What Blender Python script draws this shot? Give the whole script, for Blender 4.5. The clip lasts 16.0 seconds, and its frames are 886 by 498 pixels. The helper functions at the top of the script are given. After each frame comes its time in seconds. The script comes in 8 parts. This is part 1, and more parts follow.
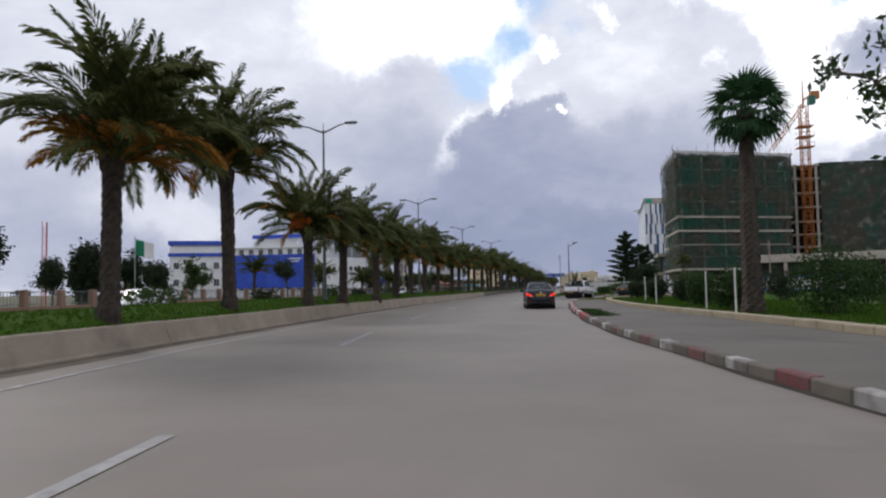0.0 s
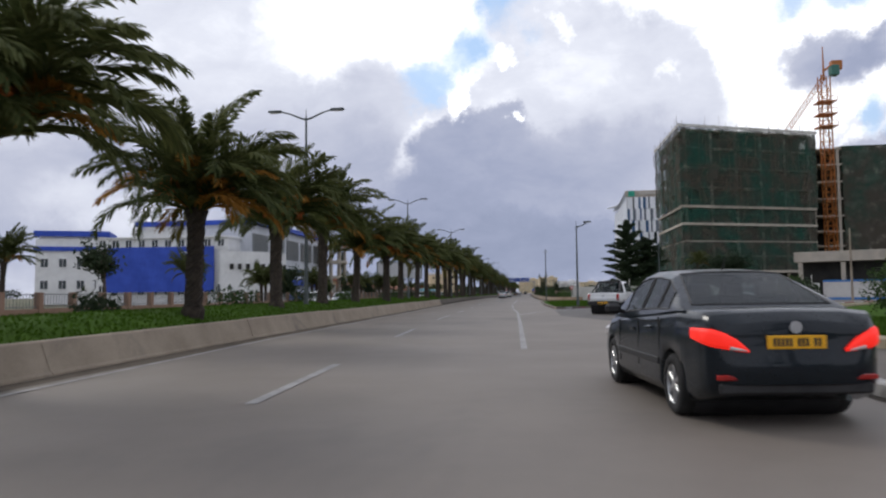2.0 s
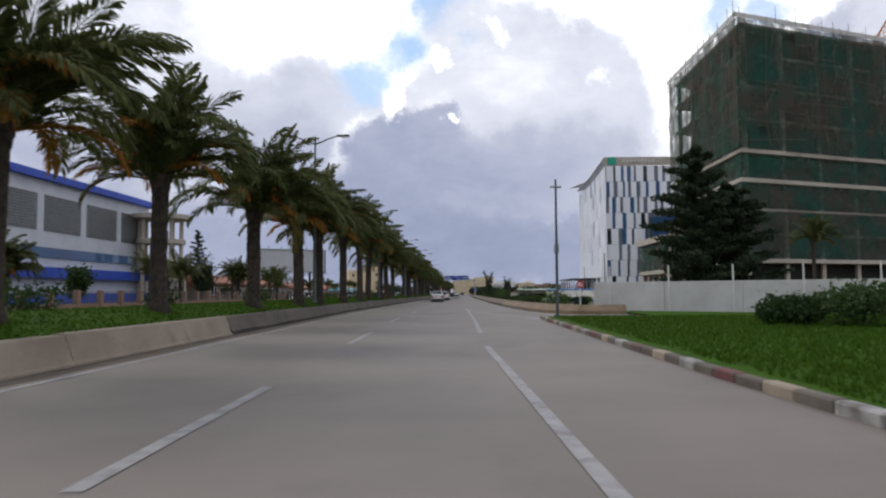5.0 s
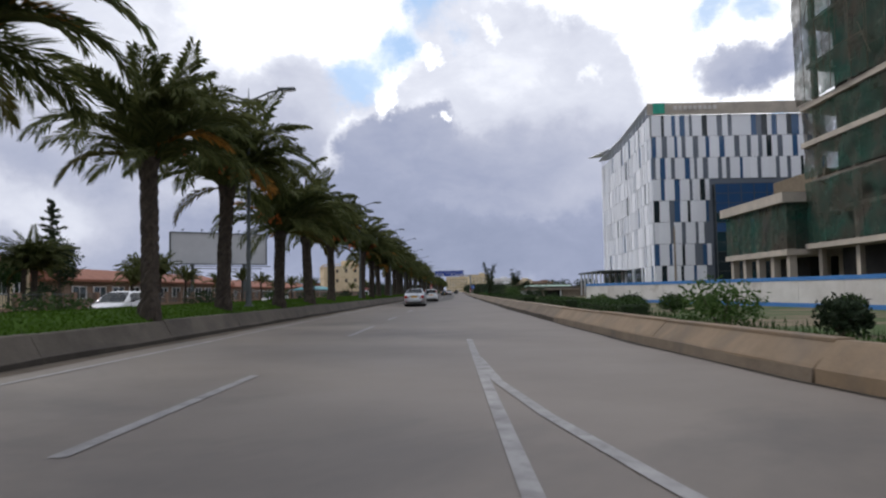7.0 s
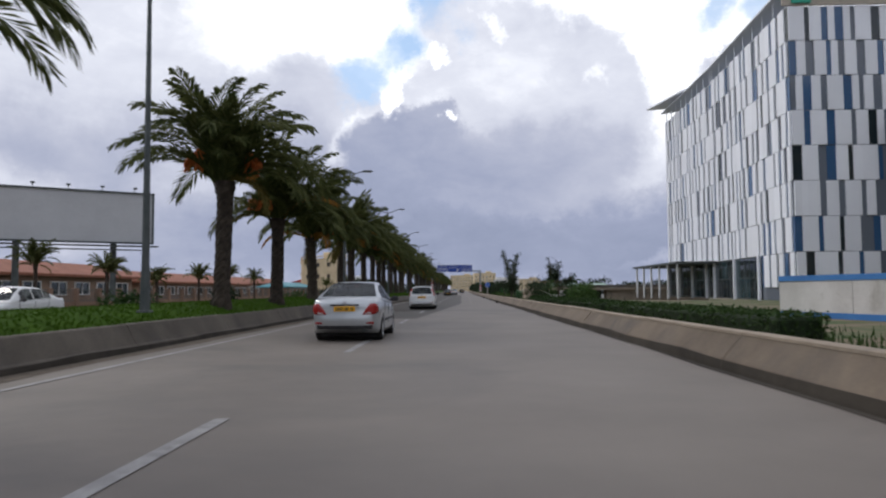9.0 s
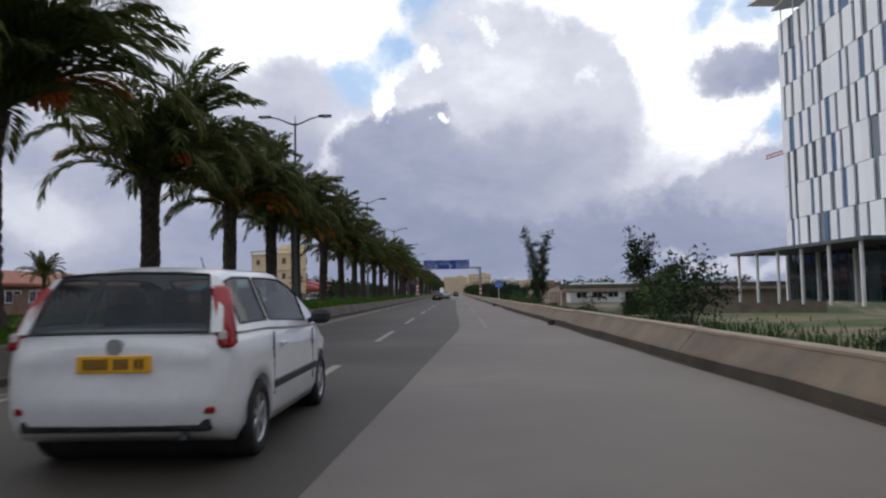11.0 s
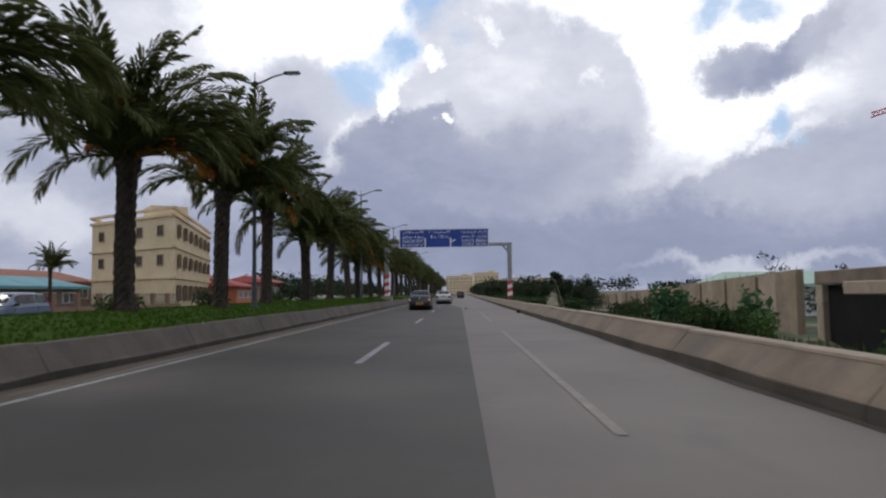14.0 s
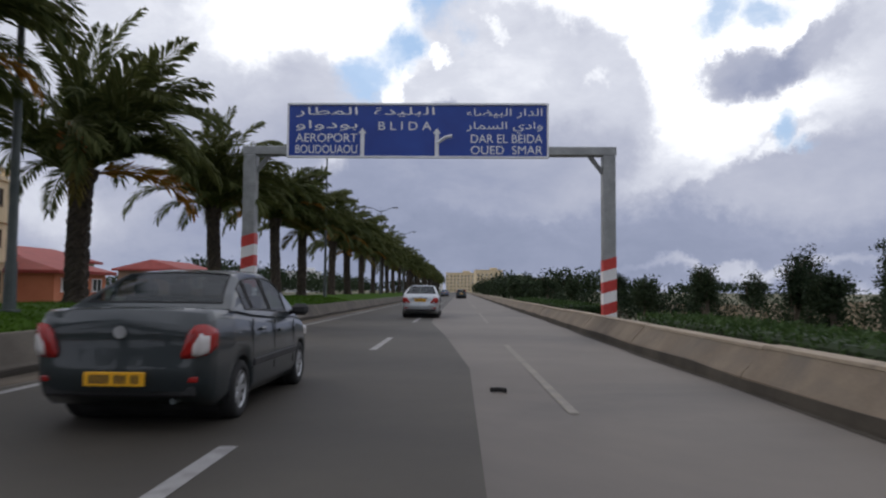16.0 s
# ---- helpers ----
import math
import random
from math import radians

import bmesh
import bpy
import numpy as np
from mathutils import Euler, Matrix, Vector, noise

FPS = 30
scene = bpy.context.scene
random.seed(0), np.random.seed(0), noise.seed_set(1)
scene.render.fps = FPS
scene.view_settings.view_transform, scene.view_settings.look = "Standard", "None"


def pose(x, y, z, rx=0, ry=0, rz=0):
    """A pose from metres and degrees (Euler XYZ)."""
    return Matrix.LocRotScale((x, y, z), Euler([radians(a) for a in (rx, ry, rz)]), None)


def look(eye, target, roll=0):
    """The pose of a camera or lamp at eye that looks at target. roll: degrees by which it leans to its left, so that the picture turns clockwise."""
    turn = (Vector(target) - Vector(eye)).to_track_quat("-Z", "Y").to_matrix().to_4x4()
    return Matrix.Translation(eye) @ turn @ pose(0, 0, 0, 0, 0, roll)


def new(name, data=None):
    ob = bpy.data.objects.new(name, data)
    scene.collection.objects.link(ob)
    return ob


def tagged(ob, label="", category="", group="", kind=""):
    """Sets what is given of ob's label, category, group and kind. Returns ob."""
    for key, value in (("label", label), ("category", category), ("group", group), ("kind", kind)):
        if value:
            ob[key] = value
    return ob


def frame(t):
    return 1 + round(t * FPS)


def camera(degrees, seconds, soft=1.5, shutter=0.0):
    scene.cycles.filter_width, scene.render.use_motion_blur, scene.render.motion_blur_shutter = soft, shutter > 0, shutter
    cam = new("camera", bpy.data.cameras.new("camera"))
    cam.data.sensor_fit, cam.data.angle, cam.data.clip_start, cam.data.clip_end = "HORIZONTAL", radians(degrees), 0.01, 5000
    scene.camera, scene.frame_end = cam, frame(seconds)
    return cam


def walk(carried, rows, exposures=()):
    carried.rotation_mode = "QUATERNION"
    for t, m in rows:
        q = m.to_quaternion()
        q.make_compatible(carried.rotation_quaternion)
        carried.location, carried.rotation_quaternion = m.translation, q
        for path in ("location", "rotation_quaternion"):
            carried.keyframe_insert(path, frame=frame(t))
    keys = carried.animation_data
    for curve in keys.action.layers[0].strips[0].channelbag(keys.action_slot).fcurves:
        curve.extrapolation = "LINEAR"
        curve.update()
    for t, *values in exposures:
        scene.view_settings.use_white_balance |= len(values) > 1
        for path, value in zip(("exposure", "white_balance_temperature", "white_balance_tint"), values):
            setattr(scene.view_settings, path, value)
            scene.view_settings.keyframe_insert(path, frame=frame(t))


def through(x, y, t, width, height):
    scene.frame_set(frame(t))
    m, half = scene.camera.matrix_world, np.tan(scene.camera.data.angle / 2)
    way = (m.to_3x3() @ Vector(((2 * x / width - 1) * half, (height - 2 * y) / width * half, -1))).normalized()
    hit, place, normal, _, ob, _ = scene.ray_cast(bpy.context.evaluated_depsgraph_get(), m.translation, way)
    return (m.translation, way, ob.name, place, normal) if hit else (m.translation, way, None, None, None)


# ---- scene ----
cam = camera(64.0, 16.0, soft=2.2, shutter=0.1)
PATH = [
    (0, (6.825, 0.0, 1.242), (6.4572, 1.9628, 1.3528), -1.02),
    (0.5, (5.629, 8.367, 1.238), (5.3007, 10.3375, 1.3342), -1.10),
    (1, (4.45, 16.573, 1.24), (4.1529, 18.5478, 1.3497), -0.83),
    (1.5, (3.366, 24.754, 1.24), (3.0915, 26.731, 1.3669), -1.22),
    (2, (2.547, 33.165, 1.24), (2.2996, 35.1458, 1.364), -0.71),
    (2.5, (1.581, 41.46, 1.242), (1.3923, 43.4475, 1.3619), -0.67),
    (3, (1.079, 50.121, 1.24), (0.944, 52.1132, 1.3538), -0.67),
    (3.5, (0.651, 59.041, 1.24), (0.5438, 61.0349, 1.354), -0.09),
    (4, (0.387, 68.293, 1.239), (0.3039, 70.2885, 1.3451), -0.08),
    (4.2, (0.288, 71.963, 1.24), (0.2131, 73.9586, 1.3497), -0.13),
    (6.3, (-0.017, 110.996, 1.24), (-0.0493, 112.9916, 1.368), -1.09),
    (6.5, (0.0, 114.945, 1.245), (-0.0348, 116.941, 1.3667), -1.53),
    (7, (-0.089, 124.94, 1.234), (-0.1318, 126.936, 1.3523), -0.95),
    (7.5, (-0.207, 135.135, 1.243), (-0.2576, 137.1309, 1.3606), -1.14),
    (8, (-0.409, 145.245, 1.239), (-0.4624, 147.2406, 1.3598), -1.26),
    (8.5, (-0.662, 155.293, 1.243), (-0.7211, 157.2886, 1.3622), -0.58),
    (9, (-0.856, 165.09, 1.235), (-0.9113, 167.0859, 1.3506), -0.48),
    (9.5, (-0.937, 175.024, 1.24), (-0.9794, 177.0201, 1.3577), -0.90),
    (9.7, (-0.971, 179.049, 1.24), (-1.0152, 181.0451, 1.3561), -1.22),
    (11.8, (-1.227, 222.457, 1.24), (-1.2588, 224.4527, 1.3673), -0.79),
    (12, (-1.268, 226.749, 1.242), (-1.3133, 228.7444, 1.3698), -0.79),
    (12.5, (-1.387, 237.608, 1.237), (-1.4366, 239.6036, 1.3601), -0.29),
    (13, (-1.369, 248.741, 1.238), (-1.4124, 250.7373, 1.3509), -0.74),
    (13.5, (-1.367, 259.995, 1.24), (-1.4087, 261.9909, 1.3609), -0.77),
    (14, (-1.365, 271.324, 1.241), (-1.4117, 273.3197, 1.364), -0.81),
    (14.5, (-1.37, 282.691, 1.239), (-1.4209, 284.6868, 1.3576), -0.25),
    (15, (-1.402, 294.115, 1.24), (-1.4534, 296.1104, 1.3649), -0.25),
    (15.5, (-1.429, 305.53, 1.24), (-1.4794, 307.5259, 1.3569), -0.09),
    (16, (-1.403, 316.604, 1.239), (-1.4535, 318.5999, 1.3561), 0.47),
]
walk(cam, [(t, look(eye, target, roll)) for t, eye, target, roll in PATH], exposures=[(0.0, 0.20), (4.2, 0.27), (6.3, 0.22), (9.7, 0.18), (11.8, 0.05), (16.0, 0.05)])

import collections

# ---------- world, sun ----------
def node(nt, kind, **kw):
    n = nt.nodes.new(kind)
    for k, v in kw.items():
        if k == "ins":
            for key, val in v.items():
                n.inputs[key].default_value = val
        elif k == "operation":
            n.operation = v
        elif k == "blend_type":
            n.blend_type = v
        elif k == "data_type":
            n.data_type = v
    return n


def math_node(nt, op, a, b=None, clamp=False):
    n = nt.nodes.new("ShaderNodeMath")
    n.operation, n.use_clamp = op, clamp
    for i, v in enumerate((a, b)):
        if v is None:
            continue
        if isinstance(v, (int, float)):
            n.inputs[i].default_value = v
        else:
            nt.links.new(v, n.inputs[i])
    return n.outputs[0]


def mix_rgb(nt, fac, a, b):
    n = nt.nodes.new("ShaderNodeMixRGB")
    for i, v in enumerate((fac, a, b)):
        if isinstance(v, (int, float)):
            n.inputs[i].default_value = v
        elif isinstance(v, tuple):
            n.inputs[i].default_value = (*v, 1)
        else:
            nt.links.new(v, n.inputs[i])
    return n.outputs[0]


def ramp(nt, fac, stops):
    n = nt.nodes.new("ShaderNodeValToRGB")
    els = n.color_ramp.elements
    while len(els) < len(stops):
        els.new(0.5)
    for e, (p, c) in zip(els, stops):
        e.position = p
        e.color = (*c, 1) if isinstance(c, tuple) else (c, c, c, 1)
    nt.links.new(fac, n.inputs[0])
    return n.outputs[0]


def noise_tex(nt, vec, scale, detail=4.0, rough=0.55, distort=0.0):
    n = nt.nodes.new("ShaderNodeTexNoise")
    n.inputs["Scale"].default_value, n.inputs["Detail"].default_value = scale, detail
    n.inputs["Roughness"].default_value, n.inputs["Distortion"].default_value = rough, distort
    if vec is not None:
        nt.links.new(vec, n.inputs["Vector"])
    return n.outputs[0]


SUN_EL, SUN_AZ = 40.0, -55.0   # degrees above the horizon, degrees to the right of the road's far end
world = bpy.data.worlds.new("cloudy_sky")
scene.world = world
world.use_nodes = True
wt = world.node_tree
wt.nodes.clear()
sky = wt.nodes.new("ShaderNodeTexSky")
sky.sky_type = "NISHITA"
sky.sun_disc = False
sky.sun_elevation, sky.sun_rotation = radians(SUN_EL), radians(SUN_AZ)
coord = wt.nodes.new("ShaderNodeTexCoord").outputs["Generated"]


def direction(u, v):
    """A direction u to the right and v up, for one ahead."""
    return Vector((u, 1.0, v)).normalized()


def patch(u, v, ru, rv, rot, soft_edge):
    """1 inside an oval patch of sky, 0 outside it, with a ragged rim."""
    c = direction(u, v)
    right_v = c.cross(Vector((0, 0, 1))).normalized()
    up_v = right_v.cross(c)
    k = radians(rot)
    a_v, b_v = right_v * math.cos(k) + up_v * math.sin(k), up_v * math.cos(k) - right_v * math.sin(k)
    mp = wt.nodes.new("ShaderNodeMapping")
    mp.vector_type = "TEXTURE"
    wt.links.new(warped, mp.inputs["Vector"])
    mp.inputs["Location"].default_value = c
    mp.inputs["Rotation"].default_value = Matrix((a_v, c, b_v)).transposed().to_euler()
    mp.inputs["Scale"].default_value = (ru, 0.5, rv)
    d = wt.nodes.new("ShaderNodeVectorMath")
    d.operation = "LENGTH"
    wt.links.new(mp.outputs[0], d.inputs[0])
    m = wt.nodes.new("ShaderNodeMapRange")
    m.interpolation_type = "SMOOTHSTEP"
    wt.links.new(d.outputs["Value"], m.inputs[0])
    m.inputs[1].default_value, m.inputs[2].default_value = 1 + soft_edge, 1 - soft_edge
    m.inputs[3].default_value, m.inputs[4].default_value = 0.0, 1.0
    return m.outputs[0]


def vec_mul(nt, vec, s):
    m = nt.nodes.new("ShaderNodeVectorMath")
    m.operation = "MULTIPLY"
    nt.links.new(vec, m.inputs[0])
    m.inputs[1].default_value = s
    return m.outputs[0]


# ragged rims: the direction is pushed about by noise
wn = wt.nodes.new("ShaderNodeTexNoise")
wn.inputs["Scale"].default_value, wn.inputs["Detail"].default_value, wn.inputs["Roughness"].default_value = 7.0, 8.0, 0.66
wt.links.new(coord, wn.inputs["Vector"])
push = wt.nodes.new("ShaderNodeVectorMath")
push.operation = "MULTIPLY_ADD"
wt.links.new(wn.outputs["Color"], push.inputs[0])
push.inputs[1].default_value = (0.14, 0.14, 0.14)
push.inputs[2].default_value = (-0.07, -0.07, -0.07)
add = wt.nodes.new("ShaderNodeVectorMath")
add.operation = "ADD"
wt.links.new(coord, add.inputs[0])
wt.links.new(push.outputs[0], add.inputs[1])
warped = add.outputs[0]


def lerp_value(fac, a, b):
    n = wt.nodes.new("ShaderNodeMix")
    n.data_type = "FLOAT"
    for key, v in (("Factor", fac), ("A", a), ("B", b)):
        if isinstance(v, (int, float)):
            n.inputs[key].default_value = v
        else:
            wt.links.new(v, n.inputs[key])
    return n.outputs[0]


# cloud masses: right, up, half width, half height, tilt, softness, brightness, cover
LEFT_CLOUDS = [(-0.551, 0.383, 0.340, 0.131, 0, 0.5, 0.7, 1),
    (-0.544, 0.126, 0.278, 0.116, 0, 0.5, 0.36, 1),
    (-0.619, 0.126, 0.093, 0.039, -10, 0.7, 0.7, 0.9),
    (-0.401, 0.381, 0.116, 0.085, 20, 0.5, 0.76, 1),
    (-0.212, 0.395, 0.147, 0.093, -10, 0.22, 1.0, 1),
    (-0.269, 0.331, 0.062, 0.037, 0, 0.5, 1.0, 1),
    (-0.284, 0.259, 0.155, 0.054, 5, 0.5, 0.56, 1),
    (-0.186, 0.27, 0.062, 0.035, -10, 0.5, 0.62, 0.9),
    (-0.226, 0.156, 0.116, 0.070, 0, 0.6, 0.4, 1),
    (-0.385, 0.157, 0.070, 0.031, 10, 0.7, 0.62, 0.7)]
RIGHT_WHITE = [(0.252, 0.396, 0.201, 0.070, 0, 0.25, 1.0, 1),
    (0.298, 0.297, 0.058, 0.116, -8, 0.25, 1.0, 1),
    (0.232, 0.188, 0.081, 0.046, 10, 0.35, 1.0, 1),
    (0.32, 0.223, 0.077, 0.062, 0, 0.4, 0.92, 1),
    (0.151, 0.148, 0.062, 0.020, 0, 0.6, 0.8, 1),
    (0.552, 0.302, 0.101, 0.147, 0, 0.5, 0.7, 1),
    (0.362, 0.329, 0.062, 0.085, 0, 0.4, 0.98, 1),
    (0.412, 0.251, 0.085, 0.035, 20, 0.4, 0.98, 1),
    (0.476, 0.393, 0.070, 0.031, 0, 0.5, 0.96, 1)]
CENTRE_CLOUDS = [(-0.001, 0.065, 0.356, 0.073, 0, 0.5, 0.14, 1),
    (0.117, 0.254, 0.139, 0.128, 0, 0.13, 0.64, 1),
    (0.065, 0.333, 0.093, 0.062, 0, 0.35, 0.74, 1),
    (0.19, 0.306, 0.058, 0.058, 0, 0.3, 0.68, 1),
    (0.104, 0.165, 0.147, 0.058, 0, 0.5, 0.4, 1),
    (-0.155, 0.216, 0.019, 0.048, -28, 0.6, 0.95, 0.9),
    (-0.081, 0.191, 0.087, 0.071, 0, 0.13, 0.25, 1),
    (-0.044, 0.223, 0.046, 0.037, 0, 0.22, 0.28, 1),
    (0.008, 0.158, 0.101, 0.046, 0, 0.5, 0.3, 1),
    (-0.105, 0.151, 0.077, 0.043, 0, 0.4, 0.24, 1)]
RIGHT_CLOUDS = [(0.41, 0.063, 0.294, 0.073, 0, 0.35, 0.17, 1),
    (0.436, 0.164, 0.124, 0.034, 8, 0.5, 0.5, 1),
    (0.53, 0.165, 0.108, 0.062, 0, 0.5, 0.44, 1),
    (0.433, 0.316, 0.048, 0.023, 15, 0.5, 0.3, 1),
    (0.486, 0.342, 0.045, 0.020, 30, 0.4, 0.24, 1),
    (0.529, 0.369, 0.031, 0.014, 35, 0.5, 0.34, 0.9),
    (0.394, 0.318, 0.043, 0.020, 10, 0.4, 0.4, 0.9),
    (0.546, 0.367, 0.046, 0.031, 30, 0.5, 0.55, 0.7),
    (0.39, 0.202, 0.050, 0.012, 35, 0.5, 0.92, 0.8),
    (0.326, 0.175, 0.023, 0.017, 0, 0.6, 0.8, 0.7),
    (0.409, 0.04, 0.131, 0.010, 2, 0.6, 0.62, 0.8)]
PUFFS = [(-0.099, 0.289, 0.019, 0.026, 0, 0.25, 1.0, 1),
    (-0.046, 0.328, 0.013, 0.012, 0, 0.4, 1.0, 0.9),
    (0.043, 0.371, 0.012, 0.009, 0, 0.6, 0.98, 0.7),
    (-0.012, 0.235, 0.012, 0.008, -10, 0.4, 1.0, 0.9),
    (0.206, 0.291, 0.010, 0.010, 0, 0.7, 0.92, 0.6),
    (0.434, 0.204, 0.026, 0.009, 30, 0.6, 0.95, 0.8),
    (0.372, 0.237, 0.048, 0.014, 35, 0.6, 0.97, 0.8),
    (0.33, 0.155, 0.034, 0.010, 18, 0.7, 0.84, 0.8),
    (0.482, 0.223, 0.040, 0.010, 28, 0.6, 0.9, 0.8),
    (0.535, 0.282, 0.032, 0.028, 0, 0.7, 0.82, 0.7)]
BLUE_GAPS = [(-0.027, 0.409, 0.038, 0.036, -20, 0.5, 1.0),
    (-0.093, 0.347, 0.039, 0.026, 32, 0.45, 1.0),
    (-0.146, 0.304, 0.032, 0.021, 30, 0.5, 0.9),
    (0.458, 0.234, 0.014, 0.024, 0, 0.6, 0.9),
    (0.352, 0.388, 0.023, 0.017, 30, 0.6, 0.8),
    (0.421, 0.407, 0.027, 0.014, 0, 0.6, 0.8),
    (0.493, 0.214, 0.015, 0.011, 0, 0.6, 0.6)]

flat = vec_mul(wt, coord, (1.0, 1.0, 1.9))
large = noise_tex(wt, flat, 3.2, 8.0, 0.58, 0.4)
fine = noise_tex(wt, flat, 11.0, 6.0, 0.62, 0.3)
value = math_node(wt, "ADD", math_node(wt, "MULTIPLY", large, 0.5), 0.41)
for u_, v_, ru_, rv_, rot_, edge_, level_, cover_ in LEFT_CLOUDS + RIGHT_WHITE + CENTRE_CLOUDS + RIGHT_CLOUDS + PUFFS:
    value = lerp_value(math_node(wt, "MULTIPLY", patch(u_, v_, ru_, rv_, rot_, edge_), cover_), value, level_)
grain_ = math_node(wt, "ADD", math_node(wt, "MULTIPLY", fine, 0.34), math_node(wt, "MULTIPLY", large, 0.22))
value = math_node(wt, "ADD", value, math_node(wt, "SUBTRACT", grain_, 0.28))
cloud = ramp(wt, value, [(0.0, (0.225, 0.262, 0.375)), (0.25, (0.318, 0.352, 0.482)), (0.5, (0.475, 0.500, 0.61)), (0.75, (0.69, 0.715, 0.805)), (0.95, (1.06, 1.08, 1.13))])
gap = 0.0
for u_, v_, ru_, rv_, rot_, edge_, cover_ in BLUE_GAPS:
    w_ = math_node(wt, "MULTIPLY", patch(u_, v_, ru_, rv_, rot_, edge_), cover_)
    gap = w_ if gap == 0.0 else math_node(wt, "MAXIMUM", gap, w_)
gap = math_node(wt, "MULTIPLY", gap, math_node(wt, "MULTIPLY", fine, 1.9, clamp=True), clamp=True)
blue = vec_mul(wt, sky.outputs[0], (0.10, 0.10, 0.10))
pale = mix_rgb(wt, 0.6, blue, (0.50, 0.70, 1.0))
both = mix_rgb(wt, gap, cloud, pale)
bg = wt.nodes.new("ShaderNodeBackground")
wt.links.new(both, bg.inputs[0])
bg.inputs[1].default_value = 1.0
out = wt.nodes.new("ShaderNodeOutputWorld")
wt.links.new(bg.outputs[0], out.inputs[0])

sun = new("sun", bpy.data.lights.new("sun", "SUN"))
sun.data.energy, sun.data.angle, sun.data.color = 0.9, radians(16), (1.0, 0.95, 0.88)
az, el = radians(SUN_AZ), radians(SUN_EL)
sun.matrix_world = look((0, 0, 60), Vector((0, 0, 60)) - 10 * Vector((math.sin(az) * math.cos(el), math.cos(az) * math.cos(el), math.sin(el))))



# ---------- materials ----------
def surf(name, dark_c, light_c, scale=3.0, rough=0.8, bump=0.2, grain=40.0, metal=0.0, world_space=True, spread=(0.35, 0.65), vary=0.0, stains=None, spec=0.4, bump_dist=0.02):
    """A surface that goes between two colours in patches, with fine grain in it and in its relief."""
    m = bpy.data.materials.new(name)
    m.use_nodes = True
    nt = m.node_tree
    b = nt.nodes["Principled BSDF"]
    if world_space:
        vec = nt.nodes.new("ShaderNodeNewGeometry").outputs["Position"]
    else:
        vec = nt.nodes.new("ShaderNodeTexCoord").outputs["Object"]
    big = noise_tex(nt, vec, scale, 5.0, 0.6)
    small = noise_tex(nt, vec, grain, 3.0, 0.6)
    f = math_node(nt, "ADD", math_node(nt, "MULTIPLY", big, 0.7), math_node(nt, "MULTIPLY", small, 0.3))
    col = ramp(nt, f, [(spread[0], dark_c), (spread[1], light_c)])
    if stains:
        c, sc, lo, hi = stains
        s = noise_tex(nt, vec, sc, 6.0, 0.65, 0.6)
        col = mix_rgb(nt, ramp(nt, s, [(lo, 0.0), (hi, 1.0)]), col, c)
    if vary:
        r = nt.nodes.new("ShaderNodeObjectInfo").outputs["Random"]
        hs = nt.nodes.new("ShaderNodeHueSaturation")
        nt.links.new(col, hs.inputs["Color"])
        nt.links.new(math_node(nt, "ADD", math_node(nt, "MULTIPLY", r, 2 * vary), 1 - vary), hs.inputs["Value"])
        col = hs.outputs[0]
    nt.links.new(col, b.inputs["Base Color"])
    b.inputs["Metallic"].default_value = metal
    b.inputs["Specular IOR Level"].default_value = spec
    nt.links.new(math_node(nt, "ADD", math_node(nt, "MULTIPLY", small, 0.2), rough - 0.1, clamp=True), b.inputs["Roughness"])
    if bump:
        bp = nt.nodes.new("ShaderNodeBump")
        bp.inputs["Strength"].default_value, bp.inputs["Distance"].default_value = bump, bump_dist
        nt.links.new(f, bp.inputs["Height"])
        nt.links.new(bp.outputs[0], b.inputs["Normal"])
    return m


def plain(name, c, rough=0.5, metal=0.0, spec=0.5, coat=0.0):
    return_m = surf(name, tuple(v * 0.93 for v in c), tuple(min(1, v * 1.06) for v in c), 4.0, rough, 0.05, 30.0, metal, False, spec=spec)
    if coat:
        return_m.node_tree.nodes["Principled BSDF"].inputs["Coat Weight"].default_value = coat
        return_m.node_tree.nodes["Principled BSDF"].inputs["Coat Roughness"].default_value = 0.04
    return return_m


def leaf_mat(name, c1, c2, through=0.25):
    m = bpy.data.materials.new(name)
    m.use_nodes = True
    nt = m.node_tree
    b = nt.nodes["Principled BSDF"]
    geo = nt.nodes.new("ShaderNodeNewGeometry")
    oi = nt.nodes.new("ShaderNodeObjectInfo")
    f = math_node(nt, "ADD", math_node(nt, "MULTIPLY", geo.outputs["Random Per Island"], 0.6), math_node(nt, "MULTIPLY", oi.outputs["Random"], 0.4))
    col = ramp(nt, f, [(0.1, c1), (0.9, c2)])
    nt.links.new(col, b.inputs["Base Color"])
    b.inputs["Roughness"].default_value = 0.7
    b.inputs["Specular IOR Level"].default_value = 0.15
    tr = nt.nodes.new("ShaderNodeBsdfTranslucent")
    nt.links.new(col, tr.inputs[0])
    mx = nt.nodes.new("ShaderNodeMixShader")
    mx.inputs[0].default_value = through
    nt.links.new(b.outputs[0], mx.inputs[1])
    nt.links.new(tr.outputs[0], mx.inputs[2])
    nt.links.new(mx.outputs[0], nt.nodes["Material Output"].inputs[0])
    return m


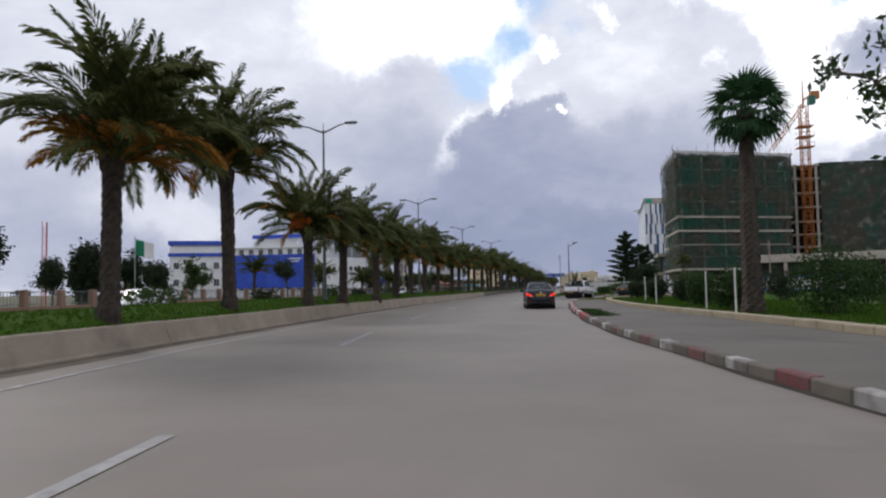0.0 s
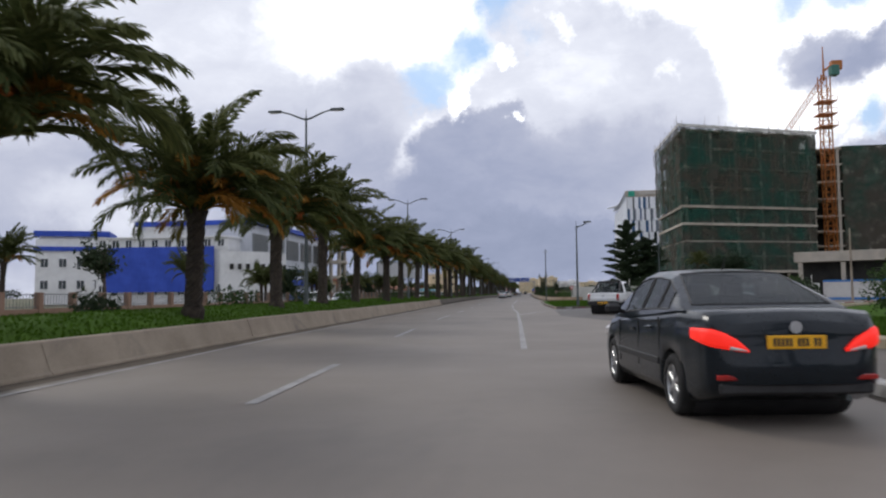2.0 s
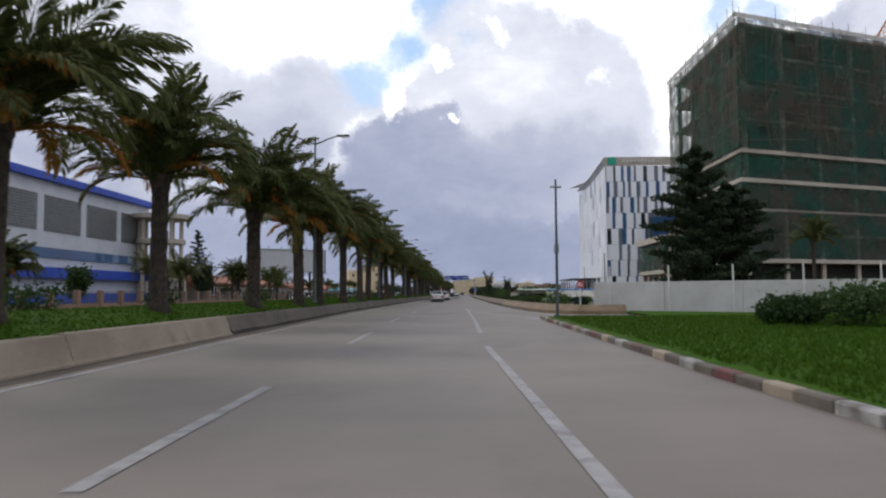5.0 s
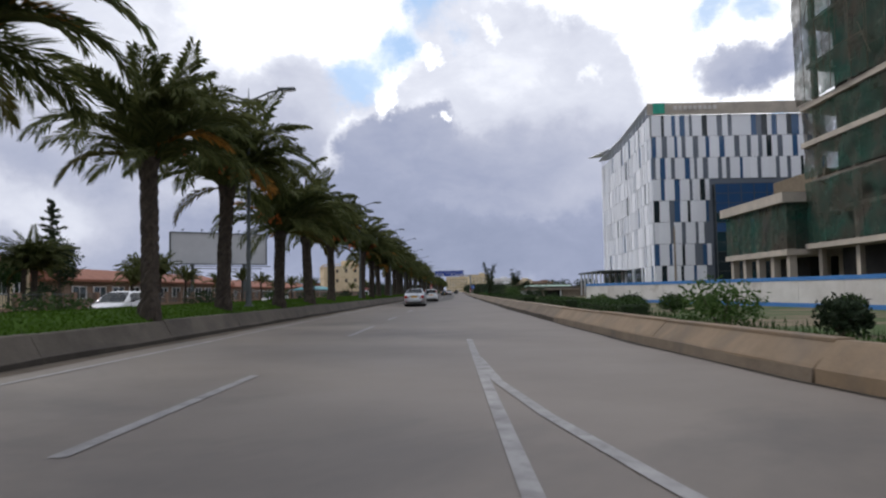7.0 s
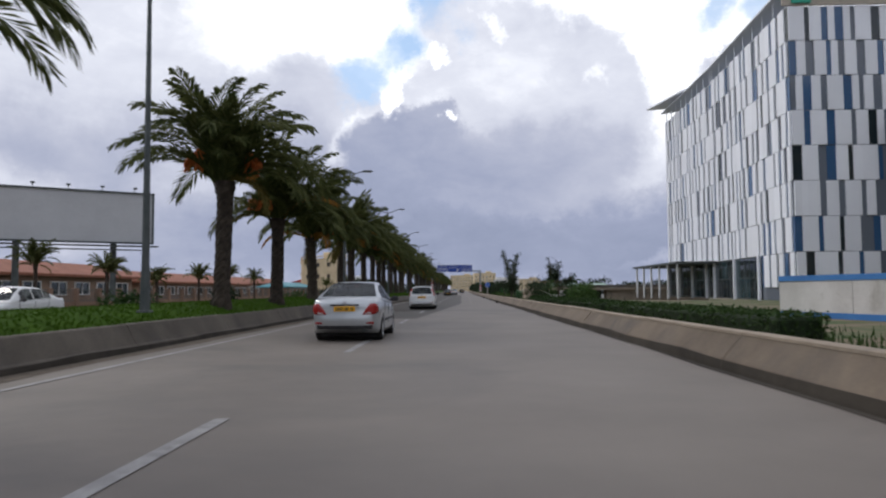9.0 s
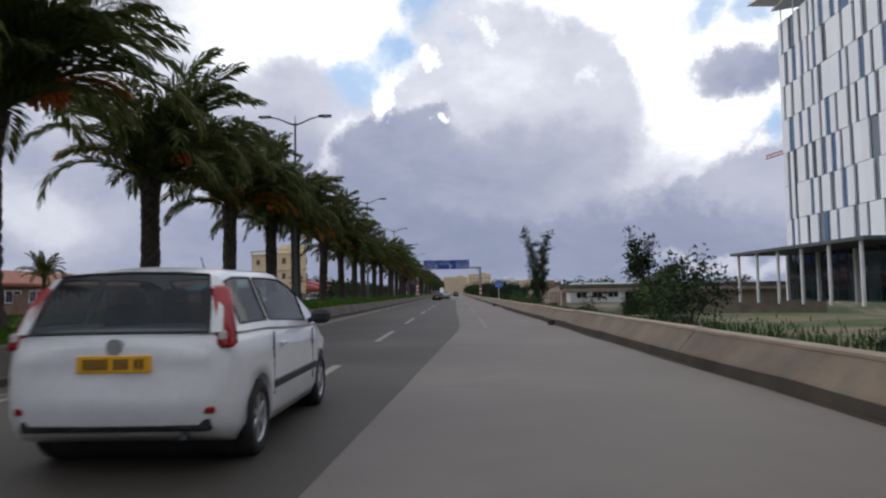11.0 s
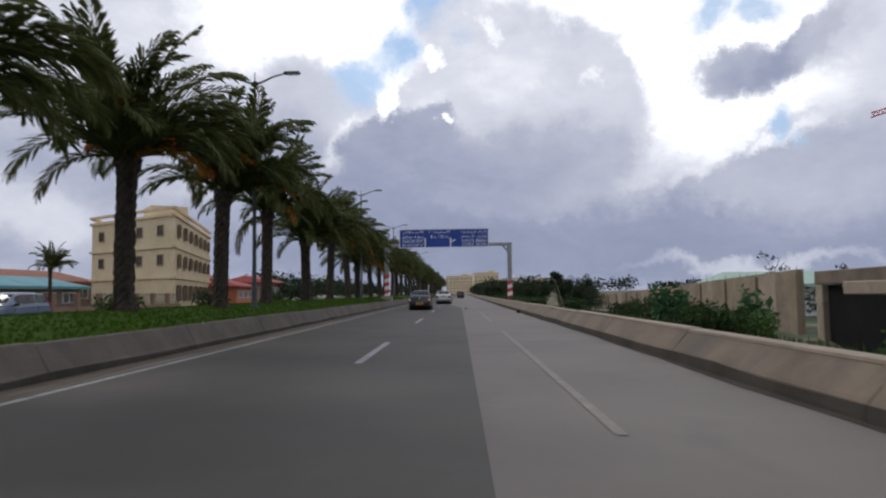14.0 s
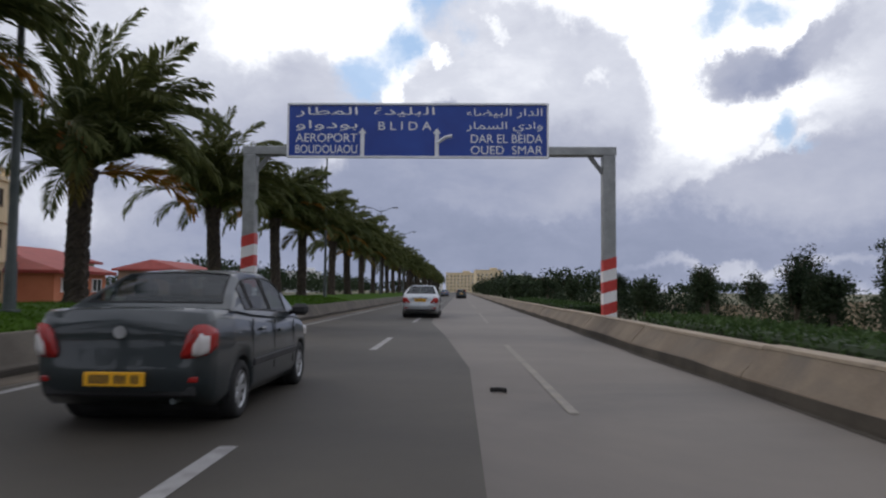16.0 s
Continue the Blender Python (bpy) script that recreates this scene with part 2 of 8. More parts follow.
def glass_mat(name, tint=(0.02, 0.025, 0.03), rough=0.03, clear=0.0):
    m = bpy.data.materials.new(name)
    m.use_nodes = True
    nt = m.node_tree
    b = nt.nodes["Principled BSDF"]
    b.inputs["Base Color"].default_value = (*tint, 1)
    b.inputs["Roughness"].default_value = rough
    b.inputs["Specular IOR Level"].default_value = 0.6
    if clear:
        tr = nt.nodes.new("ShaderNodeBsdfTransparent")
        tr.inputs[0].default_value = (0.75, 0.82, 0.82, 1)
        mx = nt.nodes.new("ShaderNodeMixShader")
        mx.inputs[0].default_value = clear
        nt.links.new(b.outputs[0], mx.inputs[1])
        nt.links.new(tr.outputs[0], mx.inputs[2])
        nt.links.new(mx.outputs[0], nt.nodes["Material Output"].inputs[0])
    return m


M_ASPHALT = surf("grey_asphalt", (0.112, 0.096, 0.081), (0.166, 0.144, 0.122), 0.35, 0.62, 0.35, 60.0, spread=(0.3, 0.7), stains=((0.078, 0.07, 0.063), 0.12, 0.55, 0.75), bump_dist=0.006)


def paler_at_start(m, y0, y1, gain):
    """The first stretch is paler by gain; the tone eases over between y0 and y1."""
    nt = m.node_tree
    b = nt.nodes["Principled BSDF"]
    col = b.inputs["Base Color"].links[0].from_socket
    sep = nt.nodes.new("ShaderNodeSeparateXYZ")
    nt.links.new(nt.nodes.new("ShaderNodeNewGeometry").outputs["Position"], sep.inputs[0])
    mr = nt.nodes.new("ShaderNodeMapRange")
    mr.interpolation_type = "SMOOTHSTEP"
    nt.links.new(sep.outputs["Y"], mr.inputs[0])
    for i, v in enumerate((y0, y1, gain, 1.0)):
        mr.inputs[i + 1].default_value = v
    hs = nt.nodes.new("ShaderNodeHueSaturation")
    nt.links.new(col, hs.inputs["Color"])
    nt.links.new(mr.outputs[0], hs.inputs["Value"])
    nt.links.new(hs.outputs[0], b.inputs["Base Color"])


paler_at_start(M_ASPHALT, 130.0, 240.0, 1.32)
M_ASPHALT_NEW = surf("dark_asphalt", (0.042, 0.036, 0.028), (0.066, 0.057, 0.044), 0.5, 0.66, 0.4, 70.0, stains=((0.075, 0.072, 0.07), 0.2, 0.6, 0.8), bump_dist=0.006)
M_ASPHALT_SIDE = surf("side_street_asphalt", (0.075, 0.068, 0.062), (0.115, 0.104, 0.094), 0.4, 0.66, 0.4, 70.0, stains=((0.06, 0.056, 0.053), 0.2, 0.55, 0.75), bump_dist=0.006)
M_FOOTWAY = surf("dusty_footway_asphalt", (0.086, 0.074, 0.062), (0.130, 0.113, 0.095), 0.4, 0.75, 0.4, 60.0, stains=((0.060, 0.055, 0.040), 0.3, 0.52, 0.72), bump_dist=0.006)
M_GUTTER_PALE = surf("dusty_gutter", (0.10, 0.083, 0.066), (0.165, 0.14, 0.112), 0.8, 0.9, 0.3, 30.0, spec=0.15)
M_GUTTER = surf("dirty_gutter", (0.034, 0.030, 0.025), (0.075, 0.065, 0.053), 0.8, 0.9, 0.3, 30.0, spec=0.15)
M_PAINT_W = surf("road_paint", (0.23, 0.225, 0.22), (0.38, 0.37, 0.36), 2.5, 0.7, 0.2, 50.0, stains=((0.17, 0.16, 0.155), 3.0, 0.5, 0.72), bump_dist=0.004)
M_PAINT_OLD = surf("worn_road_paint", (0.17, 0.155, 0.13), (0.28, 0.255, 0.21), 2.5, 0.7, 0.2, 50.0, stains=((0.17, 0.16, 0.15), 3.0, 0.45, 0.7), bump_dist=0.004)
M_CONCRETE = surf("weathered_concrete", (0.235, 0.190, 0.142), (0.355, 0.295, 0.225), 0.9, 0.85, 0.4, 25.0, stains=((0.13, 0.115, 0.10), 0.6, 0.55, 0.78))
M_CONC_DARK = surf("dark_concrete", (0.082, 0.070, 0.056), (0.158, 0.137, 0.110), 0.8, 0.85, 0.4, 25.0, stains=((0.07, 0.062, 0.054), 0.5, 0.5, 0.72))
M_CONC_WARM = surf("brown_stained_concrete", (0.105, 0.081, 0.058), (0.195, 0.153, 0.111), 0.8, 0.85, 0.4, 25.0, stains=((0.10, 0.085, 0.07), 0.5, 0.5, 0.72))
M_CONC_OCHRE = surf("ochre_painted_concrete", (0.165, 0.118, 0.074), (0.255, 0.186, 0.12), 1.2, 0.8, 0.3, 25.0, stains=((0.13, 0.105, 0.08), 0.7, 0.50, 0.74))
M_CONC_RAW = surf("raw_concrete", (0.36, 0.32, 0.27), (0.52, 0.46, 0.38), 0.6, 0.85, 0.3, 18.0, stains=((0.22, 0.19, 0.16), 0.4, 0.58, 0.8))
M_GRASS = surf("lawn_soil", (0.028, 0.066, 0.005), (0.052, 0.108, 0.010), 1.2, 0.9, 0.6, 40.0, stains=((0.085, 0.085, 0.03), 0.35, 0.66, 0.8), spec=0.05)
M_BLADES = leaf_mat("grass_blades", (0.034, 0.080, 0.005), (0.062, 0.125, 0.009), 0.2)
M_EARTH = surf("dry_earth", (0.16, 0.125, 0.09), (0.26, 0.205, 0.145), 0.4, 0.95, 0.5, 20.0, stains=((0.045, 0.07, 0.025), 0.15, 0.38, 0.58))
M_KERB_RED = surf("red_kerb_paint", (0.10, 0.032, 0.034), (0.19, 0.050, 0.052), 2.0, 0.75, 0.3, 30.0, stains=((0.085, 0.072, 0.066), 1.6, 0.42, 0.62))
M_KERB_WHITE = surf("white_kerb_paint", (0.27, 0.26, 0.25), (0.44, 0.43, 0.41), 2.0, 0.75, 0.3, 30.0, stains=((0.11, 0.095, 0.085), 1.6, 0.42, 0.64))
M_KERB = surf("bare_kerb", (0.24, 0.20, 0.135), (0.36, 0.305, 0.21), 1.5, 0.85, 0.3, 30.0)
M_TRUNK = surf("palm_trunk_bark", (0.026, 0.021, 0.017), (0.078, 0.061, 0.046), 5.0, 0.95, 0.9, 26.0, world_space=False, vary=0.2, bump_dist=0.05)
M_FROND = leaf_mat("palm_frond_green", (0.042, 0.058, 0.018), (0.132, 0.144, 0.050), 0.32)
M_FROND_OLD = leaf_mat("palm_frond_olive", (0.065, 0.068, 0.016), (0.15, 0.115, 0.03))
M_FROND_DRY = leaf_mat("palm_frond_dry", (0.17, 0.085, 0.018), (0.44, 0.205, 0.038), 0.32)
M_FRUIT = surf("orange_dates", (0.40, 0.09, 0.02), (0.62, 0.17, 0.03), 9.0, 0.6, 0.3, 60.0, world_space=False)
M_BARK = surf("grey_bark", (0.05, 0.04, 0.03), (0.13, 0.105, 0.08), 6.0, 0.9, 0.6, 30.0, world_space=False)
M_LEAF = leaf_mat("shrub_leaf", (0.018, 0.042, 0.012), (0.06, 0.10, 0.03))
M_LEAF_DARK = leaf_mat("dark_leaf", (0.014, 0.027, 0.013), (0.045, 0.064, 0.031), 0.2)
M_LEAF_LIGHT = leaf_mat("light_leaf", (0.04, 0.085, 0.02), (0.10, 0.16, 0.045))
M_STEEL = surf("galvanised_steel", (0.24, 0.25, 0.25), (0.36, 0.37, 0.37), 3.0, 0.55, 0.1, 30.0, metal=0.6, world_space=False)
M_STEEL_DARK = surf("dark_grey_steel", (0.07, 0.085, 0.085), (0.12, 0.135, 0.135), 3.0, 0.6, 0.1, 30.0, metal=0.3, world_space=False)
M_SIGN_BLUE = surf("blue_sign_sheet", (0.010, 0.042, 0.26), (0.016, 0.065, 0.35), 1.2, 0.35, 0.05, 30.0)
M_SIGN_WHITE = surf("white_sign_sheet", (0.70, 0.71, 0.72), (0.82, 0.83, 0.84), 2.0, 0.4, 0.05, 30.0)
M_RED = surf("red_paint", (0.40, 0.035, 0.03), (0.55, 0.06, 0.05), 3.0, 0.5, 0.1, 30.0, world_space=False)
M_WHITE = surf("white_paint", (0.66, 0.66, 0.66), (0.80, 0.80, 0.79), 0.8, 0.7, 0.15, 20.0, stains=((0.48, 0.46, 0.43), 0.5, 0.6, 0.85))
M_WALL_WHITE = surf("whitewashed_wall", (0.50, 0.48, 0.45), (0.66, 0.64, 0.61), 0.6, 0.85, 0.3, 15.0, stains=((0.30, 0.27, 0.23), 0.4, 0.58, 0.8))
M_BLUE = surf("blue_paint", (0.02, 0.06, 0.38), (0.035, 0.09, 0.50), 0.8, 0.55, 0.1, 20.0)
M_BLUE_CAP = surf("blue_wall_paint", (0.04, 0.16, 0.42), (0.06, 0.22, 0.52), 0.8, 0.6, 0.1, 20.0)
M_YELLOW = surf("yellow_render", (0.56, 0.45, 0.28), (0.70, 0.57, 0.38), 0.5, 0.85, 0.2, 15.0, stains=((0.46, 0.35, 0.20), 0.4, 0.6, 0.8))
M_PINK = surf("brown_render", (0.20, 0.13, 0.092), (0.29, 0.195, 0.14), 0.5, 0.85, 0.2, 15.0)
M_TILE = surf("terracotta_roof", (0.20, 0.075, 0.045), (0.32, 0.13, 0.08), 1.0, 0.85, 0.5, 18.0)
M_RED_ROOF = surf("red_roof", (0.22, 0.035, 0.03), (0.32, 0.055, 0.045), 1.0, 0.7, 0.3, 18.0)
M_ORANGE = surf("orange_crane_paint", (0.36, 0.12, 0.03), (0.50, 0.18, 0.045), 1.0, 0.55, 0.1, 20.0)
M_GLASS_B = glass_mat("blue_building_glass", (0.05, 0.12, 0.24), 0.08)
M_GLASS_D = glass_mat("dark_building_glass", (0.02, 0.03, 0.035), 0.06)
M_PANEL = surf("white_facade_panel", (0.84, 0.86, 0.90), (0.90, 0.92, 0.95), 0.3, 0.45, 0.03, 10.0, vary=0.05)
# near-black: the shade inside buildings as colour, also plain black things
M_DARK = surf("interior_shade_black", (0.02, 0.02, 0.02), (0.045, 0.042, 0.038), 0.7, 0.95, 0.1, 10.0)
M_PLANT_POST = surf("pale_post", (0.55, 0.53, 0.5), (0.7, 0.68, 0.64), 3.0, 0.7, 0.1, 30.0, world_space=False)


# ---------- building blocks ----------
def bm_new():
    return bmesh.new()


class Bag:
    """Loose leaves gathered as arrays of four-cornered faces."""

    def __init__(self):
        self.quads = []

    def to_mesh(self, me):
        v = np.concatenate(self.quads).reshape(-1, 3)
        n = len(v) // 4
        me.vertices.add(4 * n)
        me.vertices.foreach_set("co", v.ravel())
        me.loops.add(4 * n)
        me.loops.foreach_set("vertex_index", np.arange(4 * n))
        me.polygons.add(n)
        me.polygons.foreach_set("loop_start", np.arange(0, 4 * n, 4))
        me.update(calc_edges=True)

    def free(self):
        self.quads = []


def mesh_of(name, bm, material, smooth=False):
    me = bpy.data.meshes.new(name)
    bm.to_mesh(me)
    bm.free()
    me.materials.append(material)
    if smooth:
        me.polygons.foreach_set("use_smooth", [True] * len(me.polygons))
    return me


def part(name, bm, material, parent=None, label="", smooth=False):
    ob = new(name, mesh_of(name, bm, material, smooth))
    if parent is not None:
        ob.parent = parent
    return tagged(ob, label)


def shared(name, me, parent, m=None, label=""):
    ob = new(name, me)
    if parent is not None:
        ob.parent = parent
    if m is not None:
        ob.matrix_basis = m
    return tagged(ob, label)


def thing(name, label, category, m=None, group="", kind=""):
    ob = new(name)
    ob.empty_display_size = 0.2
    if m is not None:
        ob.matrix_basis = m
    return tagged(ob, label, category, group, kind)


def solid(name, bm, material, label, category, m=None, group="", kind="", smooth=False):
    ob = part(name, bm, material, None, "", smooth)
    if m is not None:
        ob.matrix_basis = m
    return tagged(ob, label, category, group, kind)


def box(bm, c, s, rz=0.0, bevel=0.0, m=None):
    mat = Matrix.Translation(c) @ Matrix.Rotation(radians(rz), 4, "Z") @ Matrix.Diagonal((*s, 1))
    if m is not None:
        mat = m @ mat
    g = bmesh.ops.create_cube(bm, size=1.0, matrix=mat)
    if bevel:
        es = {e for v in g["verts"] for e in v.link_edges}
        bmesh.ops.bevel(bm, geom=list(es), offset=bevel, segments=1, profile=0.5, affect="EDGES")
    return g["verts"]


def tube(bm, p0, p1, r0, r1=None, n=8, caps=True):
    p0, p1 = Vector(p0), Vector(p1)
    r1 = r0 if r1 is None else r1
    q = (p1 - p0).to_track_quat("Z", "Y").to_matrix()
    rings = []
    for p, r in ((p0, r0), (p1, r1)):
        rings.append([bm.verts.new(p + q @ Vector((r * math.cos(2 * math.pi * k / n), r * math.sin(2 * math.pi * k / n), 0))) for k in range(n)])
    for k in range(n):
        bm.faces.new((rings[0][k], rings[0][(k + 1) % n], rings[1][(k + 1) % n], rings[1][k]))
    if caps:
        bm.faces.new(rings[0][::-1])
        bm.faces.new(rings[1])


def path_tube(bm, pts, radii, n=6):
    for i in range(len(pts) - 1):
        tube(bm, pts[i], pts[i + 1], radii[i], radii[i + 1], n, caps=(i in (0, len(pts) - 2)))


def strip(bm, ys, left, right, z=0.0):
    """A sheet between two lines given as x at y."""
    rows = [(bm.verts.new((left(y), y, z)), bm.verts.new((right(y), y, z))) for y in ys]
    for a, b in zip(rows, rows[1:]):
        bm.faces.new((a[0], a[1], b[1], b[0]))


def line_at(ys, xs):
    return lambda y: float(np.interp(y, ys, xs))


def sheet(bm, pts, z):
    return bm.faces.new([bm.verts.new((x, y, z)) for x, y in pts])


# ---------- plan of the road, x at y ----------
WALL_L = line_at([-30, 0, 10, 18, 34, 50, 65, 80, 95, 118, 137, 160, 200, 250, 300, 420, 900], [3.0, -1.2, -2.35, -3.2, -4.5, -5.3, -5.75, -6.1, -6.6, -7.3, -7.8, -7.8, -7.65, -7.5, -7.6, -7.8, -8.0])
EDGE_L = line_at([-30, 0, 8, 13.5, 36, 53, 70, 95, 120, 150, 900], [4.6, 0.45, -0.62, -1.5, -3.85, -4.85, -5.2, -5.9, -6.55, -6.72, -6.9])
DASH = line_at([-30, 0, 5.75, 15.3, 20, 31, 42.5, 55, 69, 82, 100, 120, 900], [8.6, 4.1, 3.28, 1.6, 0.92, -0.1, -0.75, -1.44, -1.97, -2.15, -2.7, -3.2, -3.25])
PALMS = line_at([-30, 0, 22, 32, 63, 94, 150, 195, 255, 300, 340, 420, 900], [0.5, -2.0, -4.4, -5.2, -7.3, -8.1, -8.5, -8.7, -9.7, -9.9, -10.3, -10.5, -10.8])
MED_L = lambda y: PALMS(y) - 3.6
WALL_R = line_at([126, 127.5, 130, 134, 140, 152, 172, 245, 325, 900], [6.6, 5.6, 4.9, 4.4, 4.0, 3.55, 3.15, 2.5, 2.3, 2.2])
KERB_R = line_at([-30, 0, 7.3, 15, 20.2, 25.3, 32.6, 38.2, 50, 58, 61], [15.5, 11.0, 9.6, 8.3, 7.6, 7.15, 6.75, 6.5, 6.3, 6.4, 6.9])
VERGE_R = line_at([-30, 0, 16, 37, 50, 58, 62], [20, 15.6, 13.0, 9.7, 8.9, 9.2, 10.5])


def sample(a, b, step):
    return list(np.arange(a, b, step)) + [b]


# ---------- ground ----------
def ground_z(x, y):
    deep = float(np.interp(y, [236, 250, 288, 299, 370, 430], [0, 2.6, 2.6, 0.75, 0.6, 0]))
    return -0.06 - deep * min(1, max(0, (x - 6.5) / 4))


bm = bm_new()
gx = [-3000, -900, -300, -120, -60, -30, -14, 0, 4, 5.5, 6.5, 8, 10.5, 14, 20, 30, 60, 120, 300, 900, 3000]
gy = [-600, -100, -30, 0, 40, 80, 120, 160, 200, 230, 236, 243, 250, 270, 282, 288, 294, 299, 310, 340, 370, 400, 430, 500, 700, 1200, 3600]
grid = [[bm.verts.new((x, y, ground_z(x, y))) for x in gx] for y in gy]
for r0, r1 in zip(grid, grid[1:]):
    for k in range(len(gx) - 1):
        bm.faces.new((r0[k], r0[k + 1], r1[k + 1], r1[k]))
solid("ground", bm, M_EARTH, "open earthy ground with sparse weeds to the horizon", "ground", kind="structure")

# main carriageway: one sheet, its right side following kerb, street mouths and barrier
ROAD_R = line_at([-30, 0, 20, 38, 58, 61, 62.8, 66.2, 69.6, 72.4, 74.5, 78, 84, 86, 117, 120, 126, 128, 134, 152, 900],
                 [15.6, 11.1, 7.7, 6.6, 6.5, 7.0, 7.9, 8.7, 9.1, 9.4, 10.1, 10.1, 4.4, 4.1, 3.7, 4.2, 6.9, 5.6, 4.5, 3.6, 2.3])
bm = bm_new()
strip(bm, sample(-30, 900, 2.0), lambda y: WALL_L(y) - 0.05, ROAD_R, 0.0)
solid("road", bm, M_ASPHALT, "worn grey asphalt carriageway with patches", "road", kind="structure")
bm = bm_new()
strip(bm, sample(196, 900, 4.0), lambda y: WALL_L(y) + 0.62, line_at([196, 230, 260, 300, 328, 336, 345, 900], [-2.9, -1.0, -1.15, -1.2, -1.25, -1.8, -2.6, -2.9]), 0.004)
solid("road_resurfaced", bm, M_ASPHALT_NEW, "darker resurfaced asphalt lanes with a straight seam", "road", kind="structure")
bm = bm_new()
strip(bm, sample(-30, 900, 2.0), WALL_L, lambda y: WALL_L(y) + 0.5 + 0.08 * math.sin(y * 0.7), 0.006)
solid("gutter", bm, M_GUTTER_PALE, "dusty brown gutter along the concrete wall", "gutter", kind="structure")
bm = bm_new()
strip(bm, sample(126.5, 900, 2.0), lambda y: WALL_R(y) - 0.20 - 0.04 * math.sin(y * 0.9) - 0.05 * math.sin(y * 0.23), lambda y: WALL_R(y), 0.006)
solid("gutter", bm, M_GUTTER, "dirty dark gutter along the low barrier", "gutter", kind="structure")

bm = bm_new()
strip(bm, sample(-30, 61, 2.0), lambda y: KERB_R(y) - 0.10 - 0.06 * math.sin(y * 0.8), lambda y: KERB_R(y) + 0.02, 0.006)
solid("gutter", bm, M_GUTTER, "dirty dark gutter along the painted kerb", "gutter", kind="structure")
bm = bm_new()
strip(bm, sample(-30, 58, 2.0), lambda y: KERB_R(y) + 0.19, lambda y: KERB_R(y) + 0.36 + 0.10 * math.sin(y * 1.1), 0.116)
solid("gutter", bm, M_GUTTER_PALE, "narrow dirt strip behind the painted kerb", "gutter", kind="structure")

# service strip behind the painted kerb
bm = bm_new()
strip(bm, sample(-30, 61, 2.0), lambda y: KERB_R(y) + 0.2, VERGE_R, 0.11)
solid("pavement", bm, M_FOOTWAY, "dusty asphalt footway behind a painted kerb", "pavement", kind="structure")
# side street that leaves between the two corners
bm = bm_new()
bmesh.ops.triangulate(bm, faces=[sheet(bm, [(6.2, 62.2), (7.8, 62.8), (8.6, 66.2), (9.0, 69.6), (9.3, 72.4), (10.0, 74.5), (12.6, 78.6), (16, 81.4), (18.5, 82.9), (24, 88), (34, 98), (70, 150), (62, 158), (30, 118), (19, 102), (11.6, 92), (6.3, 86.6), (4.0, 84.2), (4.0, 70)], 0.005)])
solid("side_street", bm, M_ASPHALT_SIDE, "side street of dark asphalt leaving the main road", "road", kind="structure")
bm = bm_new()
sheet(bm, [(3.9, 120.8), (9.2, 120.8), (30, 114), (30, 124), (9, 130), (6.5, 126.0)], 0.005)
solid("side_street", bm, M_ASPHALT, "short side street beside a white wall", "road", kind="structure")


# ---------- road markings ----------
def marking(name, y0, y1, line, width, material, label, z=0.008):
    bm = bm_new()
    strip(bm, sample(y0, y1, 1.5), lambda y: line(y) - width / 2, lambda y: line(y) + width / 2, z)
    return solid(name, bm, material, label, "road marking", group="road markings")


for y0, y1 in [(-3, 5.7), (15.3, 20), (28.3, 33.6), (41, 45.5), (53.2, 57.7), (66.1, 72.1), (77.5, 82.2), (91, 96), (104, 109), (116.5, 121.6), (130.4, 135.7), (145, 150.6),
               (155.9, 159.9), (168, 172), (179.3, 183), (191.5, 195.2), (204, 208), (214, 218), (224, 229), (234.5, 240.5), (247.2, 252.8), (258, 262), (267.7, 273.7),
               (284, 289.3), (300.6, 305.9), (316.9, 322.2), (331.3, 335.2)] + [(344 + 13 * k, 349 + 13 * k) for k in range(18)]:
    marking("lane_dash", y0, y1, DASH, 0.15, M_PAINT_W, "worn white lane dash on the asphalt")
marking("edge_line", -30, 600, EDGE_L, 0.14, M_PAINT_W, "faded edge line beside the median wall")
RIGHT_LINE = line_at([30, 48.7, 63.5, 70.5, 76.3, 85.6, 89, 103, 119, 135, 143], [3.1, 2.35, 2.0, 1.8, 1.65, 1.13, 1.05, 0.55, 0.48, 0.25, 0.15])
for y0, y1 in [(48.7, 86), (88, 103), (108.5, 143)]:
    marking("solid_line", y0, y1, RIGHT_LINE, 0.145, M_PAINT_W, "white line along the exit lane")
for y0, y1 in [(230, 240), (250.7, 268), (277.5, 294), (301, 316.7), (323.9, 333)] + [(344 + 22 * k, 356 + 22 * k) for k in range(8)]:
    marking("shoulder_line", y0, y1, line_at([230, 268, 294, 316, 333, 600], [-0.1, 0.03, -0.05, -0.15, -0.35, -0.5]), 0.11, M_PAINT_OLD, "yellowish worn shoulder line")


bm = bm_new()
sheet(bm, [(2.68, 120.56), (3.18, 119.92), (3.53, 119.9), (3.95, 120.6), (3.99, 121.12), (3.3, 121.0)], 0.009)
solid("painted_patch", bm, M_PAINT_W, "worn white painted patch at the tip of the island", "road marking", group="road markings")


def curve_line(name, pts, width, label):
    bm = bm_new()
    rows = []
    for i, (x, y) in enumerate(pts):
        a, b = Vector((*pts[max(0, i - 1)], 0)), Vector((*pts[min(len(pts) - 1, i + 1)], 0))
        d = (b - a).normalized()
        n = Vector((-d.y, d.x, 0)) * width / 2
        rows.append((bm.verts.new((x + n.x, y + n.y, 0.010)), bm.verts.new((x - n.x, y - n.y, 0.010))))
    for a, b in zip(rows, rows[1:]):
        bm.faces.new((a[0], a[1], b[1], b[0]))
    return solid(name, bm, M_PAINT_W, label, "road marking", group="road markings")


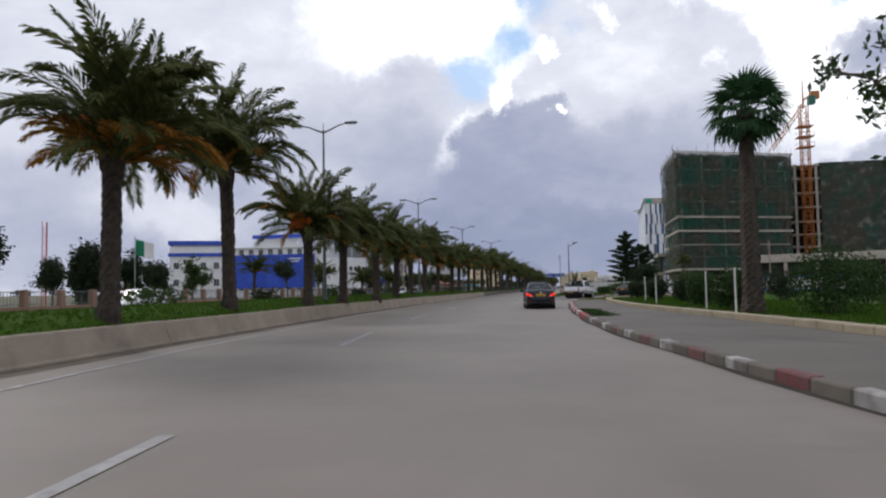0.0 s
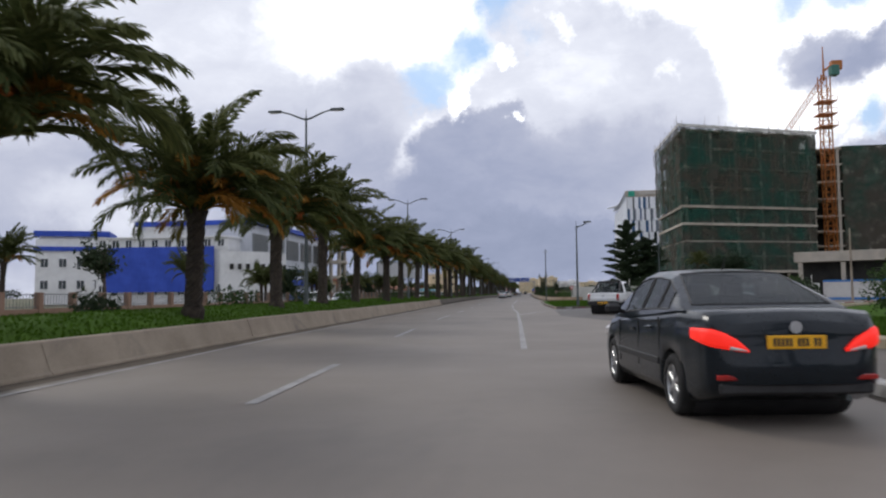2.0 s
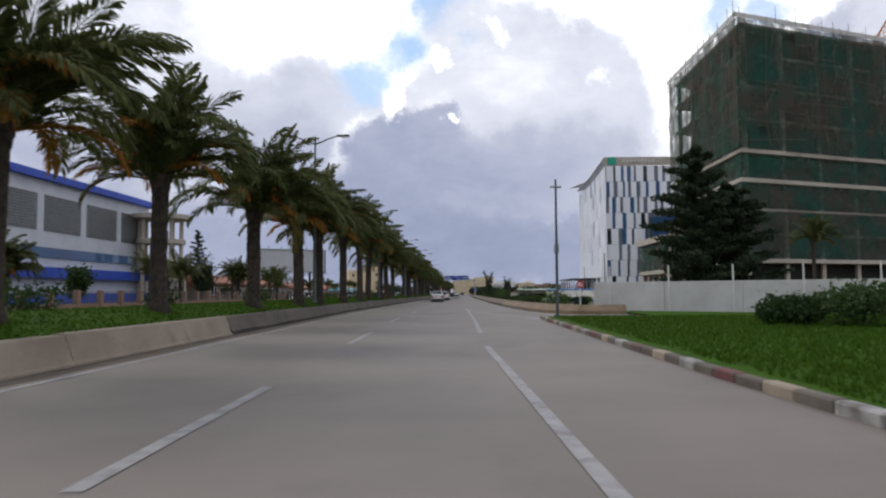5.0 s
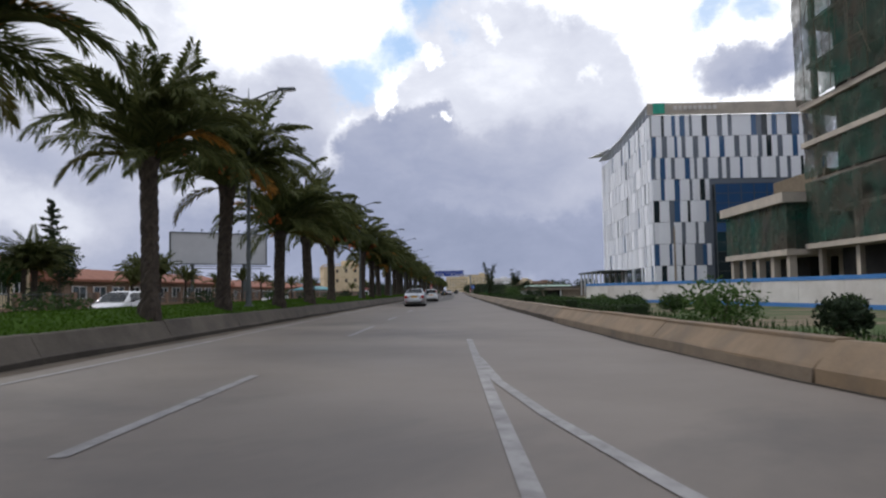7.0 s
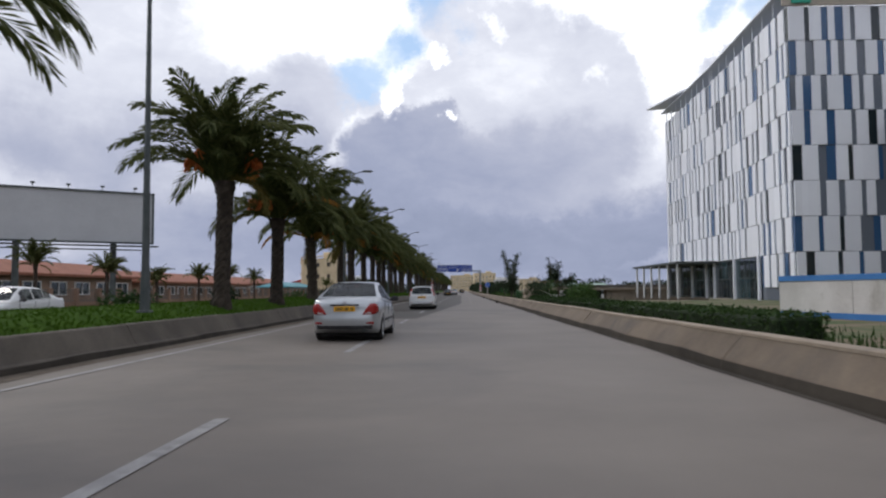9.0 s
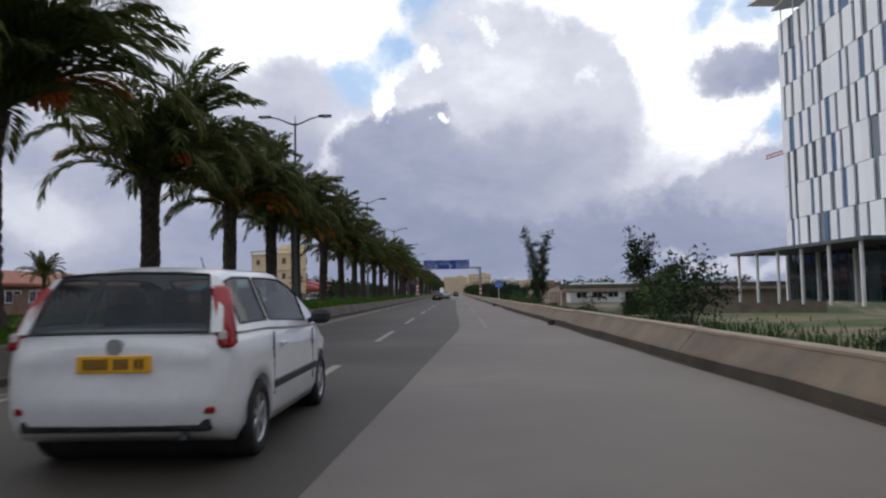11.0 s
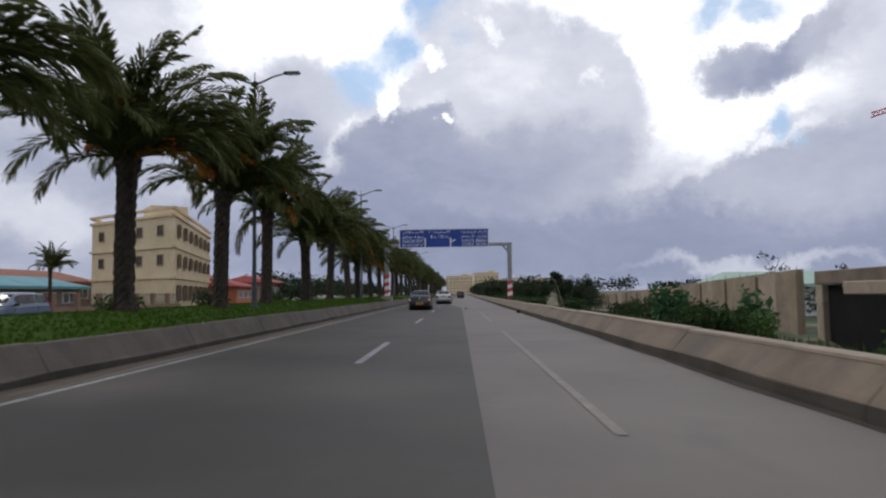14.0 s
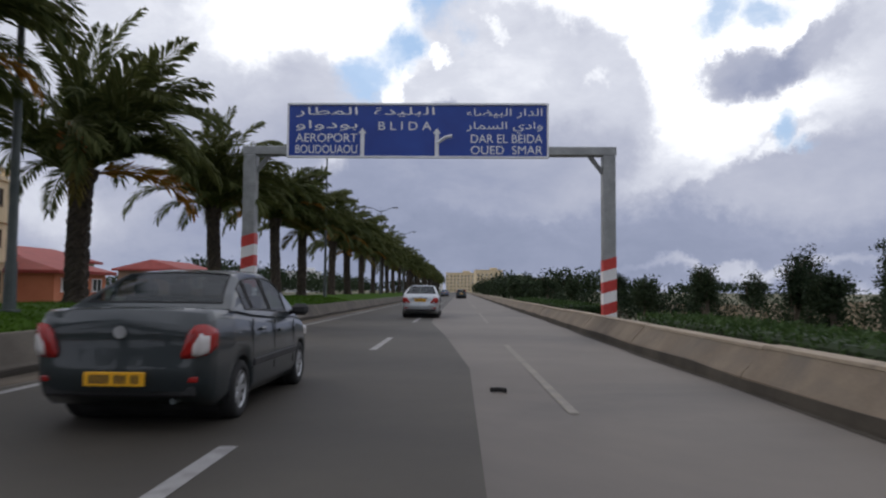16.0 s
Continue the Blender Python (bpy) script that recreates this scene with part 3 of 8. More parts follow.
curve_line("turn_line", [(1.75, 71.5), (2.1, 73.3), (2.65, 76.0), (3.2, 77.9), (3.85, 79.5), (4.9, 81.6), (7.0, 84.6), (9, 87)], 0.17, "curved white line round the exit corner")
curve_line("merge_line", [(4.3, 121), (3.3, 122.9), (2.3, 124.9), (1.6, 127.5), (1.2, 129.5), (0.75, 132), (0.42, 134.6), (0.25, 138)], 0.14, "thin white merging line")


# ---------- median: wall, lawn, palms, lamps ----------
def barrier(name, line, y0, y1, length, side, top, label, material, toe=0.16, lean=0.2, thick=0.22, rim=None, foot=None, foot_h=0.20):
    """A sloped-face concrete barrier of cast segments; side is -1 where its back lies to the left."""
    root = thing(name, label, "barrier", kind="structure")
    y, k = y0, 0
    while y < y1 - 0.1:
        e = min(y + length, y1)
        bm = bm_new()
        rows = []
        for yy in np.linspace(y + 0.012, e - 0.012, 4):
            x = line(yy)
            w = 0.012 * math.sin(k * 2.3)
            prof = [(x, -0.05), (x, foot_h - 0.02), (x + side * toe, foot_h + 0.02), (x + side * (toe + lean), top - 0.03 + w), (x + side * (toe + lean + 0.03), top + w),
                    (x + side * (toe + lean + thick), top + w), (x + side * (toe + lean + thick), -0.05)]
            rows.append([bm.verts.new((px_, yy, pz)) for px_, pz in prof])
        for a, b in zip(rows, rows[1:]):
            for i in range(6):
                f = (a[i], b[i], b[i + 1], a[i + 1])
                bm.faces.new(f if side < 0 else f[::-1])
        bm.faces.new(rows[0] if side < 0 else rows[0][::-1])
        bm.faces.new(rows[-1][::-1] if side < 0 else rows[-1])
        seg = part("segment", bm, material, root)
        # foot: a thin course along the base in a darker material
        if foot:
            bm = bm_new()
            rows = []
            for yy in np.linspace(y + 0.004, e - 0.004, 4):
                x = line(yy)
                fz = foot_h - 0.025 + 0.03 * math.sin(yy * 1.7) * math.sin(yy * 0.61)
                rows.append([bm.verts.new((x - side * o, yy, z)) for o, z in ((0.035, -0.02), (0.03, 0.04), (0.012, fz), (-0.02, fz + 0.004))])
            for a, b in zip(rows, rows[1:]):
                for i in range(3):
                    bm.faces.new((a[i], b[i], b[i + 1], a[i + 1]) if side < 0 else (a[i], a[i + 1], b[i + 1], b[i]))
            part("foot_course", bm, foot, seg, "dark foot of the wall")
        # rim: a top strip in its own material, paler on the brown barrier
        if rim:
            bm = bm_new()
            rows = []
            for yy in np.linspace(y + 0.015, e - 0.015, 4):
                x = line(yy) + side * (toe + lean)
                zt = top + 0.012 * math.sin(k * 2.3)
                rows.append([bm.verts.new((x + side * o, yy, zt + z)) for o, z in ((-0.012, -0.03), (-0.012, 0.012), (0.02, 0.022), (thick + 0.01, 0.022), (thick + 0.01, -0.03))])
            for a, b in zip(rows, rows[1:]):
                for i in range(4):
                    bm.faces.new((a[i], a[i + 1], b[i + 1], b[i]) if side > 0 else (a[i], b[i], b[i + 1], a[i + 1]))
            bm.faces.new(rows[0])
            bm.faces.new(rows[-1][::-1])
            part("rim", bm, rim, seg, "pale top edge")
        y, k = e, k + 1
    return root


barrier("median_wall", WALL_L, -30, 108, 9.2, -1, 0.56, "low sloped concrete wall with joints holding the planted median", M_CONCRETE, 0.06, 0.16, foot_h=0.06)
# from here on the wall has a darker concrete tone
barrier("median_wall", WALL_L, 108, 640, 6.0, -1, 0.56, "low sloped wall of dark concrete holding the planted median", M_CONC_DARK, 0.06, 0.20, foot=M_GUTTER, foot_h=0.13)
barrier("roadside_barrier", lambda y: WALL_R(y) - 0.06, 134, 152, 6.0, 1, 0.54, "low sloped barrier of ochre-stained concrete beside the road", M_CONC_OCHRE, 0.03, 0.28, rim=M_CONC_OCHRE, foot=M_CONC_WARM, foot_h=0.21)
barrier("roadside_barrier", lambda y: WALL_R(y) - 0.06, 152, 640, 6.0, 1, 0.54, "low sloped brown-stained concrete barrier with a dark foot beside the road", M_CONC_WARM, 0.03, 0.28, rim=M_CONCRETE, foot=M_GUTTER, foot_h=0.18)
bm = bm_new()
endp = [(9.0, 126.2), (7.4, 125.9), (6.3, 126.3), (5.5, 127.6), (4.84, 130.0), (4.34, 133.98)]
rows = []
for i, (x, y) in enumerate(endp):
    a, b = Vector((*endp[max(0, i - 1)], 0)), Vector((*endp[min(5, i + 1)], 0))
    d = (b - a).normalized()
    n = Vector((d.y, -d.x, 0)) * -1
    if n.y < 0 and i < 3:
        n = -n
    n = Vector((0, 1, 0)) if i < 2 else (Vector((0.6, 0.8, 0)) if i == 2 else (Vector((0.9, 0.4, 0)) if i == 3 else Vector((1, 0.1, 0))))
    h = 0.54
    rows.append([bm.verts.new((x + n.x * o, y + n.y * o, z)) for o, z in ((0, -0.05), (0, 0.19), (0.03, 0.23), (0.28, h - 0.03), (0.31, h), (0.5, h), (0.5, -0.05))])
for a, b in zip(rows, rows[1:]):
    for i in range(6):
        bm.faces.new((a[i], a[i + 1], b[i + 1], b[i]))
bm.faces.new(rows[0])
bm.faces.new(rows[-1][::-1])
bmesh.ops.recalc_face_normals(bm, faces=bm.faces)
solid("barrier_end", bm, M_CONC_OCHRE, "curved ochre-painted end of the concrete barrier at the street corner", "barrier", kind="structure")

# lawn on the median, a low mound
def median_z(o):
    """Height of the mound; o runs from 0 at the road's wall to 1 at the far side."""
    return 0.5 + 0.40 * math.sin(math.pi * min(1, o * 1.15)) ** 0.8 if o < 0.86 else 0.5 * (1 - o) / 0.14 + 0.05


bm = bm_new()
rows = []
for y in sample(-30, 640, 3.0):
    a, b = WALL_L(y) - 0.4, MED_L(y)
    rows.append([bm.verts.new((a + (b - a) * o, y, median_z(o))) for o in (0, 0.08, 0.2, 0.35, 0.5, 0.65, 0.8, 0.88, 1.0)])
for a, b in zip(rows, rows[1:]):
    for i in range(8):
        bm.faces.new((a[i + 1], a[i], b[i], b[i + 1]))
solid("median_lawn", bm, M_GRASS, "green lawn on the raised median", "lawn", kind="structure", smooth=True)

rng = np.random.default_rng(5)


def blades(name, count, y0, y1, pick, h0, h1, label, mat=None):
    ys = rng.uniform(y0, y1, count)
    foot = np.array([(p[0], y, p[1]) for y, p in ((y, pick(y)) for y in ys)])
    a = rng.uniform(0, 6.28, count)
    w = np.stack([np.cos(a) * 0.028, np.sin(a) * 0.028, 0 * a], 1)
    tip = foot + np.stack([rng.normal(0, 0.03, count), rng.normal(0, 0.03, count), rng.uniform(h0, h1, count)], 1)
    v = np.stack([foot - w, foot + w, tip], 1).reshape(-1, 3)
    me = bpy.data.meshes.new(name)
    me.vertices.add(3 * count)
    me.vertices.foreach_set("co", v.ravel())
    me.loops.add(3 * count)
    me.loops.foreach_set("vertex_index", np.arange(3 * count))
    me.polygons.add(count)
    me.polygons.foreach_set("loop_start", np.arange(0, 3 * count, 3))
    me.update(calc_edges=True)
    me.materials.append(mat or M_BLADES)
    return tagged(new(name, me), label, "grass", kind="stuff")


def on_median(y):
    o = rng.uniform(0.0, 0.85) ** 1.2
    a, b = WALL_L(y) - 0.34, MED_L(y)
    return a + (b - a) * o, median_z(o) - 0.02


blades("grass", 150000, 0, 360, on_median, 0.03, 0.085, "short green grass on the median lawn")


def frond_mesh(name, seed, length, start, droop, mat, sweep=0.0, pairs=48):
    """One feather leaf, growing along +x: a stalk that arches over and two rows of narrow leaflets."""
    r = random.Random(seed)
    bm = bm_new()
    n = 14
    pts, dirs = [Vector((0, 0, 0))], []
    for i in range(n):
        s = i / (n - 1)
        e = radians(start - droop * s ** 1.5)
        yaw = radians(sweep * s)
        d = Vector((math.cos(e) * math.cos(yaw), math.cos(e) * math.sin(yaw), math.sin(e)))
        dirs.append(d)
        pts.append(pts[-1] + d * length / n)
    for i in range(0, n, 2):
        tube(bm, pts[i], pts[i + 2], 0.028 * (1 - i / n) + 0.006, 0.028 * (1 - (i + 2) / n) + 0.006, 3, False)
    for k in range(pairs):
        s = 0.10 + 0.90 * (k + r.random() * 0.6) / pairs
        f = s * n
        i = min(n - 1, int(f))
        p = pts[i].lerp(pts[i + 1], f - i)
        d = dirs[i]
        side = d.cross(Vector((0, 0, 1))).normalized()
        up = side.cross(d)
        ll = length * 0.185 * (0.45 + 0.75 * math.sin(math.pi * min(1, s * 0.9 + 0.1)))
        for sg in (-1, 1):
            out_d = (d * (0.75 + 0.3 * r.random()) + side * sg * (0.85 - 0.35 * s) + up * (0.30 - 0.35 * s + r.uniform(-0.25, 0.2))).normalized()
            hang = Vector((0, 0, -0.25 * ll * (0.3 + s)))
            w = d * 0.044
            mid = p + out_d * ll * 0.55
            tip = p + out_d * ll + hang * r.uniform(0.3, 1.3)
            a, b, c, e2 = bm.verts.new(p - w * 0.6), bm.verts.new(mid - w), bm.verts.new(tip), bm.verts.new(mid + w)
            bm.faces.new((a, b, c, e2))
    return mesh_of(name, bm, mat)


FRONDS = {
    "up": [frond_mesh("frond", 10 + i, 2.75, 87 - 8 * i, 42 + 16 * i, M_FROND, 12 * i - 12) for i in range(3)],
    "mid": [frond_mesh("frond", 20 + i, 2.65, 70 - 10 * i, 77 + 8 * i, M_FROND, 16 * i - 20) for i in range(4)],
    "low": [frond_mesh("frond", 30 + i, 2.1, 46 - 11 * i, 80, M_FROND, 14 * i - 14) for i in range(3)],
    "old": [frond_mesh("frond", 40 + i, 1.8, 14 - 10 * i, 74, M_FROND_OLD, 10 * i - 10) for i in range(3)],
    "dry": [frond_mesh("dry_frond", 50 + i, 2.0, 54 - 14 * i, 80, M_FROND_DRY, 10 * i) for i in range(3)],
}
WIND = -25.0   # degrees, where the wind blows the leaves


def fruit_mesh(seed):
    r = random.Random(seed)
    bm = bm_new()
    path_tube(bm, [(0, 0, 0), (0.3, 0, 0.55), (0.62, 0, 0.72)], [0.02, 0.02, 0.015], 4)
    for k in range(34):
        a, l = r.uniform(0, 6.28), r.uniform(0.2, 0.55)
        p0 = Vector((0.6, 0, 0.72))
        p1 = p0 + Vector((math.cos(a) * 0.2 + 0.1, math.sin(a) * 0.2, -l))
        tube(bm, p0, p1, 0.012, 0.03, 4)
    return mesh_of("fruit_stalk", bm, M_FRUIT)


FRUITS = [fruit_mesh(i) for i in range(2)]


def trunk_mesh(name, seed, height, r_base, r_top, rings=34, n=14, jag=0.16):
    r = random.Random(seed)
    bm = bm_new()
    prev = None
    for i in range(rings + 1):
        s = i / rings
        rad = r_base + (r_top - r_base) * s + 0.10 * max(0, 0.08 - s) / 0.08 + 0.10 * max(0, s - 0.86) / 0.14
        row = []
        for k in range(n):
            a = 2 * math.pi * (k + 0.5 * (i % 2)) / n
            q = rad * (1 + (jag if (i + k) % 2 else -jag * 0.4) * r.uniform(0.5, 1.2))
            row.append(bm.verts.new((q * math.cos(a) + 0.05 * math.sin(s * 3 + seed), q * math.sin(a), s * height if i else -0.45)))
        if prev:
            for k in range(n):
                bm.faces.new((prev[k], prev[(k + 1) % n], row[(k + 1) % n], row[k]))
        prev = row
    bm.faces.new(prev)
    return mesh_of(name, bm, M_TRUNK)


TRUNKS = [trunk_mesh("trunk", i, 3.4, 0.25, 0.24) for i in range(3)]


def date_palm(x, y, z, height, size, seed, lush, dry, joined=False):
    """A date palm: trunk, feather leaves from the upright young to the hanging old, dry ones below, and date bunches."""
    r = random.Random(seed)
    turn_ = r.uniform(0, 360)
    note = "with orange dates and dry fronds" if dry > 2 else "with dense drooping dark green fronds"
    root = thing("date_palm", "date palm " + note + (" on the median" if x > -15 else " beyond the fence"), "palm tree", pose(x, y, z, r.uniform(-2, 2), r.uniform(-1, 3), turn_), "palms on the median")
    sc = size
    shared("trunk", TRUNKS[seed % 3], root, Matrix.Diagonal((sc * 0.70, sc * 0.70, height / 3.4, 1)))
    plan = [("up", 14)] + [("mid", int(29 * lush))] + [("low", int(9 * lush))] + [("old", 1)] + [("dry", dry)]
    k = r.randrange(100)
    made = []
    for kind_, count in plan:
        for i in range(count):
            k += 1
            a = k * 137.5 + r.uniform(-14, 14)
            a -= 24 * math.sin(radians(a + turn_ - WIND))
            me = FRONDS[kind_][r.randrange(len(FRONDS[kind_]))]
            q = sc * r.uniform(0.85, 1.12)
            m = Matrix.Translation((0.05, 0, height - 0.05 + r.uniform(-0.12, 0.1))) @ Matrix.Rotation(radians(a), 4, "Z") @ Matrix.Rotation(radians(r.uniform(-9, 9)), 4, "Y") @ Matrix.Rotation(radians(r.uniform(-25, 25)), 4, "X") @ Matrix.Translation((0.16, 0, 0)) @ Matrix.Diagonal((q, q, q, 1))
            made.append((me, m, "dry_frond" if kind_ == "dry" else "frond"))
    if joined:
        mats = {}
        for me, m, _ in made:
            b = mats.setdefault(me.materials[0].name, (bm_new(), me.materials[0]))[0]
            c = me.copy()
            c.transform(m)
            b.from_mesh(c)
            bpy.data.meshes.remove(c)
        for b, mt in mats.values():
            part("crown", b, mt, root)
    else:
        for me, m, nm in made:
            shared(nm, me, root, m)
        for i in range(r.randrange(3, 6) if dry > 2 else r.randrange(1, 4)):
            shared("fruit_stalk", FRUITS[i % 2], root, Matrix.Translation((0, 0, height - 0.02)) @ Matrix.Rotation(radians(r.uniform(0, 360)), 4, "Z") @ Matrix.Diagonal((sc, sc, sc, 1)))
    return root


PALM_Y = [14.3, 21.7, 29.3, 35, 42.3, 50.8, 59, 66, 73, 80.9, 89.4, 98.5, 105.5, 114, 122, 126.8, 135.6, 144, 150.9, 158, 165.2, 173, 188, 194.7, 203.3, 211.8, 217.5, 224, 231,
          237.5, 243, 250.8, 259.2, 266.4, 273.6, 281.5, 289.4, 295.3, 302.4, 310.6, 318.7, 327.2, 332.8, 342.1, 350.9, 356.2, 365.4, 373, 381]
PALM_TOP = [4.3, 5.2, 3.6, 3.55, 3.5, 3.45, 3.8, 4.25, 3.65, 3.7, 3.9, 4.1, 4.4, 4.4, 4.5, 4.6, 5.1, 4.95, 5.2, 4.1, 4.4, 4.4, 4.75, 4.2, 4.0, 4.4, 4.4, 4.3, 4.4,
            4.5, 4.75, 4.45, 4.25, 4.25, 4.75, 4.35, 4.75, 4.75, 4.85, 4.2, 4.7, 4.75, 3.9, 4.15, 4.6, 4.4, 4.5, 4.3, 4.4]
PALM_SHIFT = {29.3: 0.3, 35: 0.35, 42.3: 0.55, 50.8: 0.2, 150.9: -0.25, 173: -0.2, 203.3: -0.2, 273.6: -0.2, 289.4: -0.1, 295.3: 0.3, 80.9: 0.42}
pr = random.Random(11)
for i, y in enumerate(PALM_Y):
    h = PALM_TOP[i] - 0.70
    date_palm(PALMS(y) + PALM_SHIFT.get(y, 0.0), y, 0.80, h, pr.uniform(1.27, 1.46) * (0.87 if y < 110 else 1.0), 100 + i, pr.uniform(0.85, 1.15), pr.choice((5, 6, 7, 9)) if y < 110 else pr.choice((1, 2, 3)), y > 334)


def street_lamp(x, y, z, h, arms, label, reach=1.15, rz=0):
    root = thing("street_lamp", label, "street lamp", pose(x, y, z, 0, 0, rz), "street lamps")
    bm = bm_new()
    tube(bm, (0, 0, 0), (0, 0, 0.9), 0.11, 0.10, 10)
    tube(bm, (0, 0, 0.9), (0, 0, h), 0.085, 0.045, 10)
    tube(bm, (0, 0, h), (0, 0, h + 0.35), 0.02, 0.012, 6)
    part("pole", bm, M_STEEL_DARK, root)
    bm = bm_new()
    box(bm, (0, 0, 0.02), (0.27, 0.27, 0.05), bevel=0.01)
    part("base_plate", bm, M_STEEL_DARK, root)
    for sg in arms:
        bm = bm_new()
        path_tube(bm, [(0, 0, h - 0.12), (sg * 0.3, 0, h - 0.02), (sg * 0.75, 0, h + 0.18), (sg * reach, 0, h + 0.28)], [0.05, 0.042, 0.035, 0.03], 7)
        part("arm", bm, M_STEEL_DARK, root)
        bm = bm_new()
        vs = box(bm, (sg * (reach + 0.28), 0, h + 0.30), (0.62, 0.22, 0.10), bevel=0.03)
        part("lamp_head", bm, M_STEEL_DARK, root)
        bm = bm_new()
        box(bm, (sg * (reach + 0.32), 0, h + 0.238), (0.40, 0.15, 0.03), bevel=0.008)
        part("lens", bm, M_SIGN_WHITE, root)
    return root


LAMP_H = line_at([110, 150, 180, 208, 238], [8.35, 7.65, 7.2, 7.5, 8.6])
for y in [33, 63.4, 93.9, 122, 150.5, 180.5, 208.5, 238.7, 268.5, 297.8, 329, 359, 389, 419]:
    street_lamp(PALMS(y) + (0.0 if y < 110 else 0.8), y, 0.80, LAMP_H(y), (-1, 1), "tall grey street lamp with two curved arms on the median")


# ---------- sign gantry ----------
def words(body, size, x, y, z, parent, mat, align="LEFT", width=None):
    """Flat letters standing up, facing back along the road."""
    cu = bpy.data.curves.new("letters", "FONT")
    cu.body, cu.size, cu.extrude, cu.align_x = body, size, 0.004, align
    tmp = bpy.data.objects.new("letters", cu)
    scene.collection.objects.link(tmp)
    dg = bpy.context.evaluated_depsgraph_get()
    me = bpy.data.meshes.new_from_object(tmp.evaluated_get(dg))
    bpy.data.objects.remove(tmp)
    bpy.data.curves.remove(cu)
    xs = [v.co.x for v in me.vertices]
    if width and xs:
        k = width / max(0.01, max(xs) - min(xs))
        me.transform(Matrix.Diagonal((k, 1, 1, 1)))
        xs = [v * k for v in xs]
    me.materials.clear()
    me.materials.append(mat)
    me.transform(Matrix.Translation((x - (min(xs) if xs else 0), y, z)) @ Matrix.Rotation(radians(90), 4, "X"))
    ob = new("lettering", me)
    ob.parent = parent
    return ob


def gantry():
    y0, xl, xr, zb = 340.0, -8.45, 3.45, 5.72
    root = thing("sign_gantry", "grey steel gantry with red and white banded legs over the road", "sign gantry", pose(0, y0, 0))
    for x, z0 in ((xl, 0.7), (xr, 0.0)):
        bm = bm_new()
        box(bm, (x, 0, (zb + z0) / 2), (0.42, 0.42, zb - z0), bevel=0.03)
        leg = part("leg", bm, M_STEEL, root)
        for k in range(6):
            bm = bm_new()
            z = z0 + 0.35 + 0.36 * k
            v = box(bm, (x, 0, z), (0.432, 0.432, 0.36))
            for q in v:
                q.co.z += 0.30 * (q.co.x - x)
            part("band", bm, M_RED if k % 2 else M_WHITE, leg, "red painted band" if k % 2 else "white painted band")
        bm = bm_new()
        box(bm, (x, 0, z0 + 0.06), (1.0, 0.9, 0.5), bevel=0.05)
        part("footing", bm, M_CONCRETE, root)
        bm = bm_new()
        s = 1 if x < 0 else -1
        tube(bm, (x + s * 0.15, 0, zb - 0.6), (x + s * 0.65, 0, zb + 0.05), 0.08, n=6)
        part("brace", bm, M_STEEL, root)
    bm = bm_new()
    box(bm, ((xl + xr) / 2, 0, zb + 0.14), (xr - xl + 0.5, 0.36, 0.30), bevel=0.03)
    part("beam", bm, M_STEEL, root)
    bm = bm_new()
    sx0, sx1, sz0, sz1 = -7.15, 1.42, 5.62, 7.38
    box(bm, ((sx0 + sx1) / 2, -0.26, (sz0 + sz1) / 2), (sx1 - sx0, 0.08, sz1 - sz0))
    board = part("sign_board", bm, M_SIGN_BLUE, root, "blue direction board with white lettering")
    bm = bm_new()
    for x in (sx0, sx1):
        box(bm, (x, -0.28, (sz0 + sz1) / 2), (0.06, 0.14, sz1 - sz0 + 0.06))
    for z in (sz0, sz1):
        box(bm, ((sx0 + sx1) / 2, -0.285, z), (sx1 - sx0 - 0.06, 0.14, 0.06))
    part("sign_frame", bm, M_SIGN_WHITE, board)
    yf = -0.312
    c1 = sx0 + 0.25
    # Arabic letters in their joined forms, laid out right to left
    words("\ufead\ufe8e\ufec4\ufee4\ufedf\ufe8d", 0.36, c1, yf, 7.03, board, M_SIGN_WHITE, width=2.05)
    words("\ufeed\ufe8d\ufeed\ufea9\ufeee\ufe91", 0.36, c1, yf, 6.58, board, M_SIGN_WHITE, width=2.05)
    words("AEROPORT", 0.40, c1, yf, 6.12, board, M_SIGN_WHITE, width=2.05)
    words("BOUDOUAOU", 0.40, c1, yf, 5.74, board, M_SIGN_WHITE, width=2.05)
    words("\ufe93\ufeaa\ufef4\ufee0\ufe92\ufedf\ufe8d", 0.36, -4.30, yf, 7.03, board, M_SIGN_WHITE, width=2.0)
    words("B L I D A", 0.40, -4.15, yf, 6.52, board, M_SIGN_WHITE, width=1.75)
    words("\u0621\ufe8e\ufec0\ufef4\ufe92\ufedf\ufe8d \ufead\ufe8d\ufeaa\ufedf\ufe8d", 0.34, -1.25, yf, 7.0, board, M_SIGN_WHITE, width=2.5)
    words("\ufead\ufe8e\ufee4\ufeb4\ufedf\ufe8d \ufef1\ufea9\ufe8d\ufeed", 0.34, -1.25, yf, 6.56, board, M_SIGN_WHITE, width=2.5)
    words("DAR EL BEIDA", 0.40, -1.1, yf, 6.10, board, M_SIGN_WHITE, width=2.35)
    words("OUED  SMAR", 0.40, -1.1, yf, 5.72, board, M_SIGN_WHITE, width=2.35)
    for ax, branch in ((-4.68, False), (-2.22, True)):
        bm = bm_new()
        box(bm, (ax, yf, 6.03), (0.13, 0.012, 0.75))
        f = [bm.verts.new((ax + dx, yf - 0.006, 6.40 + dz)) for dx, dz in ((-0.14, 0), (0.14, 0), (0, 0.18))]
        bm.faces.new(f)
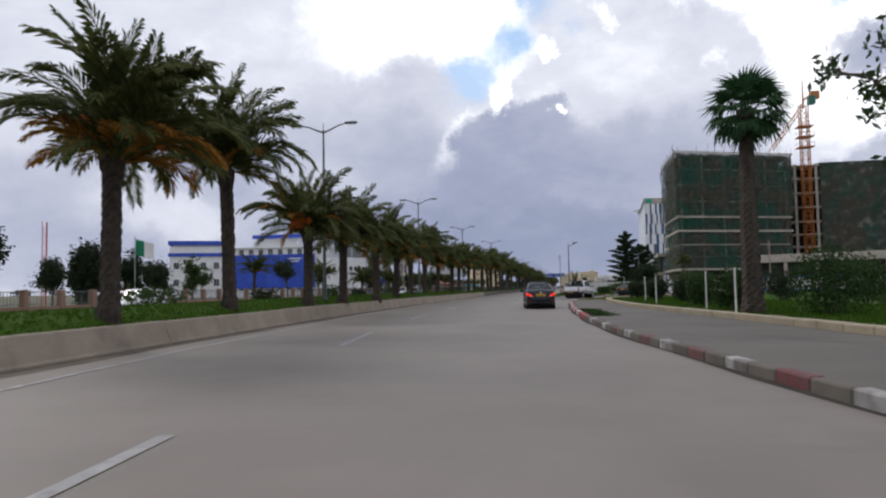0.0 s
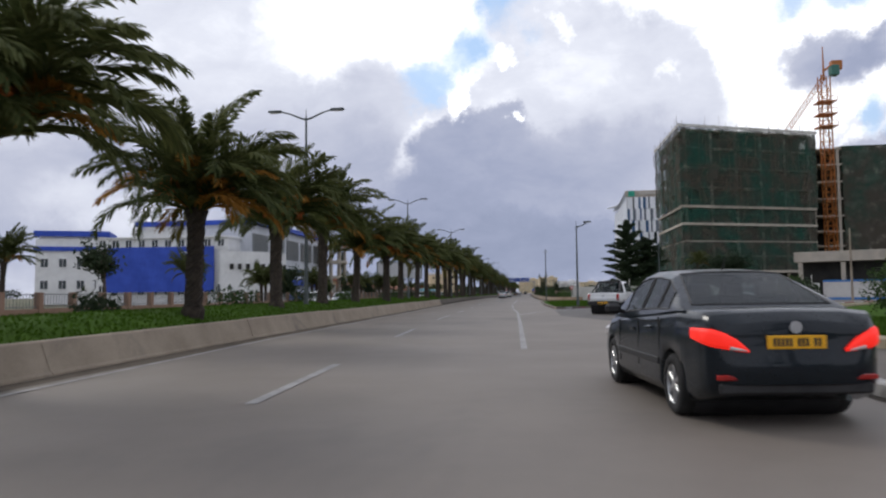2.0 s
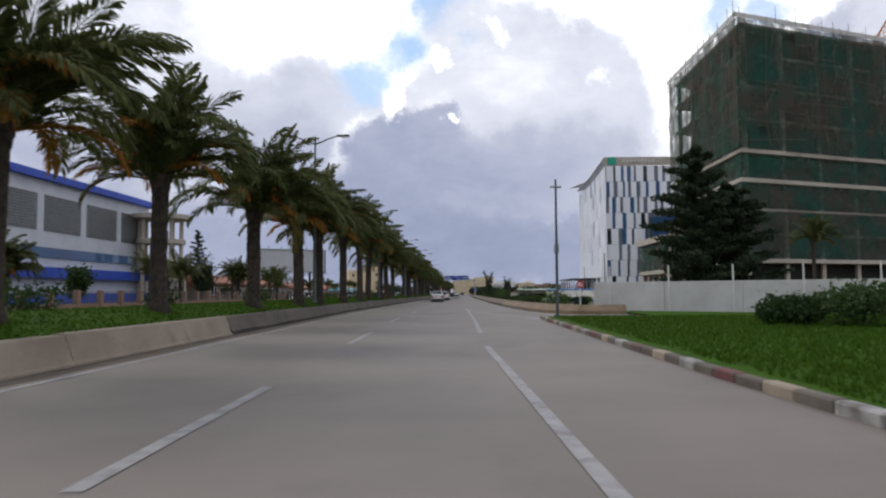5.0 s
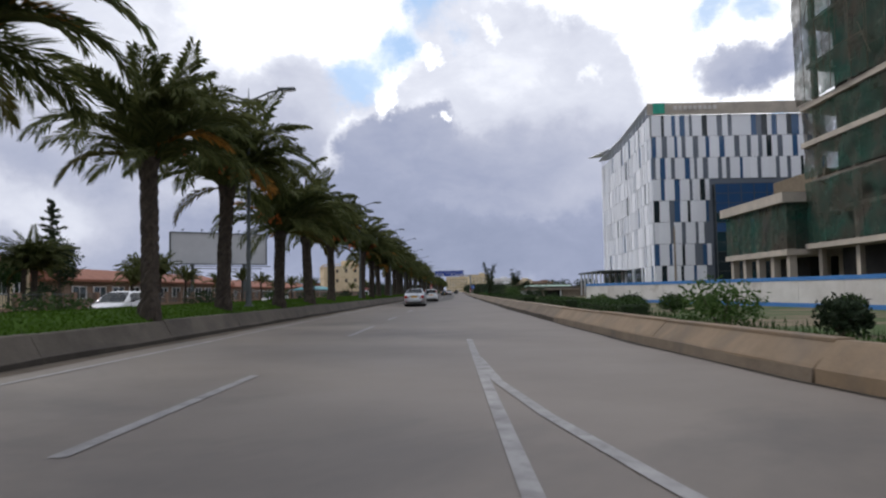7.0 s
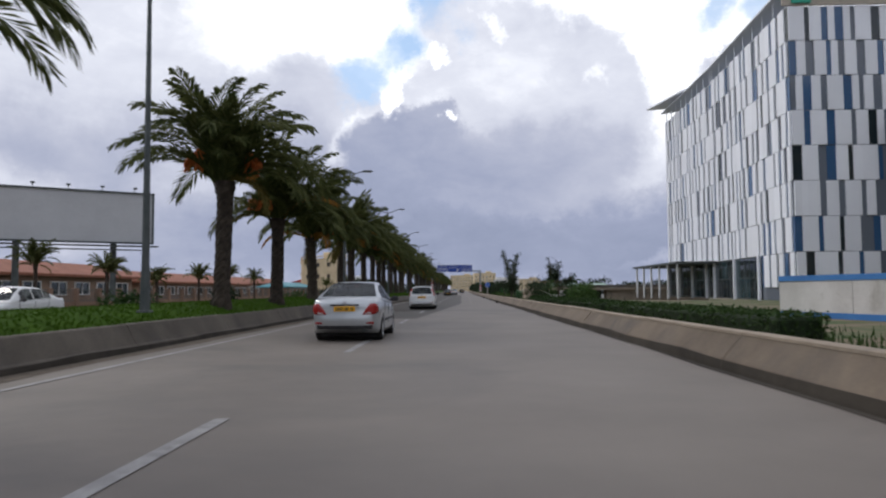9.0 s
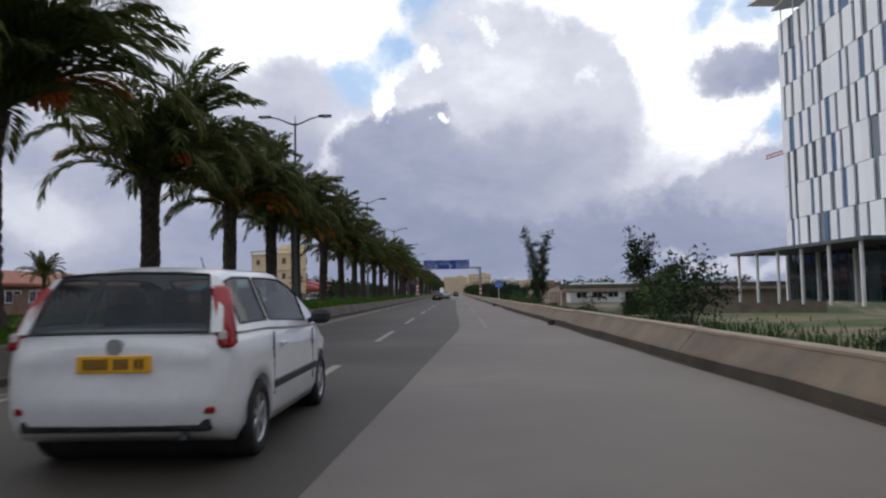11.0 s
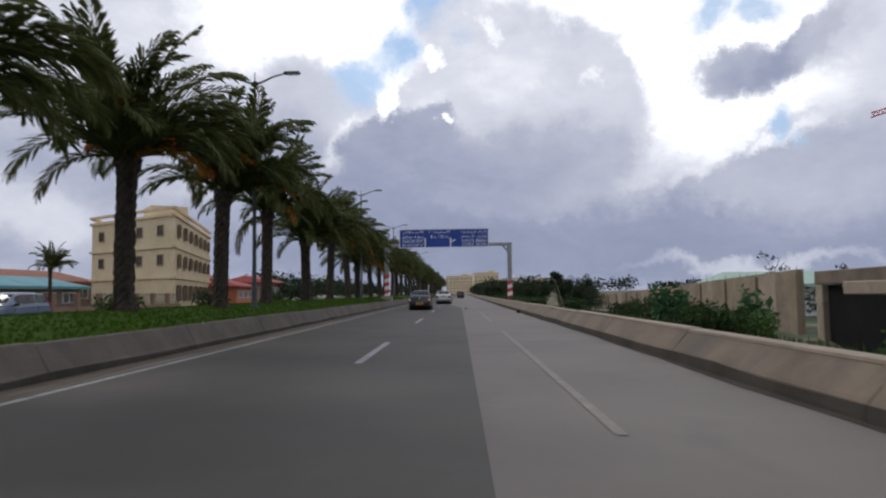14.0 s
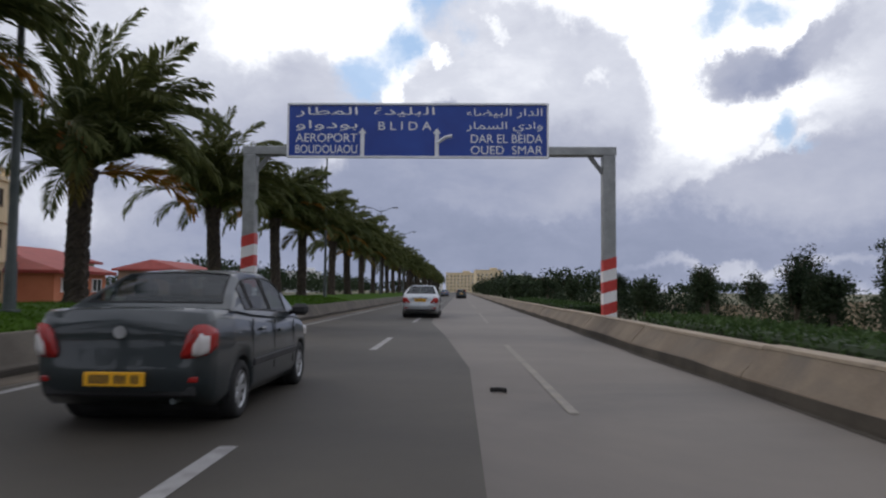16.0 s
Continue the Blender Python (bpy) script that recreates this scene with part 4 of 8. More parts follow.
        if branch:
            for p, q in (((0.0, 6.08), (0.28, 6.28)), ((0.28, 6.28), (0.5, 6.33))):
                tube(bm, (ax + p[0], yf, p[1]), (ax + q[0], yf, q[1]), 0.055, n=4)
        part("arrow", bm, M_SIGN_WHITE, board)
    return root


gantry()


# ---------- buildings on the right ----------
def netted_building():
    """A concrete frame under construction, wrapped in green safety netting above its open ground floor."""
    root = thing("construction_building", "unfinished concrete building wrapped in green safety netting", "building")
    x0, x1, y0, y1 = 29.3, 54.6, 161.0, 184.0
    levels = [4.4, 7.2, 9.8, 12.8, 15.9, 19.4, 22.9, 26.4, 29.6]
    for i, z in enumerate(levels):
        bm = bm_new()
        o = 0.55 if z in (12.8, 15.9, 4.4) else 0.0
        box(bm, ((x0 + x1) / 2, (y0 + y1) / 2, z), (x1 - x0 + 2 * o, y1 - y0 + 2 * o, 0.42 if o else 0.3))
        part("floor_slab", bm, M_CONC_RAW, root)
    for x in np.linspace(x0 + 0.5, x1 - 0.5, 6):
        for y in np.linspace(y0 + 0.5, y1 - 0.5, 5):
            bm = bm_new()
            box(bm, (x, y, 14.8), (0.5, 0.5, 29.6))
            part("column", bm, M_CONC_RAW, root)
    # dark box gives the shade behind the netting as colour
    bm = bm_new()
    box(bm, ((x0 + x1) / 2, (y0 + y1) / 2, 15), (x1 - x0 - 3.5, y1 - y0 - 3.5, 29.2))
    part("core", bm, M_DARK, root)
    for j, (za, zb, o) in enumerate([(4.7, 9.65, 0.35), (9.95, 12.55, 0.4), (13.05, 15.6, 0.3), (16.15, 29.9, 0.75)]):
        for side, (p, q) in enumerate((((x0, y0), (x1, y0)), ((x0, y1), (x0, y0)), ((x1, y0), (x1, y1)))):
            nrm = [(0, -1), (-1, 0), (1, 0)][side]
            bm = bm_new()
            nu, nv = 46, 14
            gr = []
            for v in range(nv + 1):
                row = []
                for u in range(nu + 1):
                    s, h = u / nu, za + (zb - za) * v / nv
                    x, y = p[0] + (q[0] - p[0]) * s, p[1] + (q[1] - p[1]) * s
                    if u == 0:
                        x, y = x + (nrm[1] != 0) * -o + 0, y + (nrm[0] != 0) * o * (1 if side == 1 else -1)
                    if u == nu:
                        x, y = x + (nrm[1] != 0) * o, y + (nrm[0] != 0) * -o * (1 if side == 1 else -1)
                    w = 0.26 * noise.noise((x * 0.6, y * 0.6, h * 0.5 + 9 * j)) + 0.14 * noise.noise((x * 2, y * 2, h * 1.6))
                    row.append(bm.verts.new((x + nrm[0] * (o + w), y + nrm[1] * (o + w), h)))
                gr.append(row)
            for a, b in zip(gr, gr[1:]):
                for u in range(nu):
                    bm.faces.new((a[u], a[u + 1], b[u + 1], b[u]))
            part("safety_net", bm, M_NET, root, "green safety netting", smooth=True)
    for x in np.arange(x0 - 0.9, x1 + 1, 1.9):
        bm = bm_new()
        q_ = x + pr.uniform(-0.7, 0.7)
        tube(bm, (q_, y0 - 1.0, pr.uniform(15.5, 24)), (q_ + pr.uniform(-0.4, 0.4), y0 - 1.0, 30 + pr.uniform(0.3, 2.2)), 0.028, n=4)
        part("scaffold_pole", bm, M_POLE, root, "thin timber scaffold pole")
    for y in np.arange(y0 - 0.9, y1 + 1, 2.3):
        bm = bm_new()
        tube(bm, (x0 - 1.05, y + pr.uniform(-0.5, 0.5), 16), (x0 - 1.05, y + pr.uniform(-0.5, 0.5), 30 + pr.uniform(0.2, 1.4)), 0.035, n=4)
        part("scaffold_pole", bm, M_POLE, root, "thin timber scaffold pole")
    # ledger poles and loose diagonal props over the netting
    for z in np.arange(17.2, 29.8, 1.5):
        bm = bm_new()
        q_ = pr.uniform(x0 - 1, x1 - 8)
        tube(bm, (q_, y0 - 1.12, z + pr.uniform(-0.4, 0.4)), (q_ + pr.uniform(4, 8), y0 - 1.12, z + pr.uniform(-0.4, 0.4)), 0.028, n=4)
        part("scaffold_pole", bm, M_POLE, root, "thin timber scaffold pole")
        bm = bm_new()
        q_ = pr.uniform(y0 - 1, y1 - 7)
        tube(bm, (x0 - 1.14, q_, z + pr.uniform(-0.4, 0.4)), (x0 - 1.14, q_ + pr.uniform(4, 7), z + pr.uniform(-0.4, 0.4)), 0.028, n=4)
        part("scaffold_pole", bm, M_POLE, root, "thin timber scaffold pole")
    for k in range(44):
        bm = bm_new()
        c, h, d = pr.uniform(0, 1), pr.uniform(16.5, 28), pr.uniform(-1.6, 1.6)
        if k % 2:
            tube(bm, (x0 + (x1 - x0) * c, y0 - 1.18, h), (x0 + (x1 - x0) * c + d, y0 - 1.18, h + 2.6), 0.035, n=4)
        else:
            tube(bm, (x0 - 1.18, y0 + (y1 - y0) * c, h), (x0 - 1.18, y0 + (y1 - y0) * c + d, h + 2.6), 0.035, n=4)
        part("scaffold_pole", bm, M_POLE, root, "thin timber scaffold pole")
    bm = bm_new()
    for x in np.arange(x0, x1, 2.1):
        for y in (y0, y0 + 6, y1):
            tube(bm, (x, y, 29.6), (x + pr.uniform(-0.1, 0.1), y, 30.8 + pr.uniform(0, 0.9)), 0.04, n=4)
    part("rebar", bm, M_POLE, root)
    bm = bm_new()
    box(bm, ((x0 + x1) / 2, y0 - 0.9, 30.1), (x1 - x0 + 2, 0.06, 0.5))
    box(bm, (x0 - 0.9, (y0 + y1) / 2, 30.1), (0.06, y1 - y0 + 2, 0.5))
    part("parapet_board", bm, M_WALL_WHITE, root)
    shear = Matrix.Identity(4)
    shear[1][0], shear[1][3] = 0.42, -0.42 * x0
    for ob in root.children:
        ob.data.transform(shear)
    # open stair bay and the wing behind it
    for z in levels:
        bm = bm_new()
        box(bm, (60.2, 188, z), (11, 6, 0.3))
        part("floor_slab", bm, M_CONC_RAW, root)
    for x in (56.0, 60, 64.8):
        bm = bm_new()
        box(bm, (x, 185.4, 15), (0.55, 0.55, 30))
        part("column", bm, M_CONC_RAW, root)
    # shade at the back of the stair bay, as a dark box
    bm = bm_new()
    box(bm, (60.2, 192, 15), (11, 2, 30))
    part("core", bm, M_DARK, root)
    bm = bm_new()
    box(bm, (83, 192, 17.4), (35, 14, 25.5))
    part("safety_net", bm, M_NET, root, "green safety netting")
    bm = bm_new()
    box(bm, (83, 192, 15), (34.2, 13.2, 30.4))
    part("core", bm, M_CONC_RAW, root)
    return root


def net_material():
    m = surf("green_safety_net", (0.008, 0.036, 0.027), (0.03, 0.115, 0.080), 0.55, 0.8, 0.4, 9.0, stains=((0.068, 0.060, 0.046), 0.22, 0.36, 0.60), spec=0.15)
    nt = m.node_tree
    b = nt.nodes["Principled BSDF"]
    vec = nt.nodes.new("ShaderNodeNewGeometry").outputs["Position"]
    tr = nt.nodes.new("ShaderNodeBsdfTransparent")
    mx = nt.nodes.new("ShaderNodeMixShader")
    hole = ramp(nt, noise_tex(nt, vec, 0.55, 5.0, 0.6), [(0.42, 0.10), (0.60, 0.30), (0.70, 0.85)])
    nt.links.new(hole, mx.inputs[0])
    nt.links.new(b.outputs[0], mx.inputs[1])
    nt.links.new(tr.outputs[0], mx.inputs[2])
    nt.links.new(mx.outputs[0], nt.nodes["Material Output"].inputs[0])
    return m


M_NET = net_material()
M_POLE = surf("scaffold_timber", (0.10, 0.08, 0.055), (0.19, 0.15, 0.10), 2.0, 0.85, 0.2, 20.0)
netted_building()


def crane():
    root = thing("tower_crane", "orange lattice tower crane with a raised jib", "crane", pose(61.7, 182.2, 0))
    h, w = 44.0, 0.85
    bm = bm_new()
    for sx in (-w, w):
        for sy in (-w, w):
            tube(bm, (sx, sy, 0), (sx, sy, h), 0.13, n=4)
    z = 0.0
    k = 0
    while z < h - 1.6:
        for a, b in (((-w, -w), (w, -w)), ((w, -w), (w, w)), ((w, w), (-w, w)), ((-w, w), (-w, -w))):
            p, q = (a, b) if k % 2 else (b, a)
            tube(bm, (*p, z), (*q, z + 1.7), 0.06, n=4)
            tube(bm, (*a, z), (*b, z), 0.06, n=4)
        z += 1.7
        k += 1
    part("mast", bm, M_ORANGE, root)
    for zz in (33.5, 36, 38.5):
        bm = bm_new()
        box(bm, (0, 0, zz), (3.4, 3.4, 0.18))
        deck_ = part("platform", bm, M_ORANGE, root)
        bm = bm_new()
        path_tube(bm, [(1.7, -1.7, zz), (1.7, -1.7, zz + 1), (-1.7, -1.7, zz + 1), (-1.7, 1.7, zz + 1)], [0.05] * 4, 4)
        part("guard_rail", bm, M_ORANGE, deck_)
    bm = bm_new()
    box(bm, (1.5, -1.2, 44.6), (1.5, 1.8, 2.0), bevel=0.1)
    part("cab", bm, surf("crane_cab_green", (0.03, 0.12, 0.10), (0.05, 0.18, 0.14), 1, 0.4, 0.05, 20, world_space=False), root)
    bm = bm_new()
    a, b = Vector((0, 0, 44)), Vector((-9.0, -5, 32.5))
    for o in (Vector((0, 0, 0.5)), Vector((0.45, -0.45, -0.3)), Vector((-0.45, 0.45, -0.3))):
        tube(bm, a + o, b + o, 0.08, n=4)
    for i in range(18):
        p, q = a.lerp(b, i / 18), a.lerp(b, (i + 1) / 18)
        tube(bm, p + Vector((0, 0, 0.5)), q + Vector((0.45, -0.45, -0.3)), 0.045, n=4)
        tube(bm, p + Vector((0.45, -0.45, -0.3)), q + Vector((-0.45, 0.45, -0.3)), 0.045, n=4)
    part("jib", bm, M_ORANGE, root)
    bm = bm_new()
    tube(bm, (0, 0, 43), (0, 0, 50), 0.25, 0.1, n=6)
    tube(bm, (0, 0, 45), (3.5, 2, 47.5), 0.25, 0.2, n=6)
    box(bm, (3.2, 2, 46.6), (2.0, 1.4, 1.8))
    part("counter_jib", bm, M_ORANGE, root)
    return root


crane()


M_GLASS_G = glass_mat("grey_building_glass", (0.17, 0.195, 0.23), 0.12)
M_GLASS_T = glass_mat("teal_building_glass", (0.02, 0.05, 0.06), 0.06)
M_GLASS_N = glass_mat("navy_building_glass", (0.03, 0.085, 0.20), 0.08)


def facade(parent, p, q, z0, storeys, sh, seed, skip=None, step=0.95):
    """White panels of uneven widths, staggered from storey to storey, standing proud of dark and blue glass strips."""
    r = random.Random(seed)
    p, q = Vector((*p, 0)), Vector((*q, 0))
    length = (q - p).length
    d = (q - p).normalized()
    rot = math.degrees(math.atan2(d.y, d.x))
    n = Vector((d.y, -d.x, 0))
    widths = [0.45, 0.6, 0.8, 1.05, 1.4]
    meshes = {}
    for w in widths:
        bm = bm_new()
        box(bm, (0, 0, 0), (w, 0.16, sh - 0.05), bevel=0.015)
        meshes[w] = mesh_of("panel", bm, M_PANEL)
    panes = {}
    for w in widths:
        bm = bm_new()
        box(bm, (0, 0, 0), (w, 0.05, sh - 0.1))
        panes[w] = [mesh_of("pane", bm.copy(), mt) for mt in (M_GLASS_B, M_GLASS_B, M_GLASS_D)]
        bm.free()
    for s in range(storeys):
        u = 0.0
        white = r.random() < 0.7
        zc = z0 + sh * (s + 0.5)
        while u < length - 0.3:
            w = r.choice(widths[1:] if white else widths[:3])
            w = min(widths, key=lambda c: abs(c - min(w, length - u)))
            c = p + d * (u + w / 2)
            if not (skip and skip(u, zc)):
                if white:
                    shared("panel", meshes[w], parent, pose(c.x + n.x * 0.10, c.y + n.y * 0.10, zc, 0, 0, rot))
                elif r.random() < 0.5:
                    shared("pane", r.choice(panes[w]), parent, pose(c.x + n.x * 0.035, c.y + n.y * 0.035, zc, 0, 0, rot))
            u += w
            white = not white if r.random() < 0.88 else white
    return n


def curtain(parent, p, q, z0, z1, cols, rows_, mats, seed):
    """Panes of mixed tints in a grid of thin dark bars."""
    r = random.Random(seed)
    p, q = Vector((*p, 0)), Vector((*q, 0))
    d = (q - p) / cols
    rot = math.degrees(math.atan2(d.y, d.x))
    dz = (z1 - z0) / rows_
    bm = bm_new()
    box(bm, (0, 0, 0), (d.length - 0.07, 0.05, dz - 0.07))
    sheets_ = [mesh_of("pane", bm.copy(), mt) for mt in mats]
    bm.free()
    for c in range(cols):
        for k in range(rows_):
            m = p + d * (c + 0.5)
            shared("pane", sheets_[max(0, min(len(mats) - 1, int((1 - (k + 0.5) / rows_) * len(mats) + r.uniform(-0.9, 0.9))))], parent, pose(m.x, m.y, z0 + dz * (k + 0.5), r.uniform(-0.5, 0.5), 0, rot + r.uniform(-0.5, 0.5)))
    bm = bm_new()
    for c in range(cols + 1):
        m = p + d * c
        box(bm, (m.x, m.y, (z0 + z1) / 2), (0.07, 0.12, z1 - z0), rot)
    for k in range(rows_ + 1):
        m = (p + q) / 2
        box(bm, (m.x, m.y, z0 + dz * k), ((q - p).length - 0.08, 0.10, 0.06), rot)
    part("mullions", bm, M_STEEL_DARK, parent)


def hotel():
    root = thing("office_block", "tall white office block with staggered panels and narrow windows", "building")
    z0, sh, st = 1.2, 3.15, 8
    top = z0 + sh * st
    corner, bend, far, right = (28.5, 228.3), (29.9, 252.0), (30.4, 273.0), (54.0, 228.8)
    bm = bm_new()
    pts = [corner, right, (54, 273), far, bend]
    lo = [bm.verts.new((x, y, 0)) for x, y in pts]
    hi = [bm.verts.new((x, y, top)) for x, y in pts]
    for i in range(5):
        bm.faces.new((lo[i], lo[(i + 1) % 5], hi[(i + 1) % 5], hi[i]))
    bm.faces.new(hi)
    bmesh.ops.recalc_face_normals(bm, faces=bm.faces)
    part("glass_wall", bm, M_GLASS_G, root, "grey glass strips behind the panels")
    f1 = thing("facade", "", "")
    f1.parent = root
    facade(f1, corner, right, z0, st, sh, 3, skip=lambda u, z: u > 7.6 and z < 16)
    f2 = thing("facade", "", "")
    f2.parent = root
    facade(f2, bend, corner, z0, st, sh, 4, skip=lambda u, z: u < 15 and z < 4.4)
    f3 = thing("facade", "", "")
    f3.parent = root
    facade(f3, far, bend, z0, st, sh, 5, skip=lambda u, z: u < 21 and z < 4.4)
    # glazed bay on the street side
    bm = bm_new()
    box(bm, (45.3, 227.7, 9.0), (16.6, 1.2, 14.0))
    part("glazed_bay", bm, M_GLASS_D, root, "large dark blue glazed bay")
    curtain(root, (37.0, 227.08), (53.6, 227.08), 2.0, 16.0, 9, 10, [M_GLASS_N, M_GLASS_N, M_GLASS_T, M_GLASS_T, M_GLASS_D], 21)
    # glazed ground floor behind white fins, towards the road
    b2, c2, f2_ = Vector((*bend, 0)), Vector((*corner, 0)), Vector((*far, 0))
    e2 = b2 + (c2 - b2).normalized() * 15.2
    for p_, q_, n_, sd in ((b2, e2, 10, 22), (f2_, b2, 14, 23)):
        d_ = (q_ - p_).normalized()
        out_ = Vector((d_.y, -d_.x, 0)) * 0.12
        curtain(root, (p_ + out_).xy, (q_ + out_).xy, 0.1, 4.3, n_, 2, [M_GLASS_D, M_GLASS_T, M_GLASS_D], sd)
        for k_ in range(0, n_ + 1, 4 if n_ > 10 else 5):
            c_ = p_.lerp(q_, k_ / n_) + out_ * 2.2
            bm = bm_new()
            box(bm, (c_.x, c_.y, 2.2), (0.3, 0.28, 4.5), math.degrees(math.atan2(d_.y, d_.x)), 0.02)
            part("fin", bm, M_PANEL, root, "white upright fin")
    # crown: raised screen with the sign panel
    bm = bm_new()
    box(bm, (41.2, 228.2, top + 0.9), (26.4, 0.25, 1.7))
    part("roof_screen", bm, M_CONC_RAW, root, "pale roof screen")
    bm = bm_new()
    box(bm, (29.6, 227.98, top + 0.95), (1.7, 0.14, 1.5))
    part("sign_square", bm, surf("green_sign", (0.02, 0.30, 0.20), (0.03, 0.38, 0.26), 1, 0.5, 0.05, 10), root, "green square sign panel")
    for i in range(9):
        bm = bm_new()
        box(bm, (32.0 + i * 0.72, 228.02, top + 1.0), (0.5, 0.1, 0.62), bevel=0.04)
        part("sign_bar", bm, M_WALL_WHITE, root)
    for p, q in ((corner, bend), (bend, far)):
        bm = bm_new()
        a, b = Vector((*p, top)), Vector((*q, top))
        d = (b - a).normalized()
        out_n = Vector((-d.y, d.x, 0))
        v = [bm.verts.new(c) for c in (a + out_n * 0.5 + Vector((0, 0, 1.75)), b + out_n * 0.7 + Vector((0, 0, 1.5)), b - out_n * 2 + Vector((0, 0, 1.9)), a - out_n * 2 + Vector((0, 0, 1.9)))]
        w = [bm.verts.new(c.co - Vector((0, 0, 0.16))) for c in v]
        bm.faces.new(v)
        bm.faces.new(w[::-1])
        for i in range(4):
            bm.faces.new((v[i], w[i], w[(i + 1) % 4], v[(i + 1) % 4]))
        for s in np.linspace(0.02, 0.98, 9):
            c = a.lerp(b, s)
            tube(bm, c, c + Vector((0, 0, 1.7)), 0.06, n=4)
        part("roof_canopy", bm, M_PANEL, root, "thin white roof canopy on posts")
    bm = bm_new()
    v = [bm.verts.new(c) for c in ((29.3, 262, top + 1.9), (27.6, 273.5, top + 2.3), (33, 276, top + 3.2), (33, 262, top + 3.4))]
    w = [bm.verts.new(c.co - Vector((0, 0, 0.2))) for c in v]
    bm.faces.new(v)
    bm.faces.new(w[::-1])
    for i in range(4):
        bm.faces.new((v[i], w[i], w[(i + 1) % 4], v[(i + 1) % 4]))
    part("roof_canopy", bm, M_PANEL, root)
    # entrance porch on slim posts
    bm = bm_new()
    box(bm, (27.4, 262, 4.3), (5.2, 22, 0.25))
    part("porch_roof", bm, M_STEEL_DARK, root)
    for y in (252, 256, 260, 264, 268, 272):
        bm = bm_new()
        tube(bm, (25.2, y, -0.1), (25.2, y, 4.2), 0.14, n=8)
        part("porch_post", bm, M_WHITE, root)
    return root


hotel()


def low_frame():
    root = thing("unfinished_annex", "low unfinished concrete frame with green netting", "building")
    x0, x1, y0, y1 = 27.5, 46.0, 184.8, 198.0
    for z, o in ((4.0, 0.2), (8.6, 0.5)):
        bm = bm_new()
        box(bm, ((x0 + x1) / 2, (y0 + y1) / 2, z), (x1 - x0 + 2 * o, y1 - y0 + 2 * o, 0.85 if z > 5 else 0.5))
        part("floor_slab", bm, M_CONC_RAW, root)
    for x in np.linspace(x0 + 0.5, x1 - 0.5, 5):
        for y in np.linspace(y0 + 0.5, y1 - 0.5, 5):
            bm = bm_new()
            box(bm, (x, y, 4.2), (0.6, 0.6, 8.5))
            part("column", bm, M_CONC_RAW, root)
    # the frame's shaded inside is a dark box
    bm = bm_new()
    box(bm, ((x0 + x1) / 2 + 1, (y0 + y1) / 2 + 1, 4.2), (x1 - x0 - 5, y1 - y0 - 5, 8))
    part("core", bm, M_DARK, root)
    bm = bm_new()
    for (ax, ay, bx, by) in ((x0 - 0.1, y0 - 0.1, x1, y0 - 0.1), (x0 - 0.1, y1, x0 - 0.1, y0 - 0.1)):
        nu = 20
        gr = []
        for v in range(7):
            gr.append([bm.verts.new((ax + (bx - ax) * u / nu + 0.12 * noise.noise((u * 0.9, v, 3)), ay + (by - ay) * u / nu + 0.12 * noise.noise((u * 0.9, v, 7)), 4.3 + 3.9 * v / 6)) for u in range(nu + 1)])
        for a, b in zip(gr, gr[1:]):
            for u in range(nu):
                bm.faces.new((a[u], a[u + 1], b[u + 1], b[u]))
    part("safety_net", bm, M_NET, root, "green safety netting")
    bm = bm_new()
    box(bm, (38, 191.5, 10.2), (13, 9, 2.4))
    part("formwork", bm, M_POLE, root, "brown timber formwork")
    for x in np.arange(30, 45, 1.1):
        bm = bm_new()
        tube(bm, (x, 185.6, 9), (x + 0.8, 186.8, 11.4), 0.1, n=4)
        part("prop", bm, M_POLE, root, "brown timber prop")
    return root


low_frame()


def wall_run(name, pts, h, label, cap=None, mat=None, t=0.22):
    root = thing(name, label, "wall", kind="structure")
    for (ax, ay), (bx, by) in zip(pts, pts[1:]):
        d = Vector((bx - ax, by - ay, 0))
        rz = math.degrees(math.atan2(d.y, d.x))
        n = max(1, round(d.length / 4))
        for i in range(n):
            c = Vector((ax, ay, 0)) + d * ((i + 0.5) / n)
            bm = bm_new()
            box(bm, (c.x, c.y, h / 2 - 0.1), (d.length / n - 0.02, t, h + 0.1), rz, 0.01)
            part("wall_panel", bm, mat or M_WALL_WHITE, root)
            if cap:
                bm = bm_new()
                box(bm, (c.x, c.y, h + 0.04), (d.length / n, t + 0.06, 0.22), rz)
                box(bm, (c.x, c.y, 0.12), (d.length / n, t + 0.04, 0.25), rz)
                part("painted_band", bm, cap, root, "blue painted top and foot")
    return root


for s in np.linspace(0.03, 0.97, 9):
    bm = bm_new()
    tube(bm, (0, 0, -0.05), (0, 0, 2.75), 0.05, n=6)
    solid("fence_post", bm, M_PLANT_POST, "thin pale pipe post against the white wall", "post", pose(34 - 26.0 * s, 116 + 14.4 * s - 0.32, 0), "wall posts")
wall_run("boundary_wall", [(34.3, 115.8), (60, 100.5)], 2.0, "white boundary wall with blue painted top and foot", M_BLUE_CAP)


